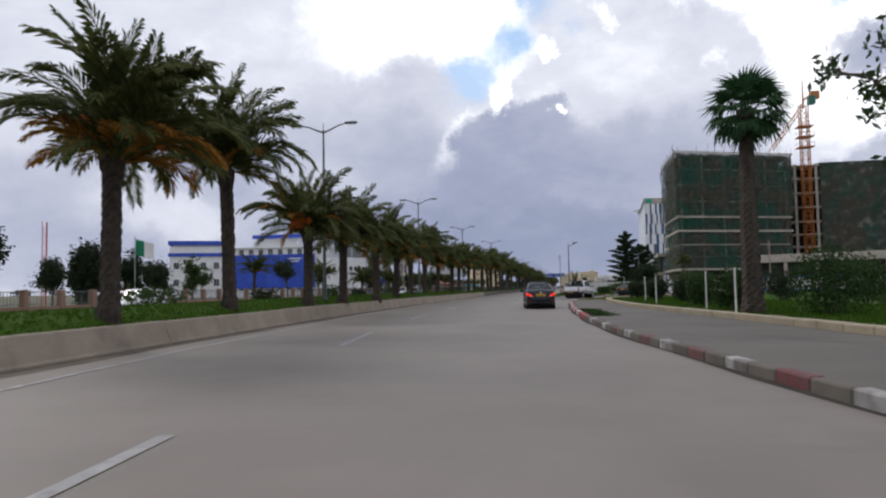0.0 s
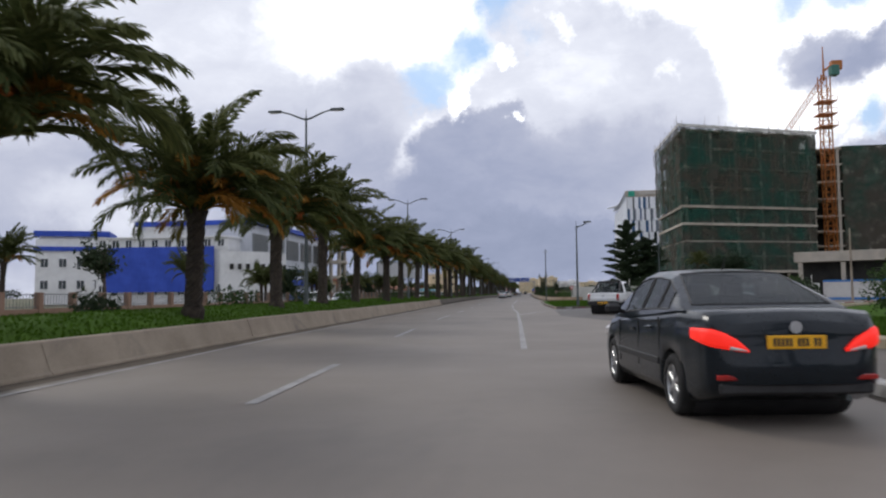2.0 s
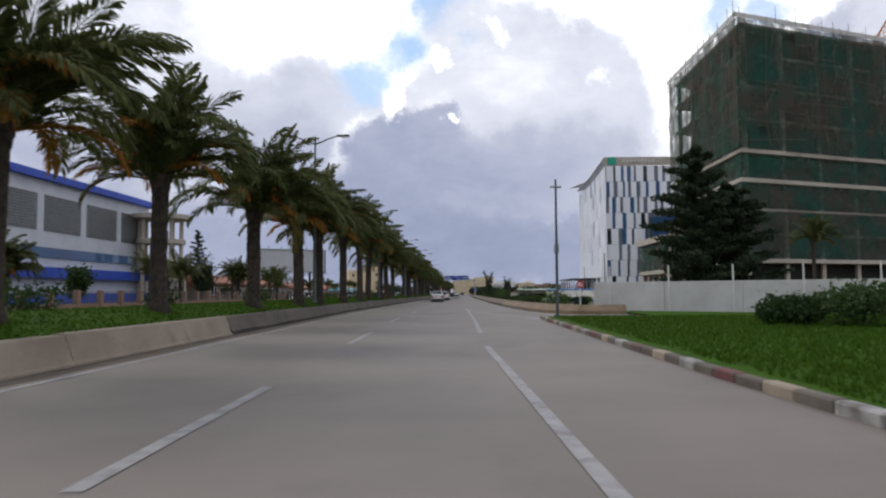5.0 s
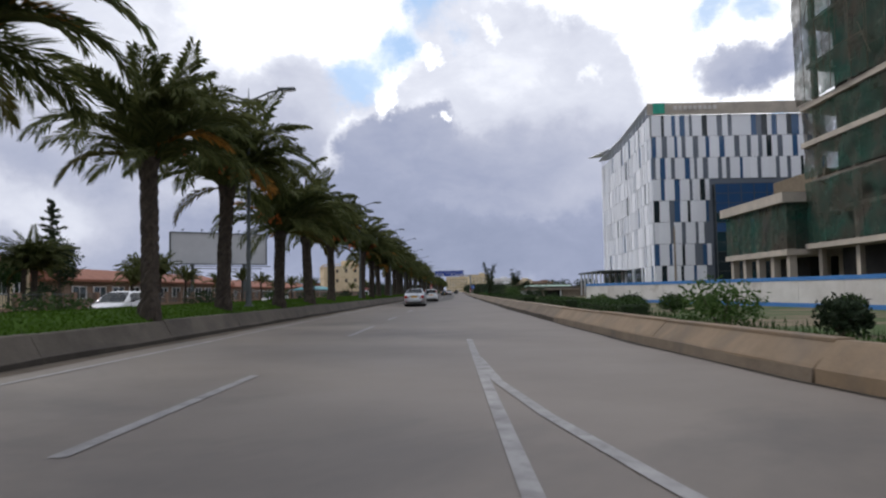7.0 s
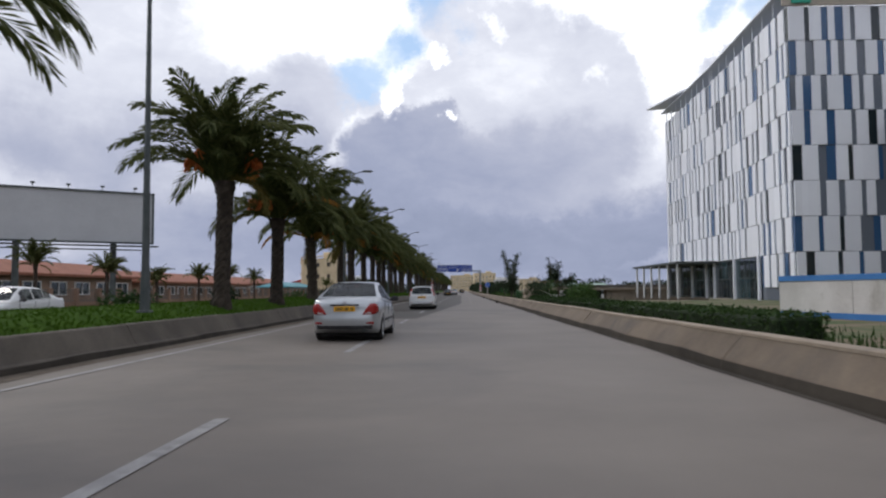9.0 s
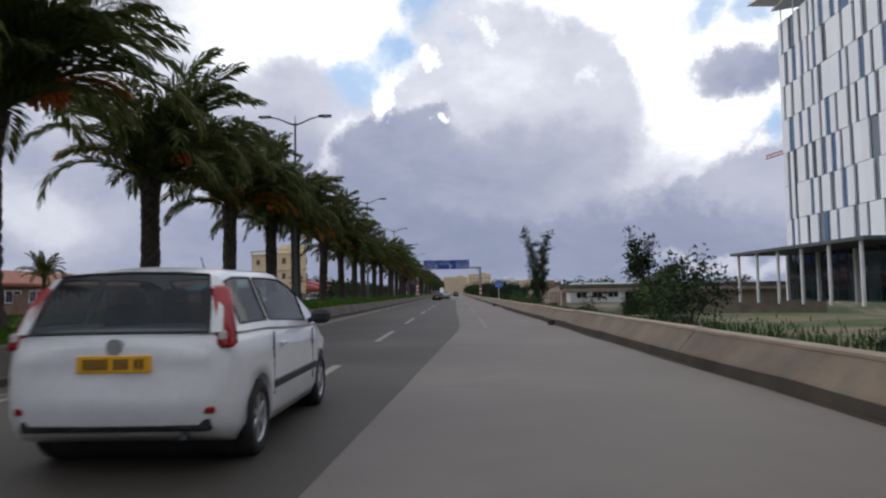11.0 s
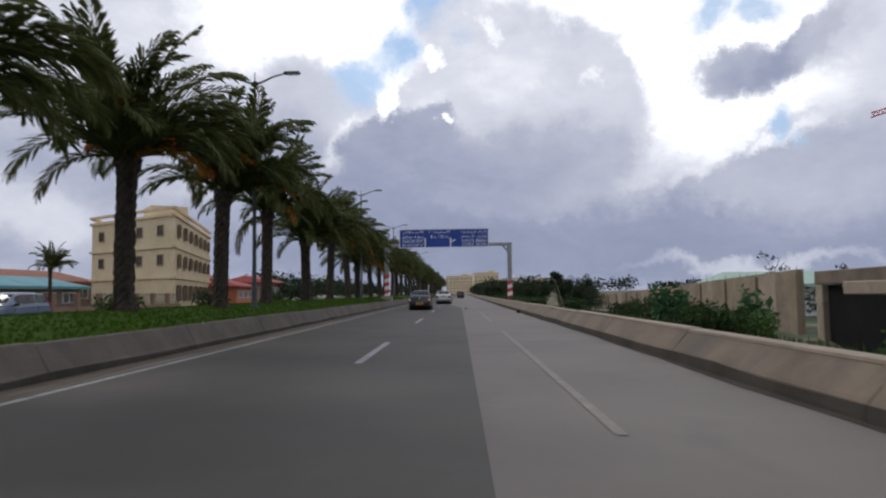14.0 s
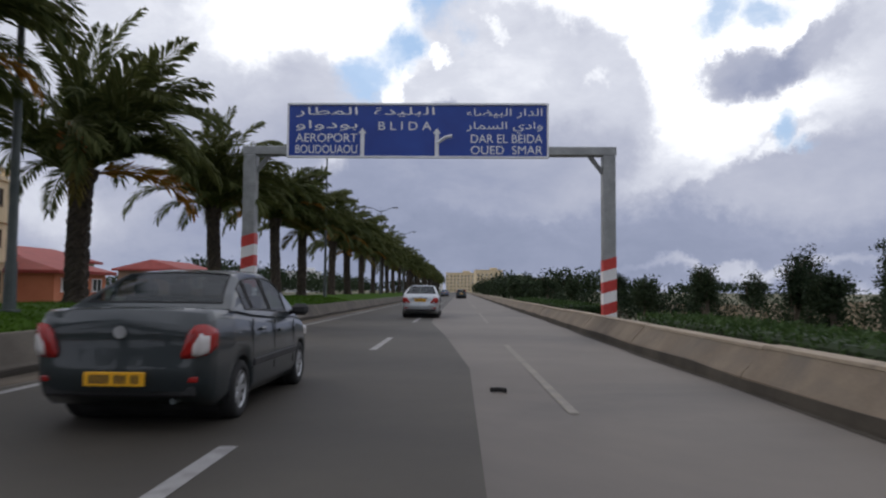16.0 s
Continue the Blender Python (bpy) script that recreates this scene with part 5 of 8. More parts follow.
def open_shed():
    root = thing("concrete_shed", "raw concrete ground floor with open bays", "building", pose(50, 128, 0, 0, 0, -30))
    bm = bm_new()
    box(bm, (0, 0, 5.3), (26, 9, 1.3), bevel=0.03)
    part("roof_slab", bm, M_CONC_RAW, root)
    for x in (-12.3, -7.4, -2.5, 2.5, 7.4, 12.3):
        bm = bm_new()
        box(bm, (x, -4.0, 2.35), (0.5, 0.5, 4.7))
        part("column", bm, M_CONC_RAW, root)
    # dark box stands in for the shade within the open bays
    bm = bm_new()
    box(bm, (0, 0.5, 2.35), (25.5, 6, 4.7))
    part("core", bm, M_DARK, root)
    return root


open_shed()
wall_run("boundary_wall", [(34, 116), (8.0, 130.4)], 1.88, "white rendered boundary wall of a building site")
wall_run("boundary_wall", [(21, 150), (17.3, 176), (12.6, 195.5)], 1.55, "white boundary wall with blue painted top and foot", M_BLUE_CAP)


# ---------- kerbs, verge, island ----------
M_GRASS_DRY = surf("thin_lawn_soil", (0.085, 0.095, 0.03), (0.14, 0.14, 0.055), 0.9, 0.9, 0.6, 40.0, stains=((0.14, 0.11, 0.07), 0.35, 0.55, 0.75))
M_BLADES_DRY = leaf_mat("dry_grass_blades", (0.09, 0.12, 0.02), (0.19, 0.19, 0.06), 0.3)
M_GRASS_ROUGH = surf("rough_grass_soil", (0.16, 0.12, 0.08), (0.22, 0.17, 0.115), 0.5, 0.95, 0.6, 30.0, stains=((0.05, 0.085, 0.02), 0.22, 0.40, 0.56))


def kerb_run(name, pts, label, mats, piece=1.0, w=0.2, h=0.14, pick=None):
    """A kerb of separate stones along a line of points."""
    root = thing(name, label, "kerb", kind="structure")
    pts = [Vector((*p, 0)) for p in pts]
    cum = [0.0]
    for a, b in zip(pts, pts[1:]):
        cum.append(cum[-1] + (b - a).length)
    at = lambda s: Vector((np.interp(s, cum, [p.x for p in pts]), np.interp(s, cum, [p.y for p in pts]), 0))
    n = int(cum[-1] / piece)
    meshes = []
    for mt in mats:
        bm = bm_new()
        box(bm, (0, 0, h / 2 - 0.06), (piece - 0.02, w, h + 0.12), bevel=0.025)
        meshes.append(mesh_of("kerbstone", bm, mt))
    for i in range(n):
        a, b = at(i * piece), at((i + 1) * piece)
        d = b - a
        c = (a + b) / 2
        which = pick(i, c.y) if pick else i % len(meshes)
        if which is None:
            continue
        shared("kerbstone", meshes[which], root, pose(c.x, c.y, pr.uniform(-0.008, 0.008), 0, pr.uniform(-0.6, 0.6), math.degrees(math.atan2(d.y, d.x)) + pr.uniform(-0.7, 0.7)))
    return root


M_KERB_RED_FRESH = surf("fresh_red_kerb_paint", (0.20, 0.030, 0.034), (0.32, 0.045, 0.05), 2.0, 0.7, 0.3, 30.0, stains=((0.10, 0.06, 0.055), 1.4, 0.52, 0.70))
M_KERB_WHITE_FRESH = surf("fresh_white_kerb_paint", (0.36, 0.35, 0.34), (0.52, 0.51, 0.49), 2.0, 0.7, 0.3, 30.0, stains=((0.16, 0.14, 0.13), 1.4, 0.50, 0.70))


def painted_stone(i, y):
    """Worn paint on the first stretch, a drain gap, then brighter paint."""
    if y < 25.6:
        return (0, 2, 1, 2)[i % 4]
    if y < 26.4:
        return 2
    return 3 if y < 29.2 else (3, 3, 4, 4)[i % 4]


CORNER = [(7.8, 62.8), (8.6, 66.2), (9.0, 69.6), (9.3, 72.4), (10.0, 74.5), (12.6, 78.6), (16, 81.4), (18.5, 82.9), (24, 88), (34, 98)]
kerb_run("painted_kerb", [(KERB_R(y) + 0.1, y) for y in sample(2, 61, 2.0)] + CORNER, "kerb painted in red and white stones, faded and dirty where it starts", [M_KERB_RED, M_KERB_WHITE, M_CONC_DARK, M_KERB_RED_FRESH, M_KERB_WHITE_FRESH], 0.85, h=0.17,
         pick=painted_stone)
kerb_run("verge_kerb", [(VERGE_R(y) + 0.1, y) for y in sample(2, 58, 2.0)] + [(9.7, 60), (10.6, 62.5), (12, 65), (16, 70.5), (24, 82)], "pale bare kerb along the planted verge", [M_KERB], 1.2, 0.42, 0.30)
kerb_run("island_kerb", [(3.7, 120.3), (3.62, 117), (3.66, 105), (3.75, 97), (4.0, 90), (4.15, 86), (4.5, 84.6), (5.2, 85.1), (6.3, 86.5), (11.5, 91.8), (19, 102), (30, 118)], "worn dirty kerb round the grassed island", [M_CONC_DARK, M_CONCRETE, M_CONC_DARK, M_KERB_WHITE, M_CONC_DARK, M_KERB_RED], 0.8)
bm = bm_new()
v = [(VERGE_R(y) + 0.2, y) for y in sample(-30, 58, 4.0)] + [(9.8, 60), (12.2, 65), (24, 82), (60, 135), (90, 130), (90, -30)]
bmesh.ops.triangulate(bm, faces=[sheet(bm, v, 0.17)])
solid("verge_lawn", bm, M_GRASS, "green lawn verge with shrubs", "lawn", kind="structure")
bm = bm_new()
v = [(KERB_R(57) + 0.2, 57), (KERB_R(60) + 0.2, 60)] + [(x + 0.12, y - 0.06) for x, y in CORNER] + [(24, 82.3), (16.1, 70.6), (12, 65.2), (10.5, 62.6), (9.6, 60), (VERGE_R(57), 57)]
bmesh.ops.triangulate(bm, faces=[sheet(bm, v, 0.13)])
solid("corner_lawn", bm, M_GRASS_DRY, "thin brownish lawn on the street corner", "lawn", kind="structure")
bm = bm_new()
v = [(3.8, 120.2), (3.85, 97), (4.2, 86), (4.55, 84.75), (5.2, 85.25), (6.4, 86.7), (11.6, 92.1), (19.1, 102.4), (30, 118), (9.2, 130.4), (9.0, 120.3)]
bmesh.ops.triangulate(bm, faces=[sheet(bm, v, 0.10)])
solid("island_lawn", bm, M_GRASS, "grassed island between two street mouths", "lawn", kind="structure")
bm = bm_new()
v = [(8.0, 126.6), (9.4, 131), (10.0, 138), (20.8, 150), (17.1, 176), (12.4, 195.6), (28, 200), (28, 232), (14, 240), (3.0, 240), (3.6, 172), (4.0, 152), (5.0, 134)]
bmesh.ops.triangulate(bm, faces=[sheet(bm, v, 0.02)])
solid("roadside_lawn", bm, M_GRASS_ROUGH, "rough grass and bare soil behind the barrier", "lawn", kind="structure")


def on_island(y):
    lo = 4.2 if y > 87 else 5.5
    hi = float(np.interp(y, [86, 92, 102, 118, 121], [6, 11, 18, 22, 12]))
    return rng.uniform(lo, hi), 0.09


def on_verge(y):
    x = VERGE_R(y) + 0.3
    return rng.uniform(x, x + 9), 0.16


def on_roadside(y):
    x = WALL_R(y) + 0.6 + abs(rng.normal(0, 2.2))
    return x, (0.01 if y < 236 else ground_z(x, y))


blades("grass", 45000, 86.5, 120, on_island, 0.05, 0.14, "green grass on the island")


def on_corner(y):
    lo = float(np.interp(y, [59, 62.8, 66.2, 72.4, 74.5, 78.6, 82], [7.0, 8.1, 8.9, 9.6, 10.3, 12.9, 17.2]))
    hi = float(np.interp(y, [59, 62.5, 65, 70.5, 82], [9.2, 10.3, 11.8, 15.9, 23.5]))
    return rng.uniform(lo, hi), 0.12


blades("grass", 22000, 59, 82, on_corner, 0.03, 0.09, "short brownish grass on the street corner", M_BLADES_DRY)
def on_footway(y):
    return KERB_R(y) + 0.3 + abs(rng.normal(0, 0.35)), 0.11


blades("weeds", 5000, 27, 35, on_footway, 0.02, 0.07, "low weeds growing behind the painted kerb", M_LEAF)
blades("grass", 45000, 8, 60, on_verge, 0.05, 0.15, "green grass on the verge")
blades("grass", 50000, 128, 330, on_roadside, 0.08, 0.30, "ragged weeds behind the barrier", M_LEAF)


# ---------- plants ----------
M_LEAF_BROAD = leaf_mat("broad_leaf", (0.03, 0.085, 0.035), (0.07, 0.15, 0.06), 0.3)


def leaf_cloud(bag, c, r, count, size, rnd, hollow=0.35, flat=0.0):
    """Single leaves set about inside an uneven rounded body."""
    g = np.random.default_rng(rnd.randrange(1 << 30))
    d = g.normal(size=(count, 3))
    d /= np.linalg.norm(d, axis=1, keepdims=True)
    lump = 1 + 0.22 * np.sin(d[:, :1] * 5.1 + c[0] * 3) * np.sin(d[:, 1:2] * 4.3 + c[1] * 2) + 0.14 * np.sin(d[:, 2:] * 7.7 + d[:, :1] * 6)
    p = np.array(c) + d * np.array(r) * (hollow + (1 - hollow) * g.random((count, 1)) ** 0.6) * lump
    add_leaves(bag, p, size, g)


def add_leaves(bag, p, size, g):
    n = len(p)
    a = g.normal(size=(n, 3))
    a /= np.linalg.norm(a, axis=1, keepdims=True)
    b = np.cross(a, g.normal(size=(n, 3)))
    b /= np.linalg.norm(b, axis=1, keepdims=True) + 1e-9
    s = size * g.uniform(0.6, 1.3, (n, 1))
    bag.quads.append(np.stack([p - a * s, p + b * s * 0.42, p + a * s, p - b * s * 0.42], 1))


def shrub(x, y, z, w, h, seed, mat, label, leaves=1400, size=0.07, name="shrub", group="shrubs"):
    rnd = random.Random(seed)
    root = thing(name, label, "shrub", pose(x, y, z, 0, 0, rnd.uniform(0, 360)), group)
    bm = Bag()
    n = 5
    for i in range(n):
        a = i * 2.4
        leaf_cloud(bm, (math.cos(a) * w * 0.24, math.sin(a) * w * 0.24, h * rnd.uniform(0.42, 0.62)), (w * 0.32, w * 0.32, h * 0.45), leaves // n, size, rnd)
    part("foliage", bm, mat, root)
    bm = bm_new()
    for i in range(5):
        a = i * 1.3
        tube(bm, (0.05 * math.cos(a), 0.05 * math.sin(a), -0.05), (w * 0.25 * math.cos(a), w * 0.25 * math.sin(a), h * 0.6), 0.03, 0.012, 5)
    part("woody_stem", bm, M_BARK, root)
    return root


def hedge(x0, y0, x1, y1, w, h, seed, label):
    rnd = random.Random(seed)
    d = Vector((x1 - x0, y1 - y0, 0))
    root = thing("hedge", label, "hedge", pose((x0 + x1) / 2, (y0 + y1) / 2, 0.02, 0, 0, math.degrees(math.atan2(d.y, d.x))), "clipped hedges")
    L = d.length
    g = np.random.default_rng(seed)
    n = int(L * 420)
    f, u, q = g.random(n), g.uniform(-L / 2, L / 2, n), g.uniform(-1, 1, n)
    j = g.normal(0, 0.035, n)
    zz = g.uniform(0.03, h, n)
    p = np.stack([u, q * w / 2, h + j], 1)
    side = f > 0.45
    p[side] = np.stack([u, np.sign(q) * w / 2 + j, zz], 1)[side]
    ends = f > 0.93
    p[ends] = np.stack([np.sign(q) * L / 2 + j, g.uniform(-w / 2, w / 2, n), zz], 1)[ends]
    bm = Bag()
    add_leaves(bm, p, 0.06, g)
    part("foliage", bm, M_LEAF, root)
    # plain box in the darker leaf colour fills the hedge behind its leaves
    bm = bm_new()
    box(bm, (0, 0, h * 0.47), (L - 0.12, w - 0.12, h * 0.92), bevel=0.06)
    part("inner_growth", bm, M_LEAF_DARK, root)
    return root


def limb_tree(x, y, z, h, spread, seed, label, mat, leaves, size, trunk_r=0.12, clumps=26, low=0.25, name="tree", upright=0.5, clump=0.5):
    """A tapered trunk that forks into limbs, with leaf clumps of uneven size at their ends."""
    rnd = random.Random(seed)
    root = thing(name, label, "tree", pose(x, y, z))
    bm = bm_new()
    tips = []

    def grow(p, d, length, r, depth):
        q = p + d * length
        mid = (p + q) / 2 + Vector((rnd.gauss(0, 0.04), rnd.gauss(0, 0.04), 0)) * length
        path_tube(bm, [p, mid, q], [r, r * 0.85, r * 0.68], 6 if depth < 2 else 4)
        if depth >= 3:
            tips.append(q)
            return
        for _ in range(3 if depth else 4):
            e = (d * upright * 1.6 + Vector((rnd.gauss(0, 1), rnd.gauss(0, 1), rnd.gauss(0.15, 0.5))) * spread).normalized()
            if depth >= 1:
                tips.append(p.lerp(q, rnd.uniform(0.4, 1.0)))
            grow(p.lerp(q, rnd.uniform(0.65, 1.0)), e, length * rnd.uniform(0.55, 0.8), r * 0.55, depth + 1)

    grow(Vector((0, 0, -0.1)), Vector((rnd.gauss(0, 0.05), rnd.gauss(0, 0.05), 1)).normalized(), h * low, trunk_r, 0)
    top = max(t.z for t in tips)
    k = h / top
    for vtx in bm.verts:
        vtx.co.z *= k
    part("trunk", bm, M_BARK, root)
    bm = Bag()
    for t in tips:
        leaf_cloud(bm, (t.x, t.y, t.z * k), (clump, clump, clump * 0.7), max(4, leaves // len(tips)), size, rnd, 0.1)
    part("crown", bm, mat, root)
    return root


def fan_tree(x, y, z, h, w, seed, label, mat):
    """Several stems from one foot, fanning out as they rise, with thin side twigs and scattered small leaf clumps."""
    rnd = random.Random(seed)
    root = thing("tree", label, "tree", pose(x, y, z))
    bm, bag = bm_new(), Bag()
    for i in range(7):
        a = i * 2.399
        tip = Vector((math.cos(a), math.sin(a), 0)) * w * 0.5 * (0.25 + 0.75 * ((i * 3) % 7) / 6) + Vector((0, 0, h * (1.0 - 0.09 * (i % 4))))
        if i in (0, 4):
            tip = Vector((w * (-0.28 if i else 0.24), 0.2, h * (1.0 if i else 0.96)))
        pts = [Vector((0.05 * math.cos(a), 0.05 * math.sin(a), -0.1))]
        for k in range(1, 8):
            f = k / 7
            pts.append(Vector((tip.x * f ** 1.3, tip.y * f ** 1.3, tip.z * f)) + Vector((rnd.gauss(0, 0.06), rnd.gauss(0, 0.06), 0)))
        path_tube(bm, pts, [0.05 * (1 - k / 7.6) + 0.005 for k in range(8)], 5)
        for k in range(2, 8):
            for _ in range(9):
                p = pts[k].lerp(pts[k - 1], rnd.random())
                e = Vector((rnd.gauss(0, 1), rnd.gauss(0, 1), rnd.uniform(0.2, 1.1))).normalized() * rnd.uniform(0.35, 0.95) * (1.15 - 0.5 * k / 7)
                tube(bm, p, p + e, 0.010, 0.004, 3, False)
                for f in (0.5, 1.0):
                    r_ = rnd.uniform(0.14, 0.32)
                    leaf_cloud(bag, tuple(p + e * f), (r_, r_, r_ * 0.9), rnd.randrange(11, 28 if k > 3 else 44), 0.060, rnd, 0.1)
    part("trunk", bm, M_BARK, root)
    part("crown", bag, mat, root)
    return root


def conifer(x, y, z, h, r0, seed, label, leaves=5200, taper=0.75):
    rnd = random.Random(seed)
    root = thing("conifer", label, "tree", pose(x, y, z))
    bm = bm_new()
    tube(bm, (0, 0, -0.1), (0, 0, h * 0.97), 0.2, 0.03, 8)
    part("trunk", bm, M_BARK, root)
    bm = Bag()
    n = 42
    for i in range(n):
        s = 0.10 + 0.88 * i / n
        a = i * 2.4 + rnd.uniform(-0.4, 0.4)
        rr = r0 * (1 - s) ** taper * rnd.uniform(0.65, 1.15) + 0.15
        for k in range(5):
            f = (k + 0.6) / 5
            leaf_cloud(bm, (math.cos(a) * rr * f, math.sin(a) * rr * f, h * s + rr * f * 0.25), (rr * 0.22 + 0.12, rr * 0.22 + 0.12, 0.22), leaves // (n * 5), 0.16, rnd, 0.1)
    part("crown", bm, M_LEAF_DARK, root)
    return root


# verge shrubs and posts beside the first stretch
for i, (x, y, w, h) in enumerate([(13.2, 44, 1.6, 1.5), (12.7, 35.5, 1.5, 1.6), (12.9, 29.5, 1.7, 1.7), (12.4, 52, 1.5, 1.5), (14.8, 24.5, 2.4, 2.3), (15.5, 52.5, 1.8, 1.9), (11.6, 59, 1.5, 1.4), (15.5, 60, 2.2, 2.2), (13.5, 64.5, 1.6, 1.5), (18.5, 44, 2.2, 2.0), (21, 63, 2.6, 2.2), (19, 33, 2.0, 2.0)]):
    shrub(x, y, 0.15, w, h, 300 + i, M_LEAF if i % 3 else M_LEAF_DARK, "dark rounded shrub on the lawn verge", 4200)
for x, y in ((12.1, 31), (11.9, 24.5), (11.2, 41.5), (11.3, 49)):
    bm = bm_new()
    tube(bm, (0, 0, -0.1), (0, 0, 1.55), 0.035, 0.03, 8)
    tube(bm, (0, 0, 1.55), (0, 0, 1.6), 0.045, 0.02, 8)
    solid("marker_post", bm, M_PLANT_POST, "thin pale marker post on the lawn verge", "post", pose(x, y, 0.15), "marker posts")


def fan_palm(x, y, z, h, seed):
    rnd = random.Random(seed)
    root = thing("fan_palm", "tall fan palm with a shaggy trunk on the verge", "palm tree", pose(x, y, z, rnd.uniform(-1, 1), rnd.uniform(-1, 1), 0))
    shared("trunk", FAN_TRUNK, root, Matrix.Diagonal((1, 1, h / 3.4, 1)))
    for i in range(34):
        e = 80 - 130 * (i / 34) ** 0.9
        m = Matrix.Translation((0, 0, h - 0.1)) @ Matrix.Rotation(radians(i * 137.5), 4, "Z") @ Matrix.Rotation(radians(-e), 4, "Y") @ Matrix.Diagonal((0.95, 0.95, 0.95, 1))
        shared("fan_leaf", FAN_LEAVES[i % 2], root, m)
    return root


def fan_leaf_mesh(seed):
    rnd = random.Random(seed)
    bm = bm_new()
    path_tube(bm, [(0.1, 0, 0), (0.5, 0, 0.03), (0.85, 0, 0)], [0.025, 0.02, 0.015], 3)
    for k in range(22):
        a = radians(-95 + 190 * k / 21)
        l = 0.85 * (0.75 + 0.35 * math.cos(a * 0.6)) * rnd.uniform(0.9, 1.1)
        d = Vector((math.cos(a), math.sin(a), 0))
        n = Vector((-d.y, d.x, 0))
        p = Vector((0.85, 0, 0))
        tip = p + d * l + Vector((0, 0, -0.16 - 0.25 * rnd.random()))
        mid = p + d * l * 0.6 + Vector((0, 0, 0.03))
        bm.faces.new([bm.verts.new(c) for c in (p, mid + n * 0.05, tip, mid - n * 0.05)])
    return mesh_of("fan_leaf", bm, M_FROND_FAN)


M_FROND_FAN = leaf_mat("fan_palm_green", (0.02, 0.06, 0.025), (0.05, 0.11, 0.045))
FAN_TRUNK = trunk_mesh("trunk", 9, 3.4, 0.33, 0.21, 60, 14, 0.14)
FAN_LEAVES = [fan_leaf_mesh(i) for i in range(2)]
fan_palm(12.9, 26.6, 0.15, 7.3, 1)
limb_tree(15.2, 17.5, 0.15, 8.2, 0.8, 21, "leafy tree overhanging the verge", M_LEAF, 2600, 0.13, 0.16, low=0.35)
conifer(16.0, 135.5, 0.0, 11.2, 4.1, 5, "dark ragged conifer in front of the building site", 26000, 0.52)
conifer(19.0, 137.0, 0.0, 8.8, 3.6, 6, "dark bushy conifer in front of the building site", 20000, 0.42)
date_palm(27.0, 142, 0.0, 5.2, 0.8, 880, 0.8, 1, True)
limb_tree(13.6, 76.6, 0.1, 3.2, 1.25, 31, "low umbrella-headed tree with a dense dark crown", M_LEAF_DARK, 13000, 0.065, 0.13, low=0.36, upright=0.22, clump=0.62)
for i, (x, y, w, h) in enumerate([(14.6, 108.5, 3.4, 2.1), (16.6, 109.0, 3.0, 1.7), (12.6, 109.5, 2.8, 1.4), (18.6, 109.5, 2.6, 1.3), (10.9, 110.5, 2.2, 1.1), (20.3, 110.5, 2.0, 1.4)]):
    shrub(x, y, 0.08, w, h, 340 + i, M_LEAF_DARK if i % 2 else M_LEAF, "dark spreading shrub on the island lawn", 2600, 0.09)
street_lamp(5.95, 87.6, 0.1, 6.1, (1,), "slim grey street lamp with one short arm", 0.55)
pole_root = thing("utility_pole", "slim grey utility pole with short cross bars", "pole", pose(4.2, 118.6, 0.1))
bm = bm_new()
tube(bm, (0, 0, -0.15), (0, 0, 6.25), 0.075, 0.045, 8)
part("mast", bm, M_STEEL_DARK, pole_root)
for z_ in (3.1, 5.9):
    bm = bm_new()
    box(bm, (0, 0, z_), (0.5 if z_ > 4 else 0.22, 0.08, 0.08 if z_ > 4 else 0.42), bevel=0.01)
    part("cross_bar" if z_ > 4 else "fuse_box", bm, M_STEEL, pole_root)
street_lamp(16.2, 112, 0.1, 6.0, (1,), "slim grey street lamp with one short arm", 0.5)
for x, y in ((22, 108), (8.6, 158), (9.5, 196)):
    bm = bm_new()
    tube(bm, (0, 0, -0.1), (0, 0, 7.2), 0.13, 0.08, 8)
    solid("utility_pole", bm, M_CONCRETE, "plain grey utility pole", "pole", pose(x + 12, y, 0))

# behind the barrier
for i, (x0, y0, x1, y1) in enumerate([(5.2, 178, 4.6, 190), (4.8, 192, 4.4, 202), (5.6, 160, 5.4, 170), (4.4, 205, 4.2, 214), (5.6, 148, 5.6, 156)]):
    hedge(x0, y0, x1, y1, 1.0, 0.72, 60 + i, "clipped low dark hedge behind the barrier")
for i, (x, y, w, h) in enumerate([(7.6, 146, 2.4, 1.5), (6.3, 152, 1.4, 1.0), (9.0, 142, 1.3, 0.9), (8.2, 167, 1.3, 0.9), (10.4, 160, 1.5, 0.9), (6.6, 176, 1.2, 0.9), (13, 163, 1.4, 0.8), (14.5, 152, 1.3, 0.8), (12, 175, 1.3, 0.8), (6.0, 206, 1.8, 1.5), (7.5, 217, 2.2, 1.8),
                                  (5.5, 226, 2.4, 2.2), (7, 233, 2.4, 2.0)]):
    shrub(x, y, 0.0, w, h, 360 + i, (M_LEAF_LIGHT, M_LEAF, M_LEAF_DARK)[i % 3], "rough shrub behind the barrier", 1300, 0.085)


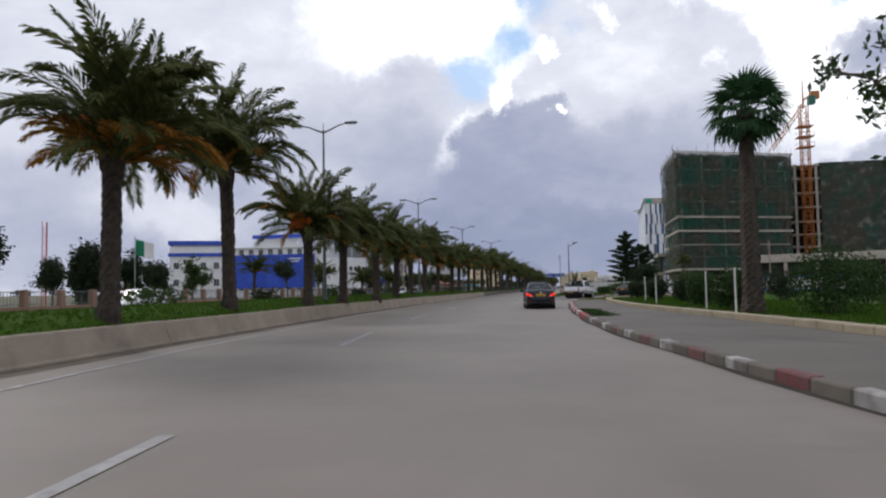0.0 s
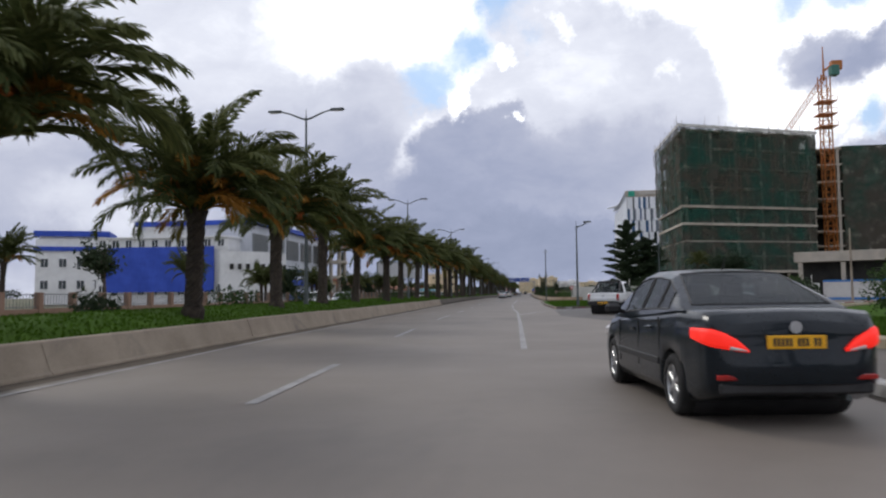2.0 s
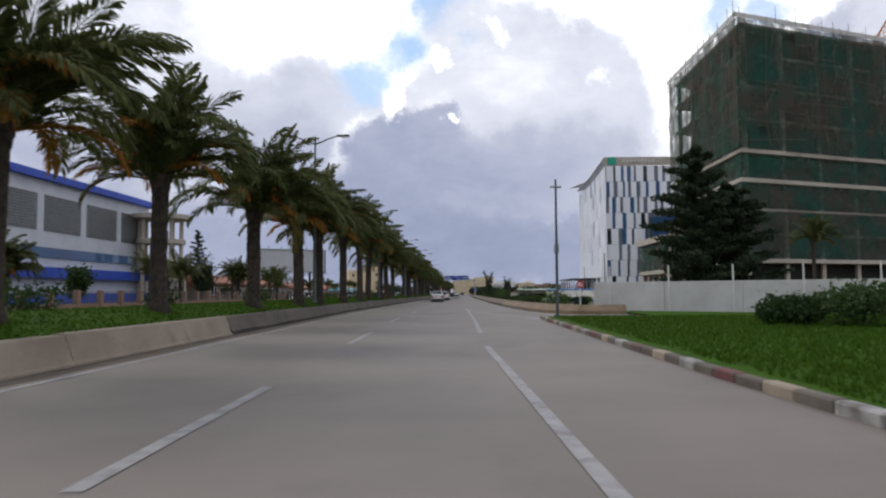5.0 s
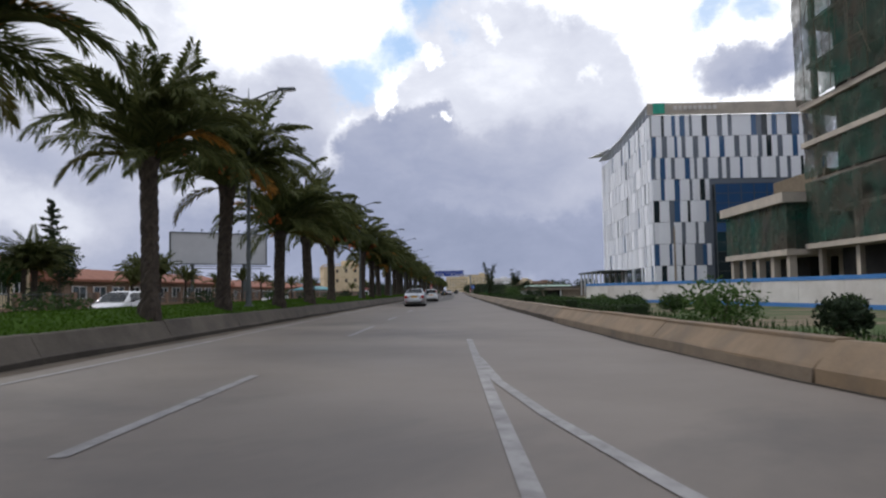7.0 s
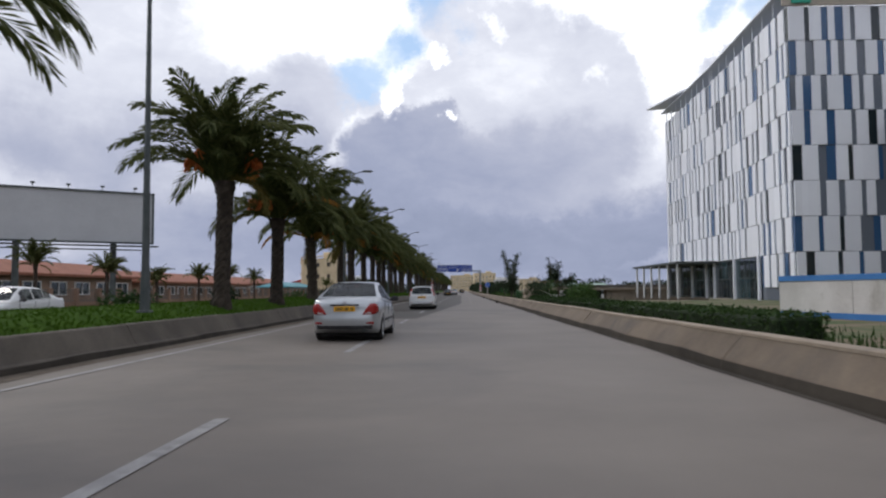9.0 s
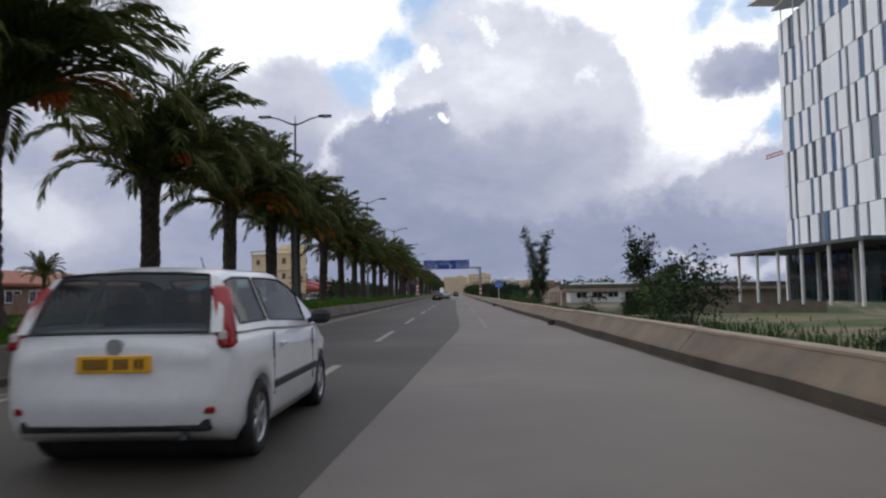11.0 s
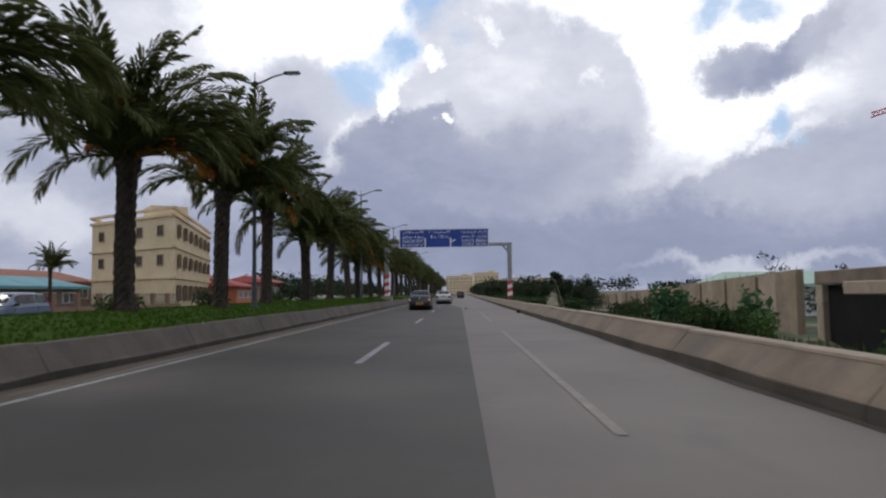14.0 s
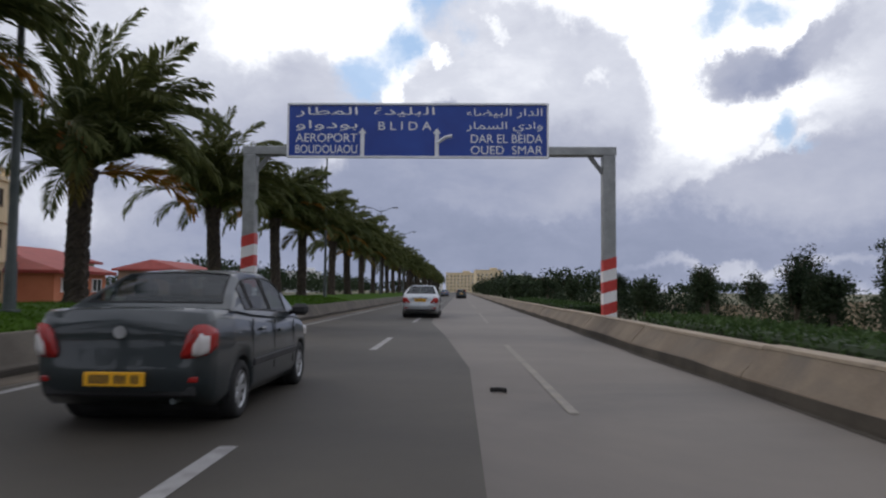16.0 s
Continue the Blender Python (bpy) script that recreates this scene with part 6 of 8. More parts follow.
def stop_sign(x, y):
    root = thing("stop_sign", "red octagonal stop sign on a white post", "road sign", pose(x, y, 0, 0, 0, 4))
    bm = bm_new()
    tube(bm, (0, 0, -0.05), (0, 0, 1.9), 0.03, n=8)
    tube(bm, (0, 0, -0.05), (0, 0, 0.7), 0.05, n=8)
    part("post", bm, M_WHITE, root)
    bm = bm_new()
    vs = []
    for yy in (-0.04, -0.06):
        vs.append([bm.verts.new((0.29 * math.cos(radians(22.5 + 45 * k)), yy, 1.78 + 0.29 * math.sin(radians(22.5 + 45 * k)))) for k in range(8)])
    bm.faces.new(vs[0])
    bm.faces.new(vs[1][::-1])
    for k in range(8):
        bm.faces.new((vs[0][k], vs[1][k], vs[1][(k + 1) % 8], vs[0][(k + 1) % 8]))
    plate = part("plate", bm, M_RED, root)
    for dz, w in ((0.08, 0.28), (-0.07, 0.34)):
        bm = bm_new()
        box(bm, (0, -0.066, 1.78 + dz), (w, 0.006, 0.08))
        part("marking_bar", bm, M_SIGN_WHITE, plate)
    return root


stop_sign(8.2, 137.0)


def round_sign(x, y):
    root = thing("round_sign", "round blue information sign on a pale post", "road sign", pose(x, y, 0, 0, 0, 2))
    bm = bm_new()
    tube(bm, (0, 0, -0.05), (0, 0, 2.1), 0.035, n=8)
    part("post", bm, M_PLANT_POST, root)
    bm = bm_new()
    tube(bm, (0, -0.035, 1.95), (0, -0.06, 1.95), 0.38, n=36)
    plate = part("plate", bm, surf("bright_blue_sheet", (0.010, 0.09, 0.46), (0.016, 0.13, 0.56), 2.0, 0.4, 0.05, 30.0), root)
    bm = bm_new()
    for k in range(36):
        a, b = 2 * math.pi * k / 36, 2 * math.pi * (k + 1) / 36
        tube(bm, (0.37 * math.cos(a), -0.062, 1.95 + 0.37 * math.sin(a)), (0.37 * math.cos(b), -0.062, 1.95 + 0.37 * math.sin(b)), 0.005, n=4, caps=False)
    part("rim", bm, M_SIGN_WHITE, plate)
    for dz, w in ((0.18, 0.34), (0.07, 0.5), (-0.05, 0.55), (-0.15, 0.5), (-0.24, 0.3)):
        bm = bm_new()
        box(bm, (0, -0.064, 1.95 + dz), (w, 0.006, 0.034))
        part("marking_bar", bm, surf("pale_blue_marking", (0.30, 0.45, 0.75), (0.4, 0.55, 0.8), 3, 0.5, 0, 20) if dz > 0.1 else surf("faint_marking", (0.34, 0.46, 0.72), (0.44, 0.56, 0.78), 3, 0.5, 0, 20), plate)
    return root


round_sign(2.78, 270.9)


# underpass, retaining wall and trees behind the barrier
def underpass():
    """Flat road bridge: an open bay, a bay and a side whose shade is dark panels, and a solid wall."""
    root = thing("underpass", "low concrete road bridge with dark openings", "bridge")
    bm = bm_new()
    box(bm, (25.4, 289.5, 1.22), (30, 9, 0.4), 4, 0.03)
    part("deck", bm, M_CONCRETE, root)
    bm = bm_new()
    box(bm, (25.6, 285.2, 1.66), (29.4, 0.35, 0.46), 4, 0.03)
    part("parapet", bm, M_CONC_DARK, root, "dark stained parapet")
    for x, y, w, d, mt in ((10.78, 284.75, 0.5, 0.6, M_CONCRETE), (18.9, 286.2, 0.5, 2.0, M_CONCRETE), (32.0, 287.0, 17.6, 1.5, M_CONCRETE)):
        bm = bm_new()
        box(bm, (x, y, -0.85), (w, d, 3.75), 4, 0.03)
        part("pier", bm, mt, root)
    # shade inside this bay, put in as a dark panel
    bm = bm_new()
    box(bm, (21.2, 290.5, -0.85), (4.4, 0.3, 3.75), 4)
    part("bay_back", bm, M_DARK, root, "dark panel for the shade in a bay")
    a, b = Vector((10.6, 284.6, 0)), Vector((12.85, 299.6, 0))
    c, rz = (a + b) / 2, math.degrees(math.atan2(b.y - a.y, b.x - a.x))
    # added black panel: the opening's shade as colour, below the capping
    bm = bm_new()
    box(bm, (c.x + 0.22, c.y, -0.75), ((b - a).length - 0.5, 0.3, 4.1), rz)
    part("side_infill", bm, surf("black_side_shade", (0.006, 0.006, 0.006), (0.014, 0.014, 0.014), 1.0, 0.9, 0.2, 20.0, spec=0.1), root, "black panel for the shade under the bridge side")
    bm = bm_new()
    box(bm, (c.x + 0.2, c.y, 1.62), ((b - a).length, 0.9, 0.5), rz, 0.03)
    part("side_capping", bm, M_CONC_WARM, root, "broken brown concrete capping")
    bm = bm_new()
    box(bm, (13.0, 299.4, -0.75), (0.7, 0.7, 4.2), rz, 0.03)
    part("pier", bm, M_CONCRETE, root)
    return root


underpass()


def sloped_wall():
    """Panels with upright ribs whose top falls away from the bridge, with stub posts and a wire on it."""
    root = thing("retaining_wall", "tall concrete panel retaining wall with stub posts on top", "wall", kind="structure")
    ly = [302.9, 320, 329, 346, 359, 392]
    wx, wz = line_at(ly, [13.45, 14.2, 14.6, 15.0, 15.3, 15.8]), line_at(ly, [2.05, 1.6, 1.37, 0.92, 0.55, 0.1])
    y = ly[0]
    k = 0
    while y < 390:
        y1 = y + 2.4
        bm = bm_new()
        vs = []
        for yy in (y + 0.012, y1 - 0.012):
            for dx in (0.0, 0.3):
                for z in (-2.8, wz(yy)):
                    vs.append(bm.verts.new((wx(yy) + dx, yy, z)))
        for f in ((0, 1, 5, 4), (2, 6, 7, 3), (1, 3, 7, 5), (0, 2, 3, 1), (4, 5, 7, 6)):
            bm.faces.new([vs[i] for i in f])
        part("wall_panel", bm, (M_CONC_TAN, M_CONCRETE, M_CONC_TAN, M_CONC_TAN)[k % 4], root)
        if k % 2 == 0:
            bm = bm_new()
            box(bm, (wx(y) - 0.06, y, (wz(y) - 2.8) / 2 - 0.06), (0.16, 0.34, wz(y) + 2.7), 0, 0.02)
            part("rib", bm, M_CONC_TAN, root)
        for dy in (0.4, 1.6):
            bm = bm_new()
            tube(bm, (wx(y + dy) + 0.15, y + dy, wz(y + dy) - 0.1), (wx(y + dy) + 0.15 + pr.uniform(-0.03, 0.03), y + dy, wz(y + dy) + pr.uniform(0.10, 0.22)), 0.016, n=4)
            part("stub_post", bm, M_STEEL_DARK, root)
        y, k = y1, k + 1
    return root


M_CONC_TAN = surf("tan_concrete", (0.20, 0.155, 0.105), (0.30, 0.24, 0.17), 0.7, 0.85, 0.4, 20.0, stains=((0.11, 0.10, 0.085), 0.5, 0.5, 0.75))
sloped_wall()
bm = bm_new()
bmesh.ops.create_icosphere(bm, subdivisions=3, radius=1.0)
for vtx in bm.verts:
    vtx.co = Vector((vtx.co.x * 2.0, vtx.co.y * 4.5, vtx.co.z * 0.75)) * (1 + 0.16 * noise.noise(vtx.co * 2.5))
solid("earth_mound", bm, M_EARTH, "bare ochre earth mound at the foot of the wall", "earth mound", pose(11.6, 310, -0.75), smooth=True)


def young_tree(x, y, cx, cy, cz, r, seed):
    rnd = random.Random(seed)
    root = thing("young_tree", "thin leaning young tree with a small round crown", "tree", pose(x, y, 0), "leaning young trees")
    bm = bm_new()
    d = Vector((cx - x, cy - y, cz))
    pts = [Vector((0, 0, -0.1)), d * 0.35 + Vector((0, 0, 0.08)), d * 0.7 + Vector((0, 0, 0.05)), d]
    path_tube(bm, pts, [0.035, 0.028, 0.022, 0.012], 6)
    for i in range(7):
        e = Vector((rnd.gauss(0, 1), rnd.gauss(0, 1), rnd.uniform(-0.2, 1))).normalized() * r * 0.8
        tube(bm, d * 0.9, d * 0.95 + e, 0.012, 0.005, 4)
    part("trunk", bm, M_BARK, root)
    bag = Bag()
    for i in range(9):
        e = Vector((rnd.gauss(0, 1), rnd.gauss(0, 1), rnd.gauss(0, 0.8))).normalized() * r * 0.62
        leaf_cloud(bag, tuple(d + e), (r * 0.42, r * 0.42, r * 0.36), 150, 0.055, rnd, 0.1)
    part("crown", bag, M_LEAF_DARK, root)
    return root


young_tree(3.15, 301.8, 2.95, 303.7, 1.78, 0.40, 5)
young_tree(4.1, 247.6, 3.85, 249.2, 1.80, 0.40, 6)
bm = bm_new()
path_tube(bm, [(0, 0, -0.2), (0.05, 0, 0.8), (-0.02, 0.05, 1.7)], [0.06, 0.05, 0.035], 6)
solid("bare_trunk", bm, M_BARK, "bare dead trunk below the retaining wall", "tree trunk", pose(8.8, 303.5, ground_z(8.8, 303.5)))
fan_tree(6.2, 268.7, 0.0, 6.7, 4.3, 41, "slender many-stemmed tree with small dark leaves and bare twigs", M_LEAF_DARK)
limb_tree(10.2, 247, -1.5, 6.2, 0.8, 44, "dark leafy tree behind the barrier", M_LEAF_DARK, 3600, 0.10, 0.12, low=0.22, clump=0.55)
limb_tree(20.5, 318, -2.2, 5.6, 0.9, 47, "small tree with a round dark crown", M_LEAF_DARK, 1900, 0.11, 0.07, low=0.6, upright=0.2, clump=0.45)
for i, (x, y, w, h, mt) in enumerate([(6.9, 299.6, 1.5, 1.55, M_LEAF_BROAD), (7.6, 305.0, 2.4, 1.25, M_LEAF), (9.6, 307.5, 2.6, 1.3, M_LEAF_DARK), (9.6, 298.0, 1.5, 1.7, M_LEAF_BROAD), (5.4, 290.5, 2.0, 0.9, M_LEAF), (7.4, 293.5, 1.8, 0.9, M_LEAF_LIGHT),
                                      (8.4, 313.5, 2.2, 1.0, M_LEAF_DARK), (6.2, 319, 1.8, 0.8, M_LEAF), (12.6, 281, 2.4, 1.6, M_LEAF_DARK), (17.6, 283, 1.8, 1.4, M_LEAF), (15.3, 264.7, 4.2, 3.4, M_LEAF_DARK), (14.2, 266.2, 3.0, 2.6, M_LEAF_DARK), (5.2, 281, 1.6, 0.8, M_LEAF_LIGHT)]):
    shrub(x, y, ground_z(x, y), w, h + max(0.0, -0.4 - ground_z(x, y)) * 0.6, 400 + i, mt, "broad-leaved fresh green shrub on the bank" if mt is M_LEAF_BROAD else "rough bank shrub below the barrier", 420 if mt is M_LEAF_BROAD else 1500 if w < 2.9 else 5000, 0.16 if mt is M_LEAF_BROAD else 0.085)
for i, (x, y, h) in enumerate([(5.4, 343, 1.9), (7.0, 341, 2.3), (8.6, 338, 2.9), (10.2, 336, 3.0), (9.0, 333, 2.5), (7.6, 334, 1.9), (8.2, 329.5, 1.6), (11.8, 344, 2.6), (10.6, 352, 2.6), (13.0, 352, 2.4), (6.0, 350, 2.2), (7.2, 358, 2.5),
                               (6.4, 367, 2.4), (6.0, 377, 2.8), (7.5, 386, 3.0)]):
    g0 = ground_z(x, y)
    limb_tree(x, y, g0 + 0.1, 0.84 * h - g0, 1.25, 500 + i, "scrubby dark thorn tree with tangled branches", M_LEAF_DARK, 5200, 0.055, 0.09, low=0.2, upright=0.35, clump=0.33, name="thorn_tree")
    if i % 2 == 0:
        shrub(x + 0.8, y + 1.5, g0, 3.4, 1.5 - g0, 560 + i, M_LEAF_DARK, "dense dark thicket behind the barrier", 3000, 0.07, "thicket", "thickets")
for i, (x0, y0, x1, y1) in enumerate([(3.7, 320, 3.7, 334), (3.7, 346, 3.6, 372)]):
    hedge(x0, y0, x1, y1, 1.6, 0.68, 80 + i, "low dark bank of ground cover behind the barrier")
for i in range(26):
    y = 395 + i * 9
    x = 5 + (i * 53 % 11)
    shrub(x, y, 0, 5, 3.2 + (i % 3) * 0.7, 600 + i, M_LEAF_DARK, "dense dark roadside trees in the distance", 900, 0.3, "tree_clump", "far roadside trees")


# ---------- left side: other carriageway, fence, buildings ----------
bm = bm_new()
strip(bm, sample(-30, 640, 5.0), lambda y: MED_L(y) - 9.5, lambda y: MED_L(y) - 0.1, 0.012)
solid("far_carriageway", bm, M_ASPHALT, "grey asphalt carriageway beyond the median", "road", kind="structure")
bm = bm_new()
strip(bm, sample(-30, 640, 5.0), lambda y: MED_L(y) - 13.0, lambda y: MED_L(y) - 9.5, 0.10)
solid("far_pavement", bm, M_PINK, "reddish paved footway beyond the far carriageway", "pavement", kind="structure")
FENCE = lambda y: MED_L(y) - 13.2


def fence(y0, y1):
    root = thing("fence", "railing of brown pillars and dark bars on a low wall", "fence")
    bm = bm_new()
    box(bm, (0, 0, 0.75), (0.36, 0.36, 1.5), bevel=0.02)
    pillar = mesh_of("pillar", bm, M_PINK)
    bm = bm_new()
    box(bm, (0, 0, 0.3), (0.2, 2.64, 0.6))
    low = mesh_of("low_wall", bm, M_PINK)
    bm = bm_new()
    for k in range(11):
        tube(bm, (0, -1.25 + 0.25 * k, 0.6), (0, -1.25 + 0.25 * k, 1.45), 0.018, n=4)
    tube(bm, (0, -1.32, 0.72), (0, 1.32, 0.72), 0.02, n=4)
    tube(bm, (0, -1.32, 1.38), (0, 1.32, 1.38), 0.02, n=4)
    bars = mesh_of("railing", bm, M_STEEL_DARK)
    y = y0
    while y < y1:
        x = FENCE(y)
        rz = math.degrees(math.atan2(-(FENCE(y + 3) - x), 3))
        shared("pillar", pillar, root, pose(x, y, 0.05, 0, 0, rz))
        xm = (x + FENCE(y + 3)) / 2
        shared("low_wall", low, root, pose(xm, y + 1.5, 0.05, 0, 0, rz))
        tagged(shared("railing", bars, root, pose(xm, y + 1.5, 0.05, 0, 0, rz)), kind="stuff")
        y += 3.0
    return root


fence(30, 165)
fence(165, 335)


def window_grid(root, origin, right, z0, cols, rows_, dx, dz, w, h, mat=None, frame_mat=None):
    """Recessed-looking windows, each with its frame, on a wall that starts at origin and runs along right."""
    o, d = Vector(origin), Vector(right).normalized()
    rz = math.degrees(math.atan2(d.y, d.x))
    bm = bm_new()
    for px_, pz, sx, sz in ((0, h / 2, w + 0.16, 0.08), (0, -h / 2, w + 0.24, 0.10), (-w / 2, 0, 0.08, h), (w / 2, 0, 0.08, h), (0, 0, 0.05, h)):
        box(bm, (px_, -0.05, pz), (sx, 0.16, sz))
    fr = mesh_of("window_frame", bm, frame_mat or M_WHITE)
    bm = bm_new()
    box(bm, (0, -0.012, 0), (w, 0.05, h))
    pn = mesh_of("pane", bm, mat or M_GLASS_D)
    for r in range(rows_):
        for c in range(cols):
            p = o + d * (dx * (c + 0.5))
            m = pose(p.x, p.y, z0 + dz * r, 0, 0, rz)
            wdw = shared("window", fr, root, m)
            shared("pane", pn, wdw)
    return root


def blue_white_building():
    """White institution building with a blue banner in front of it, and the long blue-roofed hall behind."""
    root = thing("white_building", "white building with cornices, small windows and a blue banner", "building", pose(-60.5, 131.0, 0, 0, 0, 3))
    bm = bm_new()
    box(bm, (9, 6, 4.9), (20, 12, 9.8))
    part("wall", bm, M_WHITE, root)
    bm = bm_new()
    for z, o in ((9.9, 0.3), (8.2, 0.12), (5.0, 0.1)):
        box(bm, (9, 6, z), (20 + 2 * o, 12 + 2 * o, 0.25))
    box(bm, (9, 0.2, 10.5), (9, 0.5, 1.1))
    box(bm, (9, 0.2, 11.2), (5, 0.5, 0.5))
    part("cornice", bm, M_WHITE, root)
    window_grid(root, (-1, -0.02, 0), (1, 0, 0), 9.05, 10, 1, 2.0, 3, 1.0, 1.1)
    window_grid(root, (-1, -0.02, 0), (1, 0, 0), 2.2, 10, 1, 2.0, 3, 1.0, 1.5)
    bm = bm_new()
    nu = 30
    gr = [[bm.verts.new((0.8 + 16.4 * u / nu, -0.55 + 0.08 * math.sin(u * 0.8 + v), 1.9 + 6.6 * v / 6)) for u in range(nu + 1)] for v in range(7)]
    for a, b in zip(gr, gr[1:]):
        for u in range(nu):
            bm.faces.new((a[u], a[u + 1], b[u + 1], b[u]))
    ban = part("banner", bm, M_BLUE, root, "large blue cloth banner")
    for i in range(2):
        bm = bm_new()
        box(bm, (13.2, -0.66, 7.6 - 0.5 * i), (2.6 - i, 0.02, 0.22))
        part("marking_bar", bm, M_SIGN_WHITE, ban)
    # bowed wing towards the road
    bm = bm_new()
    n = 18
    lo, hi = [], []
    for k in range(n + 1):
        a = radians(-95 + 100 * k / n)
        x, y = 19.2 + 6.5 * math.cos(a), 6 + 8.0 * math.sin(a)
        lo.append(bm.verts.new((x, y, 0)))
        hi.append(bm.verts.new((x, y, 7.6)))
    for k in range(n):
        bm.faces.new((lo[k], lo[k + 1], hi[k + 1], hi[k]))
    bm.faces.new(hi[::-1])
    bmesh.ops.recalc_face_normals(bm, faces=bm.faces)
    part("bowed_wall", bm, M_WHITE, root)
    bm = bm_new()
    for k in range(9):
        a = radians(-80 + 9.5 * k)
        box(bm, (19.2 + 6.53 * math.cos(a), 6 + 8.03 * math.sin(a), 5.4), (0.5, 0.5, 0.8), math.degrees(a))
    part("window_row", bm, M_DARK, root)
    return root


blue_white_building()


def blue_hall():
    root = thing("blue_roofed_hall", "long pale hall with a blue fascia and grey louvres", "building", pose(-40.0, 138.0, 0, 0, 0, 90))
    # local x runs along the road, local -y faces it
    bm = bm_new()
    box(bm, (18, 9, 6.1), (38, 18, 12.2))
    part("wall", bm, surf("pale_grey_cladding", (0.50, 0.52, 0.56), (0.62, 0.64, 0.68), 0.5, 0.6, 0.1, 10), root)
    bm = bm_new()
    box(bm, (18, 9, 12.5), (39.4, 19.4, 0.7))
    part("fascia", bm, M_BLUE, root, "bright blue roof fascia")
    for i in range(5):
        bm = bm_new()
        for k in range(13):
            v = box(bm, (2.6 + 7.6 * i, -0.12, 7.6 + 0.26 * k), (6.2, 0.22, 0.06))
        box(bm, (2.6 + 7.6 * i, -0.02, 9.1), (6.4, 0.08, 3.5))
        part("louvre", bm, M_STEEL, root, "grey slatted louvre")
    bm = bm_new()
    box(bm, (18, -0.05, 5.3), (38, 0.14, 1.0))
    part("window_band", bm, M_GLASS_B, root)
    for z in (3.4, 0.9):
        bm = bm_new()
        box(bm, (18, -0.4, z), (38, 0.9, 1.0))
        part("blue_band", bm, M_BLUE, root)
    return root


blue_hall()


def blue_house():
    root = thing("blue_white_block", "distant white block with blue roof bands", "building", pose(-86, 152, 0, 0, 0, 25))
    bm = bm_new()
    box(bm, (5, 5, 6), (12, 10, 12))
    part("wall", bm, M_WHITE, root)
    for z in (13.0, 10.2):
        bm = bm_new()
        box(bm, (5, 5, z), (12.6, 10.6, 1.0 if z > 12 else 0.8))
        part("blue_band", bm, M_BLUE, root)
    bm = bm_new()
    box(bm, (5, 5, 12.2), (11, 9, 0.8))
    part("attic", bm, M_WHITE, root)
    window_grid(root, (-1, -0.02, 0), (1, 0, 0), 7.6, 4, 1, 3.0, 3, 1.3, 1.6)
    window_grid(root, (-1, -0.02, 0), (1, 0, 0), 3.6, 4, 1, 3.0, 3, 1.3, 1.6)
    return root


blue_house()


def flag_stand():
    root = thing("flag_pole", "green and white flag on a pole", "flag", pose(-23, 44, 0))
    bm = bm_new()
    tube(bm, (0, 0, 0), (0, 0, 5.2), 0.05, 0.03, 8)
    part("pole", bm, M_STEEL, root)
    for i, mt in enumerate((surf("green_cloth", (0.01, 0.16, 0.08), (0.015, 0.22, 0.11), 2, 0.8, 0.1, 20), M_WHITE)):
        bm = bm_new()
        gr = [[bm.verts.new((0.05 + i * 0.7 + 0.7 * u / 6, 0.08 * math.sin((u + 6 * i) * 0.8), 3.9 + 1.1 * v / 4 - 0.03 * (u + 6 * i))) for u in range(7)] for v in range(5)]
        for a, b in zip(gr, gr[1:]):
            for u in range(6):
                bm.faces.new((a[u], a[u + 1], b[u + 1], b[u]))
        part("flag_cloth", bm, mt, root)
    return root


flag_stand()


def pavilion():
    root = thing("round_pavilion", "round concrete pavilion on columns", "building", pose(-37.3, 172.5, 0))
    bm = bm_new()
    for z, r in ((4.4, 2.9), (7.4, 2.9), (10.4, 3.5)):
        tube(bm, (0, 0, z), (0, 0, z + 0.55), r, n=28)
    part("ring_slab", bm, M_CONC_RAW, root)
    for k in range(9):
        bm = bm_new()
        a = 2 * math.pi * k / 9
        tube(bm, (2.5 * math.cos(a), 2.5 * math.sin(a), 0), (2.5 * math.cos(a), 2.5 * math.sin(a), 10.5), 0.24, n=8)
        part("column", bm, M_CONC_RAW, root)
    return root


pavilion()


def billboard():
    root = thing("billboard", "large blank grey-white billboard on steel legs", "billboard", pose(-32.8, 221.3, 0, 0, 0, 34))
    bm = bm_new()
    box(bm, (0, 0, 7.52), (13.0, 0.25, 4.1), bevel=0.02)
    part("panel", bm, surf("blank_billboard_sheet", (0.44, 0.45, 0.46), (0.52, 0.53, 0.54), 0.4, 0.6, 0.05, 8), root, "blank pale sheet")
    bm = bm_new()
    for x in (-6.5, 6.5):
        box(bm, (x, -0.05, 7.52), (0.16, 0.4, 4.3))
    for z in (5.4, 9.62):
        box(bm, (0, -0.05, z), (13.1, 0.4, 0.14))
    part("frame", bm, M_STEEL_DARK, root)
    bm = bm_new()
    box(bm, (0, -0.7, 5.1), (13.6, 1.0, 0.08))
    box(bm, (0, -1.15, 4.75), (11, 0.08, 0.1))
    part("catwalk", bm, M_STEEL_DARK, root)
    for x in (-3.5, 3.5):
        bm = bm_new()
        tube(bm, (x, 0.3, 0), (x, 0.3, 7.2), 0.25, n=10)
        part("leg", bm, M_STEEL_DARK, root)
    for x in (-5, -2.5, 0, 2.5, 5):
        bm = bm_new()
        tube(bm, (x, -0.1, 9.66), (x, -0.5, 9.96), 0.03, n=5)
        box(bm, (x, -0.5, 9.98), (0.3, 0.2, 0.14))
        part("floodlight", bm, M_STEEL_DARK, root)
    return root


billboard()


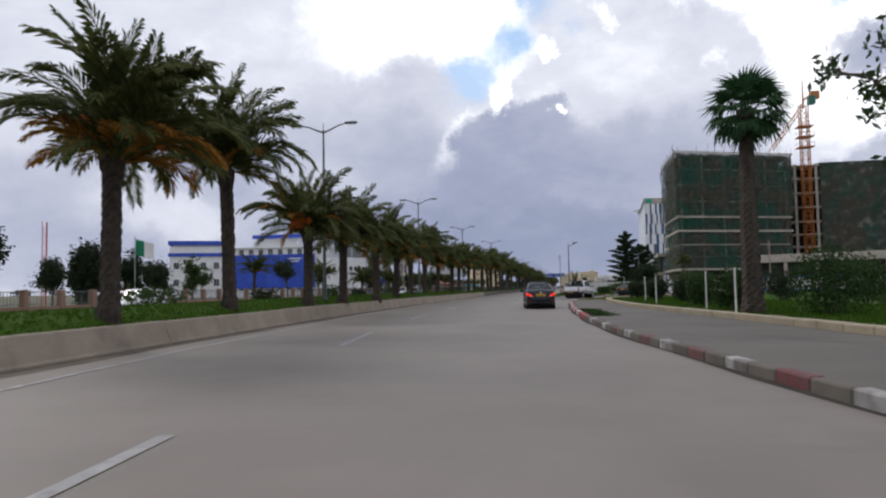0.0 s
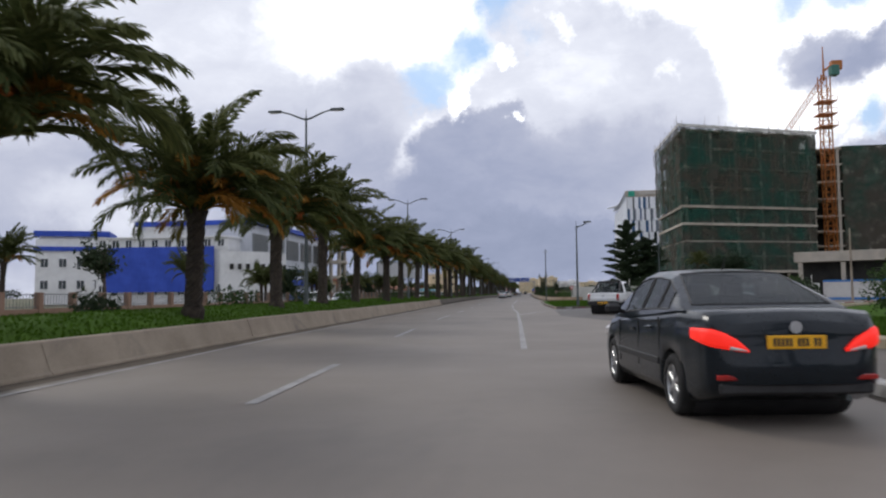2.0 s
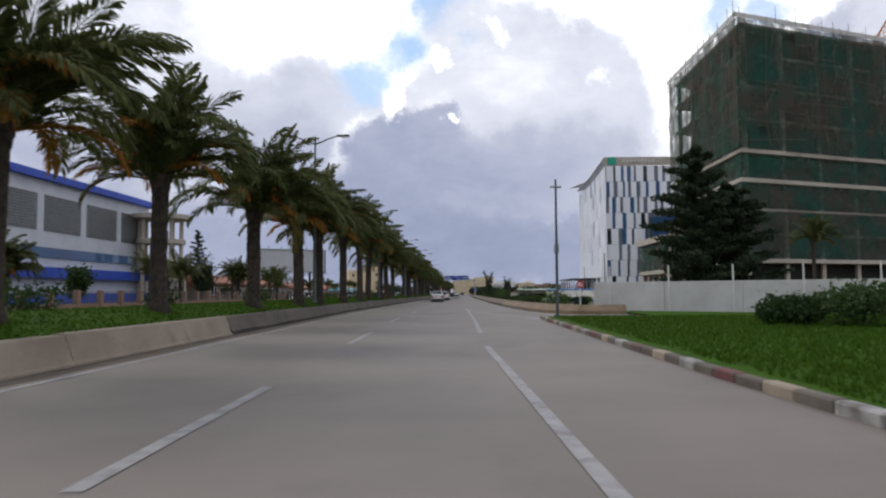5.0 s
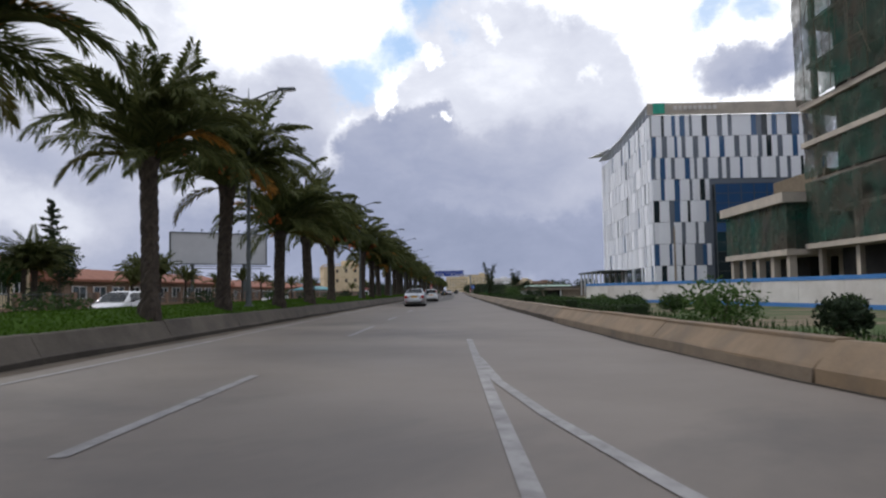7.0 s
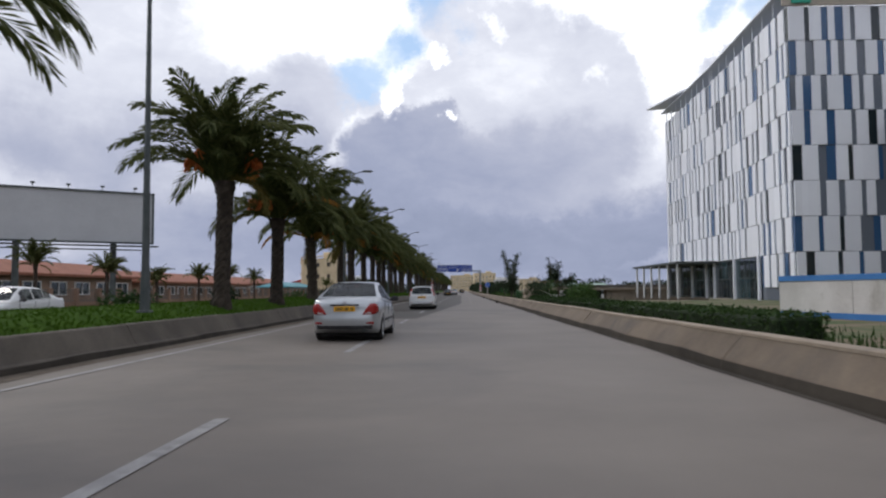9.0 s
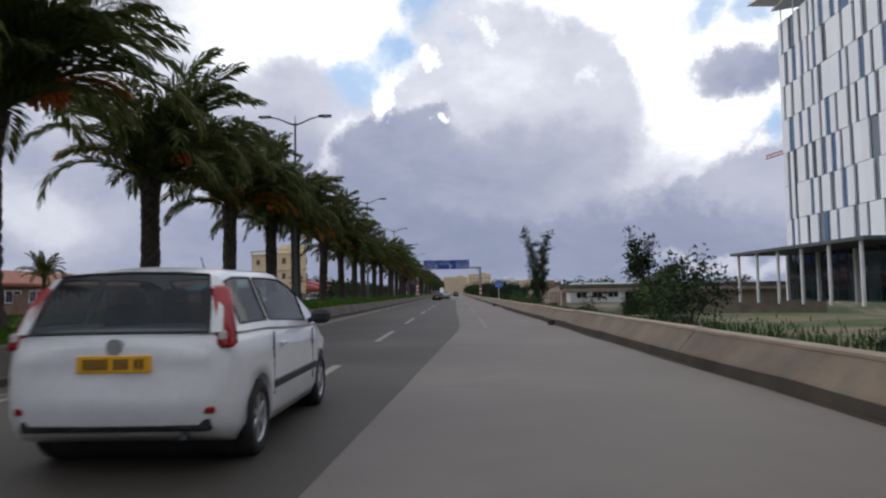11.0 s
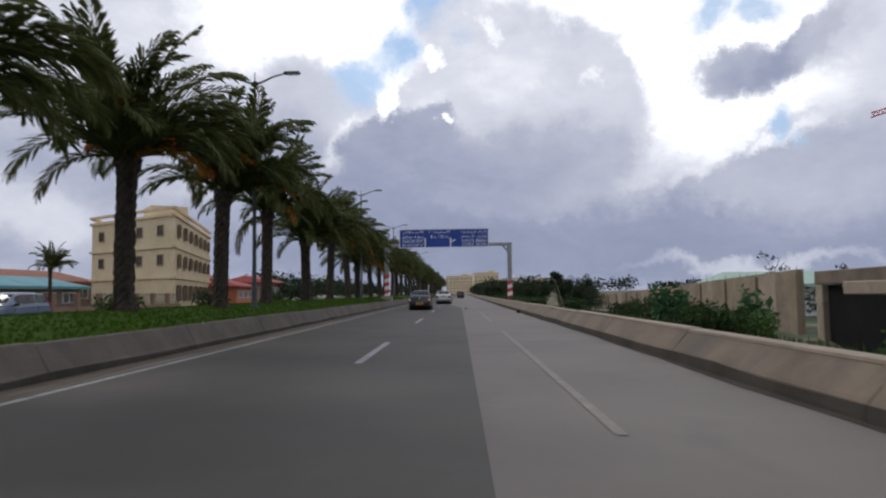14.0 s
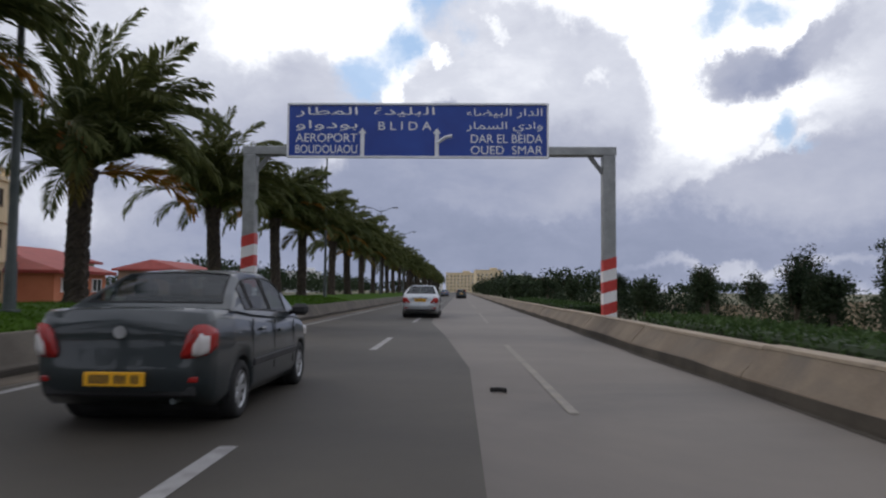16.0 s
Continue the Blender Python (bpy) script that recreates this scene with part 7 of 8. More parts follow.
def long_low(name, x, y, length, depth, h, wall, roof, label, rz=90, bays=12, eaves=0.7):
    root = thing(name, label, "building", pose(x, y, 0, 0, 0, rz))
    bm = bm_new()
    box(bm, (length / 2, depth / 2, h / 2), (length, depth, h))
    part("wall", bm, wall, root)
    bm = bm_new()
    a = [(-0.6, -eaves, h), (length + 0.6, -eaves, h), (length + 0.6, depth + eaves, h), (-0.6, depth + eaves, h), (0.8, depth / 2, h + depth * 0.16), (length - 0.8, depth / 2, h + depth * 0.16)]
    vs = [bm.verts.new(c) for c in a]
    lo = [bm.verts.new((c[0], c[1], c[2] - 0.25)) for c in a[:4]]
    for f in ((0, 1, 5, 4), (1, 2, 5), (2, 3, 4, 5), (3, 0, 4)):
        bm.faces.new([vs[i] for i in f])
    for i in range(4):
        bm.faces.new((vs[i], lo[i], lo[(i + 1) % 4], vs[(i + 1) % 4]))
    bm.faces.new(lo)
    part("roof", bm, roof, root)
    window_grid(root, (0.5, -0.02, 0), (1, 0, 0), h * 0.55, bays, 1, (length - 1) / bays, 3, (length - 1) / bays * 0.62, h * 0.4)
    return root


long_low("low_brown_building", -40, 196, 52, 9, 3.1, M_PINK, M_TILE, "long low brown building with a terracotta roof")
long_low("low_brown_building", -41, 252, 44, 9, 2.7, M_PINK, M_TILE, "long low brown building with a terracotta roof")
long_low("low_brown_building", -43, 186, 9, 8, 4.6, M_YELLOW, M_TILE, "small ochre house with a terracotta roof", bays=3)
long_low("low_brown_building", -50, 318, 46, 9, 3.3, M_PINK, M_TILE, "long low brown building with a terracotta roof", bays=11)
long_low("low_turquoise_building", -38, 315, 24, 6, 2.3, M_PINK, surf("turquoise_sheet", (0.10, 0.26, 0.30), (0.16, 0.34, 0.38), 0.5, 0.8, 0.1, 10), "low brown building with a turquoise sheet roof", bays=7)
long_low("red_roofed_house", -44, 384, 14, 9, 4.2, M_WHITE, M_RED_ROOF, "white house with a red roof", bays=4)
long_low("red_roofed_house", -33, 371, 8, 7, 2.6, surf("orange_render", (0.50, 0.16, 0.08), (0.6, 0.22, 0.12), 0.5, 0.8, 0.1, 10), M_RED_ROOF, "orange house with a red roof", bays=3)
long_low("red_roofed_house", -42, 418, 16, 9, 4.0, M_PINK, M_RED_ROOF, "house with a red roof", bays=4)


def yellow_house():
    root = thing("yellow_house", "three-storey yellow house with small windows and cornices", "building", pose(-30.0, 341.5, 0, 0, 0, 0))
    bm = bm_new()
    pts = [(0, 0), (-13.2, 9.4), (-20, 38), (-7, 30)]
    lo, hi = [bm.verts.new((*p, 0)) for p in pts], [bm.verts.new((*p, 9.6)) for p in pts]
    for i in range(4):
        bm.faces.new((lo[i], hi[i], hi[(i + 1) % 4], lo[(i + 1) % 4]))
    bm.faces.new(hi)
    bmesh.ops.recalc_face_normals(bm, faces=bm.faces)
    part("wall", bm, M_YELLOW, root)
    for z in (3.2, 6.3, 9.5, 10.2):
        for a, b in zip(pts, pts[1:] + pts[:1]):
            bm = bm_new()
            d = Vector((b[0] - a[0], b[1] - a[1], 0))
            box(bm, ((a[0] + b[0]) / 2, (a[1] + b[1]) / 2, z), (d.length + 0.4, 0.4, 0.28), math.degrees(math.atan2(d.y, d.x)))
            part("cornice", bm, M_YELLOW, root)
    window_grid(root, (-13.0, 9.25, 0), (13.2, -9.4, 0), 5.0, 4, 1, 3.9, 3, 0.9, 1.0, frame_mat=M_CONC_OCHRE)
    window_grid(root, (-13.0, 9.25, 0), (13.2, -9.4, 0), 8.0, 4, 1, 3.9, 3, 0.9, 1.0, frame_mat=M_CONC_OCHRE)
    window_grid(root, (0.03, 0.6, 0), (-7, 30, 0), 4.9, 7, 2, 4.2, 3.1, 1.2, 1.3, frame_mat=M_CONC_OCHRE)
    window_grid(root, (0.03, 0.6, 0), (-7, 30, 0), 1.6, 7, 1, 4.2, 3.1, 1.6, 1.6, frame_mat=M_CONC_OCHRE)
    bm = bm_new()
    box(bm, (-5, 10, 10.6), (4, 4, 1.6), 35)
    part("stair_head", bm, M_YELLOW, root)
    return root


yellow_house()

# trees and young palms beyond the far carriageway
for i, (x, y, h, k) in enumerate([(-26.5, 152, 4.6, 0), (-27.5, 160, 5.2, 1), (-26.2, 168, 4.8, 0), (-29, 176, 5.4, 1), (-25.6, 112, 4.2, 1), (-25.0, 103, 4.0, 0), (-27, 126, 4.4, 0), (-27.5, 186, 4.6, 0)]):
    if k:
        limb_tree(x, y, 0, h, 0.9, 760 + i, "bushy dark tree beyond the fence", M_LEAF_DARK, 3600, 0.13, 0.13, low=0.22, clump=0.75)
    else:
        date_palm(x, y, 0, h * 0.62, 0.95, 760 + i, 0.9, 0, True)
conifer(-42, 197, 0, 11.6, 2.6, 15, "tall dark conifer beyond the fence", 4200)
tr = random.Random(77)
for i, y in enumerate([18, 27, 36, 46, 58, 68, 79, 90, 99, 108, 118, 127, 138, 146, 158, 168, 178, 188]):
    x = FENCE(y) - tr.uniform(2, 9)
    if y < 52:
        limb_tree(x - 3, y + 10, 0, tr.uniform(4, 5.5), 0.9, 700 + i, "bushy dark tree beyond the fence", M_LEAF_DARK, 5200, 0.15, 0.12, low=0.25, clump=0.8)
    elif i % 2:
        date_palm(FENCE(y) - 1.5, y, 0, tr.uniform(2.4, 3.4), 0.78, 800 + i, 0.7, 1, True)
    else:
        limb_tree(x, y, 0, tr.uniform(3, 5), 0.9, 700 + i, "bushy dark tree beyond the fence", M_LEAF_DARK if i % 4 else M_LEAF, 1200, 0.2, 0.12, low=0.25, clump=0.7)
for i, y in enumerate([176, 186, 195, 203, 211, 219, 228, 237, 246, 290, 312]):
    date_palm(FENCE(y) + 1.6, y, 0.1, tr.uniform(2.0, 3.0), 0.55, 830 + i, 0.5, 0, True)
for i in range(30):
    y = 20 + i * 10.5
    shrub(MED_L(y) + 1.0 + tr.uniform(-0.3, 0.5), y + tr.uniform(-2, 2), 0.45, tr.uniform(1.2, 2.2), tr.uniform(0.8, 1.2), 900 + i, M_LEAF_DARK if i % 2 else M_LEAF, "clipped dark shrub at the back of the median", 650, 0.085)

# distance: more palms, blocks of flats and trees at the end of the road
for i in range(30):
    y = 389 + i * 7.8
    date_palm(PALMS(y) + pr.uniform(-0.2, 0.2), y, 0.8, pr.uniform(3.6, 4.4), 1.28, 950 + i, 1.0, 1, True)


def far_block(x, y, w, d, h, mat, seed, label):
    root = thing("far_block", label, "building", pose(x, y, 0, 0, 0, random.Random(seed).uniform(-8, 8)), "far buildings")
    bm = bm_new()
    box(bm, (0, d / 2, h / 2), (w, d, h))
    part("wall", bm, mat, root)
    bm = bm_new()
    box(bm, (0, d / 2, h + 0.3), (w + 0.4, d + 0.4, 0.6))
    box(bm, (w * 0.2, d / 2, h + 1.4), (w * 0.25, d * 0.5, 1.8))
    part("roof", bm, mat, root)
    window_grid(root, (-w / 2, -0.02, 0), (1, 0, 0), 2.0, max(2, int(w / 3.2)), max(1, int(h / 3.1)), w / max(2, int(w / 3.2)), 3.1, 1.3, 1.4)
    return root


for i, (x, y, w, h, mt) in enumerate([(22, 900, 22, 18, M_YELLOW), (-2, 960, 26, 17, M_YELLOW), (48, 940, 24, 14, M_WHITE), (75, 1000, 30, 13, M_YELLOW), (-30, 980, 22, 13, M_WHITE), (110, 1100, 40, 12, M_PINK),
                                      (36, 820, 14, 10, M_WALL_WHITE), (-75, 640, 14, 9, M_WHITE)]):
    far_block(x, y, w, 12, h, mt, i, "distant pale block of flats" if y > 700 else "plain pale building in the distance")
for i in range(46):
    a = -0.75 + 1.5 * i / 45
    y = 760 + 120 * ((i * 31) % 7) / 7
    x = math.tan(a) * y
    if abs(x) > 26:
        shrub(x, y, 0, 26, 7 + (i % 4) * 1.6, 1000 + i, M_LEAF_DARK, "far belt of dark trees", 420, 1.3, "tree_clump", "far trees")

for i in range(16):
    y = 430 + i * 13
    shrub(-38 - (i * 29 % 22), y, 0, 11, 5.0 + (i % 3) * 1.3, 1100 + i, M_LEAF_DARK, "dark trees beyond the far carriageway", 700, 0.5, "tree_clump", "far trees")



def far_crane():
    """Boom of a second crane over an orange tower under construction."""
    far_block(158, 478, 17, 14, 52, surf("orange_brick_tower", (0.42, 0.13, 0.07), (0.55, 0.19, 0.10), 0.3, 0.8, 0.1, 6), 60, "tall orange brick tower under construction")
    root = thing("tower_crane", "distant red and white crane boom over a tower", "crane", pose(0, 476, 0))
    a, b = Vector((118, 0, 50)), Vector((172, 0, 66.5))
    for k, mt in enumerate((M_RED, M_WHITE) * 4):
        bm = bm_new()
        p, q = a.lerp(b, k / 8), a.lerp(b, (k + 1) / 8)
        for o in (Vector((0, -0.5, 0)), Vector((0, 0.5, 0)), Vector((0, 0, 1.3))):
            tube(bm, p + o, q + o, 0.16, n=4)
        for i in range(5):
            c, d = p.lerp(q, i / 5), p.lerp(q, (i + 1) / 5)
            tube(bm, c + Vector((0, -0.5, 0)), d + Vector((0, 0, 1.3)), 0.1, n=4)
            tube(bm, c + Vector((0, 0, 1.3)), d + Vector((0, 0.5, 0)), 0.1, n=4)
        part("boom_section", bm, mt, root)
    bm = bm_new()
    tube(bm, (160, 0, 0), (160, 0, 68), 0.9, n=4)
    part("mast", bm, M_RED, root)
    return root


far_crane()

# litter on the road
bm = bm_new()
gr = [[bm.verts.new((0.28 * u, 0.2 * v, 0.02 + 0.05 * abs(math.sin(u * 2.1 + v * 1.3)))) for u in range(4)] for v in range(3)]
for a, b in zip(gr, gr[1:]):
    for u in range(3):
        bm.faces.new((a[u], a[u + 1], b[u + 1], b[u]))
bmesh.ops.solidify(bm, geom=bm.faces, thickness=0.006)
solid("plastic_litter", bm, M_SIGN_WHITE, "crumpled white plastic litter by the barrier", "litter", pose(2.05, 257.75, 0.008, 0, 0, 20) @ Matrix.Diagonal((0.42, 0.5, 0.8, 1)))
bm = bm_new()
for k in range(7):
    a = 0.35 * k
    tube(bm, (0.25 * math.cos(a), 0.25 * math.sin(a), 0.05), (0.25 * math.cos(a + 0.35), 0.25 * math.sin(a + 0.35), 0.05), 0.05, n=6)
solid("rubber_scrap", bm, M_DARK, "black scrap of tyre rubber on the asphalt", "litter", pose(-0.95, 325.3, 0.004) @ Matrix.Diagonal((0.4, 0.4, 0.6, 1)))
for i, (x, y) in enumerate(((2.42, 312.7), (2.15, 266.5), (2.5, 231.4))):
    bm = bm_new()
    box(bm, (0, 0, 0.095), (0.19, 0.22, 0.19), 12 + 20 * i, 0.03)
    solid("drain_box", bm, M_DARK, "black box lying against the barrier foot", "litter", pose(min(x, WALL_R(y) - 0.33), y, 0.008), "boxes by the barrier")
shed = long_low("low_shed", 17.5, 322, 14, 6, 2.3, M_WHITE, surf("pale_green_roof", (0.30, 0.42, 0.34), (0.38, 0.50, 0.42), 0.8, 0.8, 0.1, 12), "low white shed with a pale green roof", rz=0, bays=5)
shed.location.z = -0.78
# trees and a red mast at the start, beyond the far carriageway
for i, (x, y, h) in enumerate(((-28.6, 46, 3.6), (-31.5, 50, 3.2), (-24.0, 48, 3.4), (-36, 52, 4.0))):
    limb_tree(x, y, 0, h, 0.9, 720 + i, "bushy dark tree beyond the fence", M_LEAF_DARK, 6500, 0.12, 0.12, low=0.2, clump=0.85)
bm = bm_new()
for sx, sy in ((-0.25, -0.2), (0.25, -0.2), (0, 0.25)):
    tube(bm, (sx, sy, 0), (sx, sy, 9.5), 0.05, n=4)
for k in range(18):
    z = 0.5 * k
    tube(bm, (-0.25, -0.2, z), (0.25, -0.2, z + 0.5), 0.03, n=4)
    tube(bm, (0.25, -0.2, z), (0, 0.25, z + 0.5), 0.03, n=4)
solid("lattice_mast", bm, M_RED, "slim red lattice mast beyond the fence", "mast", pose(-51.8, 70, 0))


# ---------- vehicles ----------
M_TYRE = surf("tyre_rubber", (0.012, 0.012, 0.012), (0.03, 0.03, 0.03), 6, 0.85, 0.3, 40, world_space=False)
M_RIM = surf("alloy_rim", (0.42, 0.43, 0.44), (0.56, 0.57, 0.58), 4, 0.35, 0.05, 30, metal=0.8, world_space=False)
M_TRIM = surf("black_plastic", (0.015, 0.015, 0.016), (0.035, 0.035, 0.036), 5, 0.6, 0.15, 50, world_space=False)
M_CARGLASS = glass_mat("car_glass", (0.02, 0.028, 0.032), 0.03, 0.5)
M_TAIL = surf("red_tail_lens", (0.26, 0.008, 0.008), (0.40, 0.016, 0.012), 8, 0.15, 0.05, 50, world_space=False, spec=0.7)
M_LENS = surf("clear_lens", (0.55, 0.52, 0.5), (0.7, 0.68, 0.66), 8, 0.15, 0.05, 50, world_space=False, spec=0.7)
M_PLATE = surf("yellow_plate", (0.80, 0.40, 0.015), (0.88, 0.46, 0.02), 6, 0.45, 0.05, 40, world_space=False)
M_INSIDE = surf("dark_upholstery", (0.02, 0.02, 0.022), (0.05, 0.05, 0.052), 5, 0.9, 0.2, 40, world_space=False)
M_LAMP_ON = bpy.data.materials.new("lit_brake_lamp")
M_LAMP_ON.use_nodes = True
M_LAMP_ON.node_tree.nodes["Principled BSDF"].inputs["Base Color"].default_value = (0.7, 0.02, 0.01, 1)
M_LAMP_ON.node_tree.nodes["Principled BSDF"].inputs["Emission Color"].default_value = (1.0, 0.02, 0.01, 1)
M_LAMP_ON.node_tree.nodes["Principled BSDF"].inputs["Emission Strength"].default_value = 0.55


def car_paint(name, c, metal=0.35, rough=0.32):
    return plain(name, c, rough, metal, 0.5, 0.7)


def lathe(bm, prof, n=26, axis_x=0.0):
    """Turns a profile of (offset along x, radius) round the x axis."""
    rings = [[bm.verts.new((axis_x + o, r * math.cos(2 * math.pi * k / n), r * math.sin(2 * math.pi * k / n))) for k in range(n)] for o, r in prof]
    for a, b in zip(rings, rings[1:]):
        for k in range(n):
            bm.faces.new((a[k], a[(k + 1) % n], b[(k + 1) % n], b[k]))


def wheel_meshes(r, w, spokes):
    bm = bm_new()
    lathe(bm, [(-w / 2, r * 0.66), (-w / 2, r * 0.9), (-w / 2 + 0.025, r * 0.985), (-w * 0.2, r), (w * 0.2, r), (w / 2 - 0.025, r * 0.985), (w / 2, r * 0.9), (w / 2, r * 0.66), (0, r * 0.62), (-w / 2, r * 0.66)])
    tyre = mesh_of("tyre", bm, M_TYRE, True)
    bm = bm_new()
    lathe(bm, [(w * 0.42, r * 0.66), (w * 0.46, r * 0.64), (w * 0.40, r * 0.60), (w * 0.2, r * 0.585)])
    for k in range(spokes):
        a = 2 * math.pi * k / spokes
        m = Matrix.Rotation(a, 4, "X")
        box(bm, (w * 0.34, 0, r * 0.34), (0.03, r * 0.17, r * 0.58), bevel=0.006, m=m)
    lathe(bm, [(w * 0.42, 0.001), (w * 0.42, r * 0.13), (w * 0.3, r * 0.15)])
    rim = mesh_of("rim", bm, M_RIM)
    bm = bm_new()
    lathe(bm, [(w * 0.12, 0.001), (w * 0.12, r * 0.6)])
    disc = mesh_of("brake_disc", bm, M_TRIM)
    return tyre, rim, disc


def bars_on(parent, cx, y, cz, w, h, groups):
    """Dark bars in place of a plate's characters."""
    bm = bm_new()
    total = sum(groups) + len(groups) - 1
    u = w * 0.86 / total
    x = cx - w * 0.43
    for g in groups:
        for i in range(g):
            box(bm, (x + u * 0.5, y, cz), (u * 0.62, 0.004, h * 0.6))
            x += u
        x += u
    return part("marking_bars", bm, M_TRIM, parent)


def lamp_box(bm, sx, t, back, lit, root):
    """A raised tail light on a steep tail, leaning with it."""
    box(bm, (sx * t["x"], back + t["d"] / 2 + t["y"], t["z"]), (t["w"], t["d"], t["h"]), bevel=0.03)
    for v in bm.verts:
        f = (v.co.x * sx - t["x"]) / t["w"] + 0.5
        v.co.y += t["wrap"] * f * f + t.get("lean", 0) * (v.co.z - t["z"])
        v.co.x -= sx * t.get("inward", 0) * (v.co.z - t["z"])
    lamp = part("tail_light", bm, M_LAMP_ON if lit else M_TAIL, root, "red tail light", True)
    bm = bm_new()
    box(bm, (sx * (t["x"] + t.get("inward", 0) * t["h"] * 0.3), back + t["y"] - t.get("lean", 0) * t["h"] * 0.3, t["z"] - t["h"] * 0.3), (t["w"] * 0.45, 0.02, t["h"] * 0.14), bevel=0.006)
    part("reverse_light", bm, M_LENS, lamp)


def lamp_band(sx, t, spec, lit, root):
    """A tail light that follows the tail and wraps round its corner: rows of share of the half width, lower and upper edge."""
    hw, back = spec["W"] / 2, -spec["L"] / 2
    plan = spec["plan"][:5]

    def at(f):
        if f <= plan[0][1]:
            return f * hw, back - 0.03 * (1 - f * f) - 0.03
        return f * hw + 0.012, float(np.interp(f, [b for _, b in plan], [a for a, _ in plan])) - 0.012

    def band(rows_in, mat, parent, name, label, lift):
        rows_in = [tuple(np.interp(f, [r[0] for r in rows_in], [r[k] for r in rows_in]) for k in range(3)) for f in np.linspace(rows_in[0][0], rows_in[-1][0], 12)]
        bm = bm_new()
        rings = []
        for f, lo, hi in rows_in:
            x, y = at(f)
            side = 0.0 if f <= plan[0][1] else 0.8
            rings.append([bm.verts.new((sx * (x + (o + lift) * side), y - (o + lift) * (1 - side * 0.7), z)) for o, z in ((-0.06, lo), (0.0, lo), (0.014, lo + (hi - lo) * 0.25), (0.014, lo + (hi - lo) * 0.75), (0.0, hi), (-0.06, hi))])
        for a, b in zip(rings, rings[1:]):
            for k in range(5):
                bm.faces.new((a[k], b[k], b[k + 1], a[k + 1]))
        bm.faces.new(rings[0])
        bm.faces.new(rings[-1][::-1])
        bmesh.ops.recalc_face_normals(bm, faces=bm.faces)
        return part(name, bm, mat, parent, label, True)

    lamp = band(t["band"], M_LAMP_ON if lit else M_TAIL, root, "tail_light", "red tail light", 0.0)
    band(t["clear"], M_LENS, lamp, "reverse_light", "clear lens", 0.006)


def make_car(name, label, spec, paint, m, group="cars", rim_spokes=6, lit=False):
    """A car built about its own ground point, nose along +y: shell with wheel arches, glazed cabin, wheels, lamps, plate."""
    root = thing(name, label, "car" if name != "pickup" else "pickup truck", m, group)
    L, W = spec["L"], spec["W"]
    hw, rw = W / 2, spec["wheel"]
    yr, yf = spec["axles"]
    ys = sorted(set([round(v, 3) for v in np.linspace(-L / 2, L / 2, 46)] + [round(c + rw * 1.14 * math.sin(a), 3) for c in (yr, yf) for a in np.linspace(-1.57, 1.57, 13)] + [round(v, 3) for v, _ in spec["deck"]]))
    deck = lambda y: float(np.interp(y, [a for a, _ in spec["deck"]], [b for _, b in spec["deck"]]))
    plan = lambda y: hw * float(np.interp(y, [a for a, _ in spec["plan"]], [b for _, b in spec["plan"]]))
    under = lambda y: float(np.interp(y, [a for a, _ in spec["under"]], [b for _, b in spec["under"]]))

    def arch(y):
        z = 0.0
        for c in (yr, yf):
            d = abs(y - c)
            if d < rw * 1.14:
                z = max(z, rw + math.sqrt((rw * 1.14) ** 2 - d * d))
        return z

    bm = bm_new()
    rows = []
    for y in ys:
        w, zt, zb, za = plan(y), deck(y), under(y), arch(y)
        sh = zt - 0.07
        half = [(0.0, zb), (w * 0.62, zb), (w * 0.93, max(zb, za)), (w * 0.985, max(zb + 0.10, za)), (w * 1.0, max(zb + (sh - zb) * 0.45, za + 0.005)), (w * 0.995, max(zb + (sh - zb) * 0.70, za + 0.01)),
                (w * 0.975, max(sh - 0.03, za + 0.015)), (w * 0.93, max(zt - 0.012, za + 0.02)), (w * 0.6, zt + 0.012), (0.0, zt + 0.022)]
        half = [(x, min(z, zt + 0.022)) for x, z in half]
        ring = [bm.verts.new((x, y, z)) for x, z in half] + [bm.verts.new((-x, y, z)) for x, z in half[-2:0:-1]]
        rows.append(ring)
    n = len(rows[0])
    for a, b in zip(rows, rows[1:]):
        for k in range(n):
            bm.faces.new((a[k], b[k], b[(k + 1) % n], a[(k + 1) % n]))
    bm.faces.new(rows[-1][::-1])
    # tail panel: bands from side to side
    fr = [-1, -0.86, -0.72, -0.45, -0.15, 0.15, 0.45, 0.72, 0.86, 1]
    back_rows = []
    for k in range(2, 9):
        v0 = rows[0][k].co
        back_rows.append([(f * v0.x, v0.y - 0.03 * (1 - f * f) * (1 if k < 8 else 0.6) - (0.05 * (1 - f ** 6) if k in (3, 4) else 0.02 * (1 - f ** 6) if k == 2 else 0), v0.z + (0.02 * (1 - f * f) if k > 6 else 0)) for f in fr])
    lamp_quads = {-1: [], 1: []}
    zl = spec["tail"]
    for a, b in zip(back_rows, back_rows[1:]):
        for i in range(len(fr) - 1):
            q = (a[i], a[i + 1], b[i + 1], b[i])
            bm.faces.new([bm.verts.new(c) for c in q])
            zm = sum(c[2] for c in q) / 4
            if zl.get("shell") and abs(fr[i] + fr[i + 1]) / 2 > zl["from"] and zl["lo"] < zm < zl["hi"]:
                lamp_quads[1 if fr[i] + fr[i + 1] > 0 else -1].append(q)
    bot = [rows[0][k] for k in (n - 2, n - 1, 0, 1, 2)]
    if zl.get("shell"):
        for a, b in zip(rows, rows[1:]):
            for k in range(n):
                q = tuple(tuple(c.co) for c in (a[k], b[k], b[(k + 1) % n], a[(k + 1) % n]))
                ym, zm, xm = (sum(c[i] for c in q) / 4 for i in (1, 2, 0))
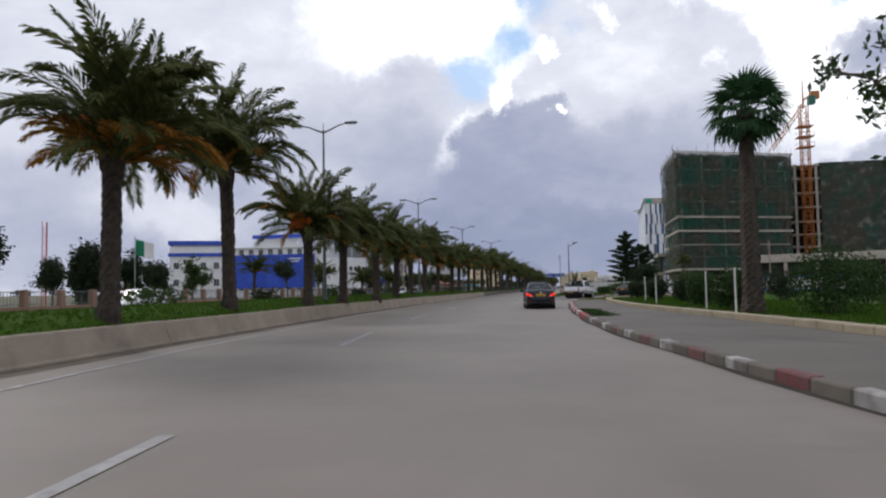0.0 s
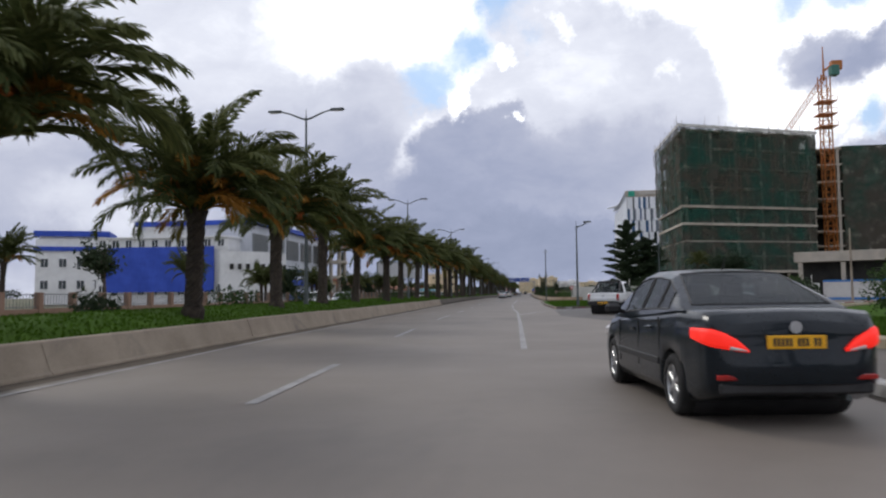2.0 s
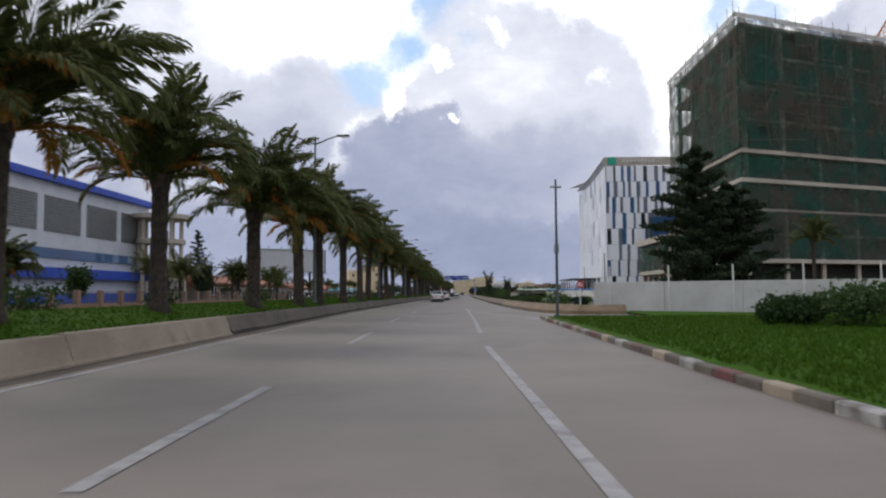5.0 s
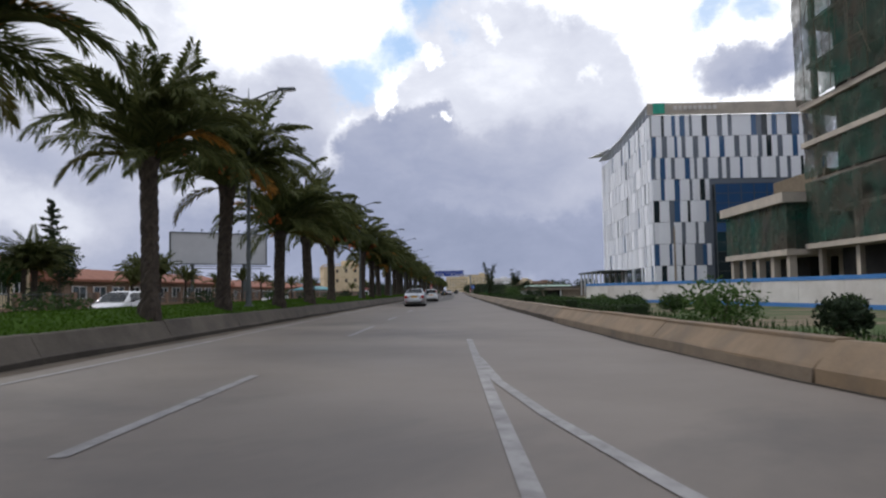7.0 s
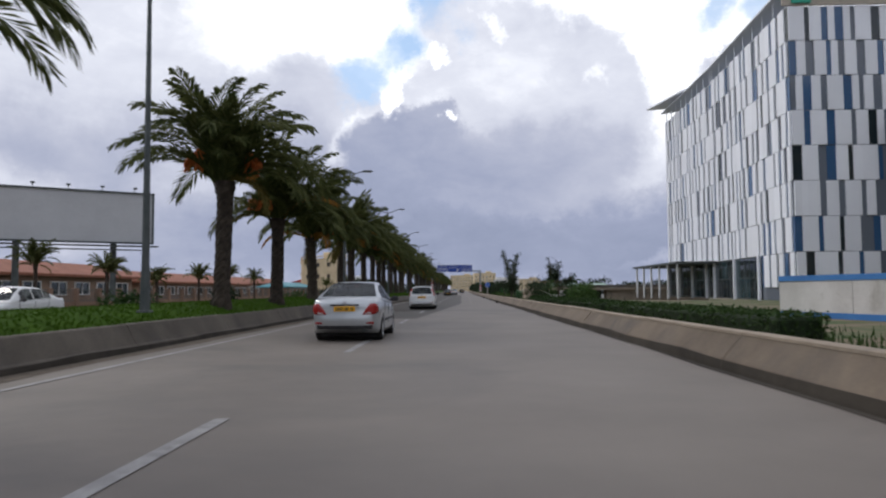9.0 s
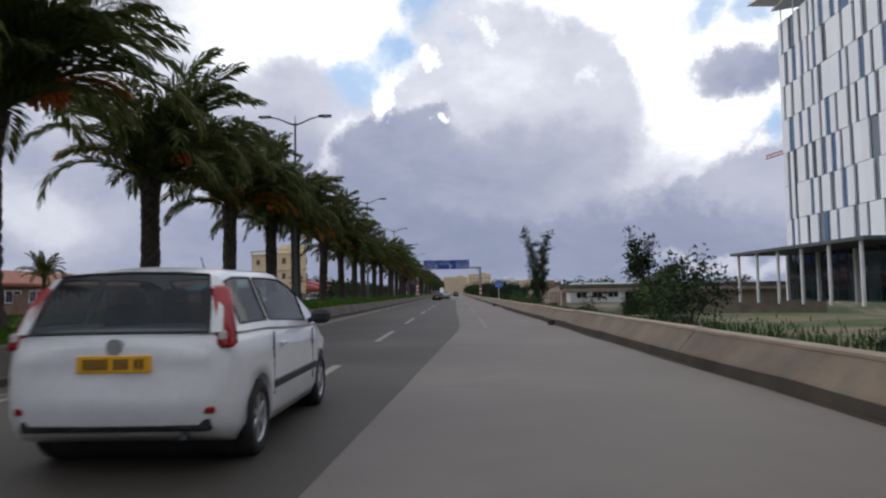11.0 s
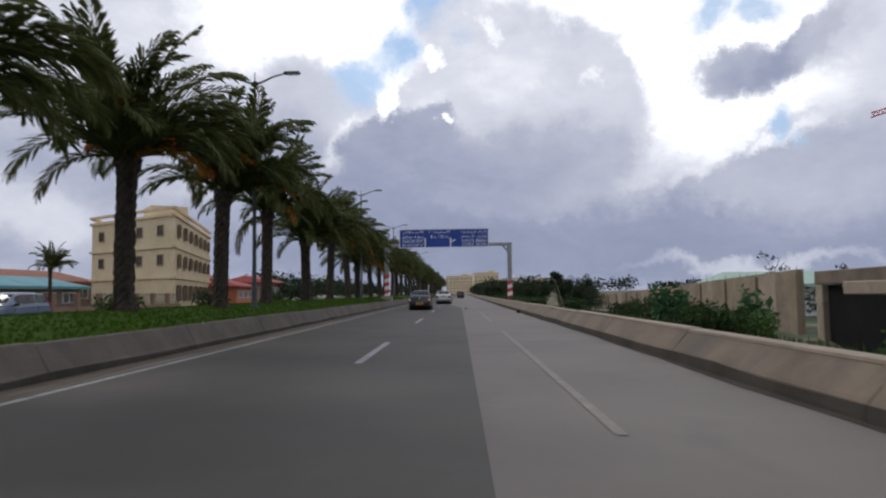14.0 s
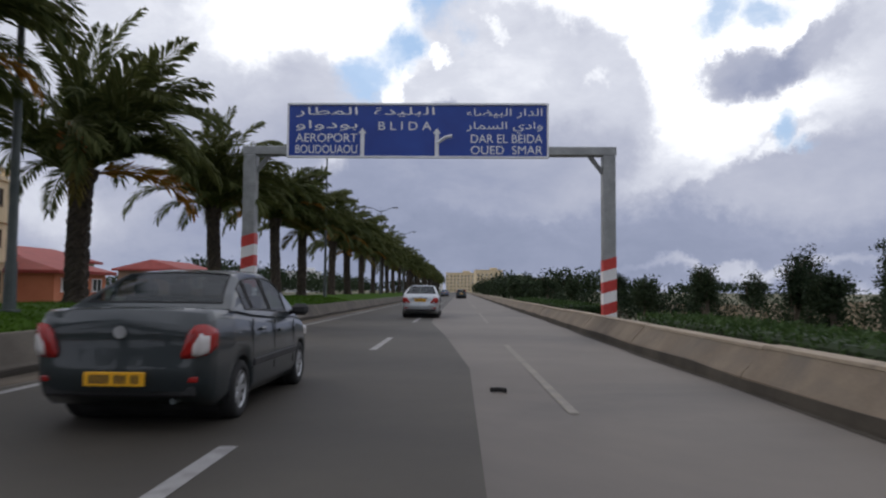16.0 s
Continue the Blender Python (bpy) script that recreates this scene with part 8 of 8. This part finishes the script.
                if ym < -L / 2 + zl["wrap"] and zl["lo"] < zm < zl["hi"] and abs(xm) > 0.5 * hw:
                    lamp_quads[1 if xm > 0 else -1].append(q)
    bmesh.ops.remove_doubles(bm, verts=bm.verts, dist=0.0005)
    bmesh.ops.recalc_face_normals(bm, faces=bm.faces)
    body = part("body", bm, paint, root, "", True)
    for sx, quads in lamp_quads.items():
        if not quads:
            continue
        bm = bm_new()
        for q in quads:
            bm.faces.new([bm.verts.new((c[0] * 1.008, c[1] - 0.008 if c[1] < -L / 2 + 0.1 else c[1], c[2])) for c in q])
        bmesh.ops.remove_doubles(bm, verts=bm.verts, dist=0.004)
        lamp = part("tail_light", bm, M_LAMP_ON if lit else M_TAIL, root, "red tail light", True)
        bm = bm_new()
        box(bm, (sx * hw * 0.60, -L / 2 - 0.028, zl["lo"] + 0.035), (0.16, 0.02, 0.05), bevel=0.006)
        part("reverse_light", bm, M_LENS, lamp)

    # cabin
    g = spec["cabin"]
    prof = g["roof"]
    roof = lambda y: float(np.interp(y, [a for a, _ in prof], [b for _, b in prof]))
    cys = sorted(set([round(v, 3) for v in np.linspace(prof[0][0], prof[-1][0], 30)] + [round(a, 3) for a, _ in prof] + [round(v, 3) for pair in g["windows"] for v in pair]))
    cells = {"roof": [], "windscreen": [], "rear_window": []}
    grid_v = []
    for y in cys:
        zb, zr = deck(y) - 0.02, roof(y)
        wb = plan(y) * 0.955
        s = max(0.0, min(1.0, (zr - zb) / max(0.05, g["top"] - zb)))
        wr = wb - (wb - hw * g["roof_w"]) * s
        zr = max(zr, zb + 0.005)
        half = [(wb, zb), (wb - (wb - wr) * 0.12, zb + (zr - zb) * 0.13), (wb - (wb - wr) * 0.86, zb + (zr - zb) * 0.86), (wr * 0.975, zb + (zr - zb) * 0.955), (wr * 0.88, zr), (wr * 0.5, zr + 0.018 * s), (0, zr + 0.026 * s)]
        grid_v.append([(x, y, z) for x, z in half] + [(-x, y, z) for x, z in half[-2::-1]])
    y_ws, y_rw = g["ws"], g["rw"]
    for i in range(len(cys) - 1):
        ym = (cys[i] + cys[i + 1]) / 2
        for k in range(12):
            key = "roof"
            if k in (1, 10):
                for j, (a, b) in enumerate(g["windows"]):
                    if a <= ym <= b:
                        key = ("side_window", j, k)
            if 4 <= k <= 7 and y_ws[0] < ym < y_ws[1]:
                key = "windscreen"
            if 4 <= k <= 7 and y_rw[0] < ym < y_rw[1]:
                key = "rear_window"
            cells.setdefault(key, []).append((grid_v[i][k], grid_v[i + 1][k], grid_v[i + 1][k + 1], grid_v[i][k + 1]))
    for key, quads in cells.items():
        if not quads:
            continue
        bm = bm_new()
        for q in quads:
            bm.faces.new([bm.verts.new(c) for c in q])
        bmesh.ops.remove_doubles(bm, verts=bm.verts, dist=0.0008)
        bmesh.ops.recalc_face_normals(bm, faces=bm.faces)
        nm = key if isinstance(key, str) else key[0]
        ob = part(nm, bm, paint if nm == "roof" else M_CARGLASS, root, "" if nm == "roof" else "dark reflecting glass", True)
        if nm != "roof":
            ob.visible_shadow = False
            # dark seal round each pane
            bm = bm_new()
            pts = {tuple(round(c, 3) for c in p) for q in quads for p in q}
            edges = collections.Counter()
            for q in quads:
                for a, b in zip(q, q[1:] + q[:1]):
                    edges[tuple(sorted((tuple(round(c, 4) for c in a), tuple(round(c, 4) for c in b))))] += 1
            for (a, b), cnt in edges.items():
                if cnt == 1 and (Vector(a) - Vector(b)).length > 0.004:
                    tube(bm, a, b, 0.011, n=4, caps=False)
            part("seal", bm, M_TRIM, ob)
    # seats and dash
    bm = bm_new()
    for sx in (-0.36, 0.36):
        for yy in g["seats"]:
            box(bm, (sx, yy, deck(0) - 0.34), (0.5, 0.5, 0.2), bevel=0.05)
            box(bm, (sx, yy - 0.25, deck(0) - 0.06), (0.48, 0.14, 0.56), bevel=0.05)
            box(bm, (sx, yy - 0.27, deck(0) + 0.28), (0.24, 0.1, 0.16), bevel=0.03)
    box(bm, (0, y_ws[1] - 0.45, deck(0) - 0.08), (W * 0.8, 0.4, 0.2), bevel=0.05)
    part("seats", bm, M_INSIDE, root)

    # wheels
    tyre, rim, disc = wheel_meshes(rw, 0.2, rim_spokes)
    for sx in (-1, 1):
        for c in (yr, yf):
            wl = shared("wheel", tyre, root, pose(sx * (hw - 0.115), c, rw, 0, 0, 0 if sx > 0 else 180))
            shared("rim", rim, wl)
            shared("brake_disc", disc, wl)
    for c in (yr, yf):
        bm = bm_new()
        tube(bm, (-hw + 0.16, c, rw), (hw - 0.16, c, rw), rw * 1.05, n=20)
        part("wheel_well", bm, M_TRIM, root)

    # tail: lamps, plate, bumper lines, badge
    back = -L / 2
    for sx in (-1, 1):
        t = spec["tail"]
        bm = bm_new()
        if t.get("shell"):
            bm.free()
        elif t.get("band"):
            bm.free()
            lamp_band(sx, t, spec, lit, root)
        else:
            lamp_box(bm, sx, t, back, lit, root)
        bm = bm_new()
        box(bm, (sx * (hw - 0.24), back - 0.02, spec["low"] + 0.10), (0.2, 0.03, 0.05), bevel=0.01)
        part("reflector", bm, M_TAIL, root)
        bm = bm_new()
        box(bm, (sx * (hw - 0.32), L / 2 - 0.12, 0.66), (0.42, 0.2, 0.16), bevel=0.04)
        part("headlight", bm, M_LENS, root)
        # mirrors, handles, sill lines
        bm = bm_new()
        box(bm, (sx * (hw + 0.09), g["mirror"], deck(0) + 0.05), (0.2, 0.11, 0.14), bevel=0.04)
        tube(bm, (sx * (hw - 0.06), g["mirror"] + 0.02, deck(0) + 0.0), (sx * (hw + 0.04), g["mirror"], deck(0) + 0.04), 0.03, n=6)
        part("mirror", bm, M_TRIM if spec.get("dark_mirror", True) else paint, root)
        for hy in g["handles"]:
            bm = bm_new()
            box(bm, (sx * (plan(hy) + 0.004), hy, deck(hy) - 0.16), (0.03, 0.17, 0.035), bevel=0.01)
            part("door_handle", bm, paint, root)
        bm = bm_new()
        for hy in g["seams"]:
            box(bm, (sx * (plan(hy) * 0.993), hy, deck(hy) - 0.32), (0.012, 0.012, 0.52))
        box(bm, (sx * (plan(0) * 0.998), (yr + yf) / 2, spec["low"] + 0.14), (0.03, (yf - yr) - 2.5 * rw, 0.07), bevel=0.01)
        part("door_seam", bm, M_TRIM, root)
    p = spec["plate"]
    bm = bm_new()
    box(bm, (0, back - 0.006 + p["y"], p["z"]), (0.52, 0.02, 0.12), bevel=0.006)
    plate = part("number_plate", bm, M_PLATE, root, "yellow rear number plate")
    bars_on(plate, 0, back - 0.019 + p["y"], p["z"], 0.5, 0.12, [5, 3, 2])
    bm = bm_new()
    box(bm, (0, back - 0.018, spec["seam"]), (W * 0.66, 0.03, 0.014))
    box(bm, (0, back + 0.01, spec["low"] + 0.0), (W * 0.80, 0.06, 0.10), bevel=0.02)
    part("bumper_line", bm, M_TRIM, root)
    bm = bm_new()
    tube(bm, (0, back - 0.040, p["badge"]), (0, back, p["badge"]), 0.055, n=18)
    part("badge", bm, M_RIM, root)
    if spec.get("garnish"):
        bm = bm_new()
        box(bm, (0, back - 0.036, p["z"] + 0.09), (0.70, 0.035, 0.035), bevel=0.01)
        part("boot_handle", bm, M_TRIM, root)
    bm = bm_new()
    tube(bm, (hw * 0.55, back + 0.02, 0.27), (hw * 0.55, back + 0.3, 0.27), 0.028, n=8)
    part("exhaust", bm, M_STEEL_DARK, root)
    if g.get("aerial"):
        bm = bm_new()
        tube(bm, (0, g["aerial"], g["top"]), (0, g["aerial"] - 0.12, g["top"] + 0.14), 0.008, 0.005, 5)
        part("aerial", bm, M_TRIM, root)
    return root


SEDAN = dict(L=4.37, W=1.70, wheel=0.305, axles=(-1.33, 1.24), low=0.36, seam=0.60,
             deck=[(-2.185, 0.93), (-2.12, 1.01), (-2.02, 1.045), (-1.45, 1.06), (-0.9, 1.02), (0.2, 0.95), (0.95, 0.93), (1.6, 0.84), (2.0, 0.74), (2.12, 0.62), (2.185, 0.52)],
             plan=[(-2.185, 0.80), (-2.13, 0.885), (-2.0, 0.93), (-1.5, 0.985), (-0.8, 1.0), (0.9, 1.0), (1.5, 0.98), (1.95, 0.90), (2.1, 0.80), (2.185, 0.62)],
             under=[(-2.185, 0.40), (-2.1, 0.30), (-1.8, 0.20), (1.8, 0.18), (2.1, 0.22), (2.185, 0.3)],
             tail=dict(shell=False, x=0.575, w=0.28, h=0.19, z=0.84, wrap=0.05, d=0.18, y=-0.045, lean=0.05), plate=dict(z=0.79, y=-0.03, badge=0.92),
             cabin=dict(top=1.46, roof_w=0.68, roof=[(-1.62, 1.05), (-1.35, 1.17), (-0.75, 1.41), (-0.35, 1.455), (0.1, 1.46), (0.4, 1.42), (0.75, 1.24), (1.22, 0.93)],
                        windows=[(-1.15, -0.80), (-0.74, -0.16), (-0.08, 0.62)], ws=(0.42, 1.16), rw=(-1.56, -0.74), seats=(-0.55, 0.35), mirror=0.72, handles=(-0.62, 0.12), seams=(-0.95, -0.12, 0.78), aerial=-0.55))


def spec_of(base_spec, **over):
    out_spec = {k: (dict(v) if isinstance(v, dict) else v) for k, v in base_spec.items()}
    for k, v in over.items():
        if isinstance(v, dict) and isinstance(out_spec.get(k), dict):
            out_spec[k].update(v)
        else:
            out_spec[k] = v
    return out_spec


COROLLA = spec_of(SEDAN, garnish=True, tail=dict(band=[(0.52, 0.66, 0.68), (0.64, 0.66, 0.84), (0.74, 0.66, 0.93), (0.86, 0.67, 0.93), (0.925, 0.70, 0.88)], clear=[(0.60, 0.675, 0.70), (0.76, 0.675, 0.72)]), plate=dict(z=0.80, badge=0.93, y=-0.05), dark_mirror=True)
SYMBOL = spec_of(SEDAN, L=4.15, W=1.64, wheel=0.28, axles=(-1.27, 1.20), seam=0.58,
                 deck=[(-2.075, 0.93), (-2.02, 1.03), (-1.9, 1.055), (-1.4, 1.05), (-0.9, 1.0), (0.2, 0.93), (0.95, 0.92), (1.6, 0.84), (1.95, 0.72), (2.03, 0.60), (2.075, 0.5)],
                 plan=[(-2.075, 0.86), (-2.03, 0.91), (-1.9, 0.95), (-1.5, 0.985), (-0.8, 1.0), (0.9, 1.0), (1.5, 0.97), (1.9, 0.88), (2.0, 0.8), (2.075, 0.62)],
                 under=[(-2.075, 0.36), (-1.95, 0.28), (-1.8, 0.2), (1.8, 0.18), (2.0, 0.22), (2.075, 0.3)],
                 tail=dict(band=[(0.66, 0.64, 0.70), (0.72, 0.64, 0.86), (0.80, 0.65, 0.93), (0.90, 0.67, 0.93), (0.945, 0.72, 0.88)], clear=[(0.78, 0.66, 0.76), (0.84, 0.66, 0.86), (0.90, 0.69, 0.86)]), plate=dict(z=0.47, badge=0.86, y=-0.105),
                 cabin=dict(top=1.43, roof_w=0.70, roof=[(-1.52, 1.05), (-1.28, 1.19), (-0.85, 1.38), (-0.4, 1.425), (0.1, 1.43), (0.38, 1.39), (0.7, 1.22), (1.15, 0.92)], windows=[(-1.08, -0.86), (-0.8, -0.18), (-0.1, 0.58)], ws=(0.40, 1.1), rw=(-1.47, -0.84), aerial=0.0))
HATCH = spec_of(SEDAN, L=3.92, W=1.68, wheel=0.295, axles=(-1.28, 1.20), seam=0.52,
                deck=[(-1.96, 0.88), (-1.93, 0.97), (-1.85, 1.0), (-1.0, 1.0), (0.2, 0.95), (0.9, 0.95), (1.4, 0.86), (1.8, 0.74), (1.9, 0.62), (1.96, 0.52)],
                plan=[(-1.96, 0.88), (-1.92, 0.93), (-1.8, 0.96), (-1.4, 0.99), (-0.8, 1.0), (0.9, 1.0), (1.4, 0.97), (1.75, 0.88), (1.9, 0.76), (1.96, 0.62)],
                under=[(-1.96, 0.36), (-1.88, 0.27), (-1.7, 0.2), (1.7, 0.18), (1.9, 0.22), (1.96, 0.3)],
                tail=dict(shell=False, x=0.70, w=0.13, h=0.44, z=1.10, wrap=0.05, d=0.10, y=0.09, lean=0.5, inward=0.28), plate=dict(z=0.78, badge=0.90, y=-0.03),
                cabin=dict(top=1.46, roof_w=0.71, roof=[(-1.93, 0.99), (-1.80, 1.22), (-1.66, 1.40), (-1.4, 1.45), (-0.4, 1.465), (0.0, 1.46), (0.32, 1.40), (0.7, 1.21), (1.15, 0.95)], windows=[(-1.62, -0.95), (-0.86, 0.52)], ws=(0.34, 1.1), rw=(-1.90, -1.66), seats=(-0.7, 0.25), mirror=0.66, handles=(-0.6,), seams=(-0.9, 0.68), aerial=-0.2))
TRUCK = spec_of(SEDAN, L=5.1, W=1.78, wheel=0.36, axles=(-1.45, 1.55), low=0.52, seam=0.60,
                deck=[(-2.55, 1.12), (-2.5, 1.14), (-0.8, 1.14), (0.2, 1.12), (1.0, 1.12), (1.7, 1.05), (2.35, 0.95), (2.5, 0.75), (2.55, 0.65)],
                plan=[(-2.55, 0.95), (-2.5, 0.97), (-1.2, 1.0), (1.4, 1.0), (2.1, 0.96), (2.4, 0.86), (2.55, 0.7)],
                under=[(-2.55, 0.72), (-2.4, 0.64), (-0.6, 0.50), (2.3, 0.42), (2.55, 0.5)],
                tail=dict(shell=False, x=0.765, w=0.15, h=0.34, z=0.92, wrap=0.03, d=0.14, y=-0.05), plate=dict(z=0.62, badge=0.98, y=-0.17),
                cabin=dict(top=1.76, roof_w=0.74, roof=[(-0.95, 1.13), (-0.86, 1.45), (-0.74, 1.70), (-0.3, 1.76), (0.35, 1.76), (0.65, 1.70), (0.98, 1.45), (1.35, 1.1)], windows=[(-0.70, -0.08), (0.0, 0.86)], ws=(0.62, 1.3), rw=(-0.94, -0.74), seats=(-0.3, 0.5), mirror=0.95, handles=(-0.55, 0.2), seams=(-0.78, -0.04, 1.0), aerial=0))

P_BLACK = car_paint("black_car_paint", (0.006, 0.011, 0.016), 0.0, 0.3)
for paint_ in (P_BLACK,):
    paint_.node_tree.nodes["Principled BSDF"].inputs["Specular IOR Level"].default_value = 0.2
    paint_.node_tree.nodes["Principled BSDF"].inputs["Coat Weight"].default_value = 0.4
P_SILVER = car_paint("silver_car_paint", (0.50, 0.53, 0.55), 0.6, 0.34)
P_GREY = car_paint("slate_grey_car_paint", (0.014, 0.022, 0.025), 0.1, 0.4)
P_WHITE = car_paint("white_car_paint", (0.74, 0.75, 0.75), 0.0, 0.35)
P_BLUE = car_paint("blue_grey_car_paint", (0.10, 0.14, 0.22), 0.4, 0.35)
P_GREEN = car_paint("green_car_paint", (0.02, 0.12, 0.09), 0.4, 0.35)

ACCENT = spec_of(SEDAN, tail=dict(band=[(0.50, 0.685, 0.705), (0.62, 0.695, 0.80), (0.76, 0.715, 0.865), (0.89, 0.74, 0.895), (0.945, 0.79, 0.89)], clear=[(0.53, 0.692, 0.707), (0.70, 0.705, 0.75)]), plate=dict(z=0.77, badge=0.90))
make_car("sedan_car", "black sedan with lit red tail lights and yellow plate", ACCENT, P_BLACK, pose(4.6, 42.0, 0, 0, 0, 6.5), lit=True)
truck = make_car("pickup", "white double-cab pickup with a roll bar turning off", TRUCK, P_WHITE, pose(7.1, 74.0, 0.0, 0, 0, -19))
bm = bm_new()
box(bm, (0, -1.7, 1.155), (1.46, 1.55, 0.06), bevel=0.01)
part("load_bed", bm, M_TRIM, truck)
bm = bm_new()
for sx in (-0.74, 0.74):
    path_tube(bm, [(sx, -1.12, 1.14), (sx * 0.9, -1.10, 1.55), (sx * 0.74, -1.08, 1.74)], [0.05, 0.05, 0.05], 8)
    tube(bm, (sx * 0.8, -1.08, 1.70), (sx, -2.0, 1.16), 0.04, n=8)
tube(bm, (-0.58, -1.08, 1.74), (0.58, -1.08, 1.74), 0.05, n=8)
part("roll_bar", bm, M_TRIM, truck)
bm = bm_new()
box(bm, (0, -2.61, 0.60), (1.62, 0.20, 0.20), bevel=0.03)
part("step_bumper", bm, M_TRIM, truck)
make_car("sedan_car", "dark sedan turning into the side street", SEDAN, P_BLACK, pose(13.0, 84.3, 0, 0, 0, -32))
make_car("hatchback_car", "small white hatchback with red tail lights and yellow plate", HATCH, P_WHITE, pose(-3.5, 212.5, 0, 0, 0, 0))
make_car("sedan_car", "silver sedan with red tail lights and yellow plate", COROLLA, P_SILVER, pose(-3.72, 184.4, 0, 0, 0, 0))
make_car("sedan_car", "silver sedan with red tail lights and yellow plate", COROLLA, P_SILVER, pose(-3.2, 350.5, 0, 0, 0, 0))
make_car("sedan_car", "slate grey older sedan with yellow plate", SYMBOL, P_GREY, pose(-4.32, 324.75, 0, 0, 0, 0), rim_spokes=8)
make_car("hatchback_car", "dark van-like hatchback far ahead on the road", HATCH, P_GREY, pose(-1.3, 432, 0, 0, 0, 0))
make_car("sedan_car", "dark sedan far ahead on the road", SEDAN, P_BLUE, pose(-4.8, 470, 0, 0, 0, 0))
for i, (x, y, sp, pt, rz) in enumerate([(-16.2, 34, HATCH, P_WHITE, 180), (-16.8, 95, SEDAN, P_WHITE, 180), (-18.4, 110, HATCH, P_SILVER, 180), (-17.4, 161, HATCH, P_WHITE, 180), (-17.0, 190, SEDAN, P_WHITE, 180),
                                        (-18.5, 264, HATCH, P_WHITE, 180), (-18.8, 271, SEDAN, P_WHITE, 180), (-20.0, 300, HATCH, P_BLUE, 180), (21, 262, SEDAN, P_WHITE, 70), (19.5, 281, HATCH, P_GREEN, 250), (17.2, 84.8, HATCH, P_WHITE, -50), (19, 246, SEDAN, P_SILVER, 80)]):
    z = ground_z(x, y) + 0.06 if x > 15 and y > 240 else 0.015
    make_car("hatchback_car" if sp is HATCH else "sedan_car", ("white" if pt is P_WHITE else "silver" if pt is P_SILVER else "green" if pt is P_GREEN else "blue-grey") + " car " + ("on the far carriageway" if x < 0 else "beside the road" if y > 100 else "driving off along the side street"), sp, pt, pose(x, y, z, 0, 0, rz))
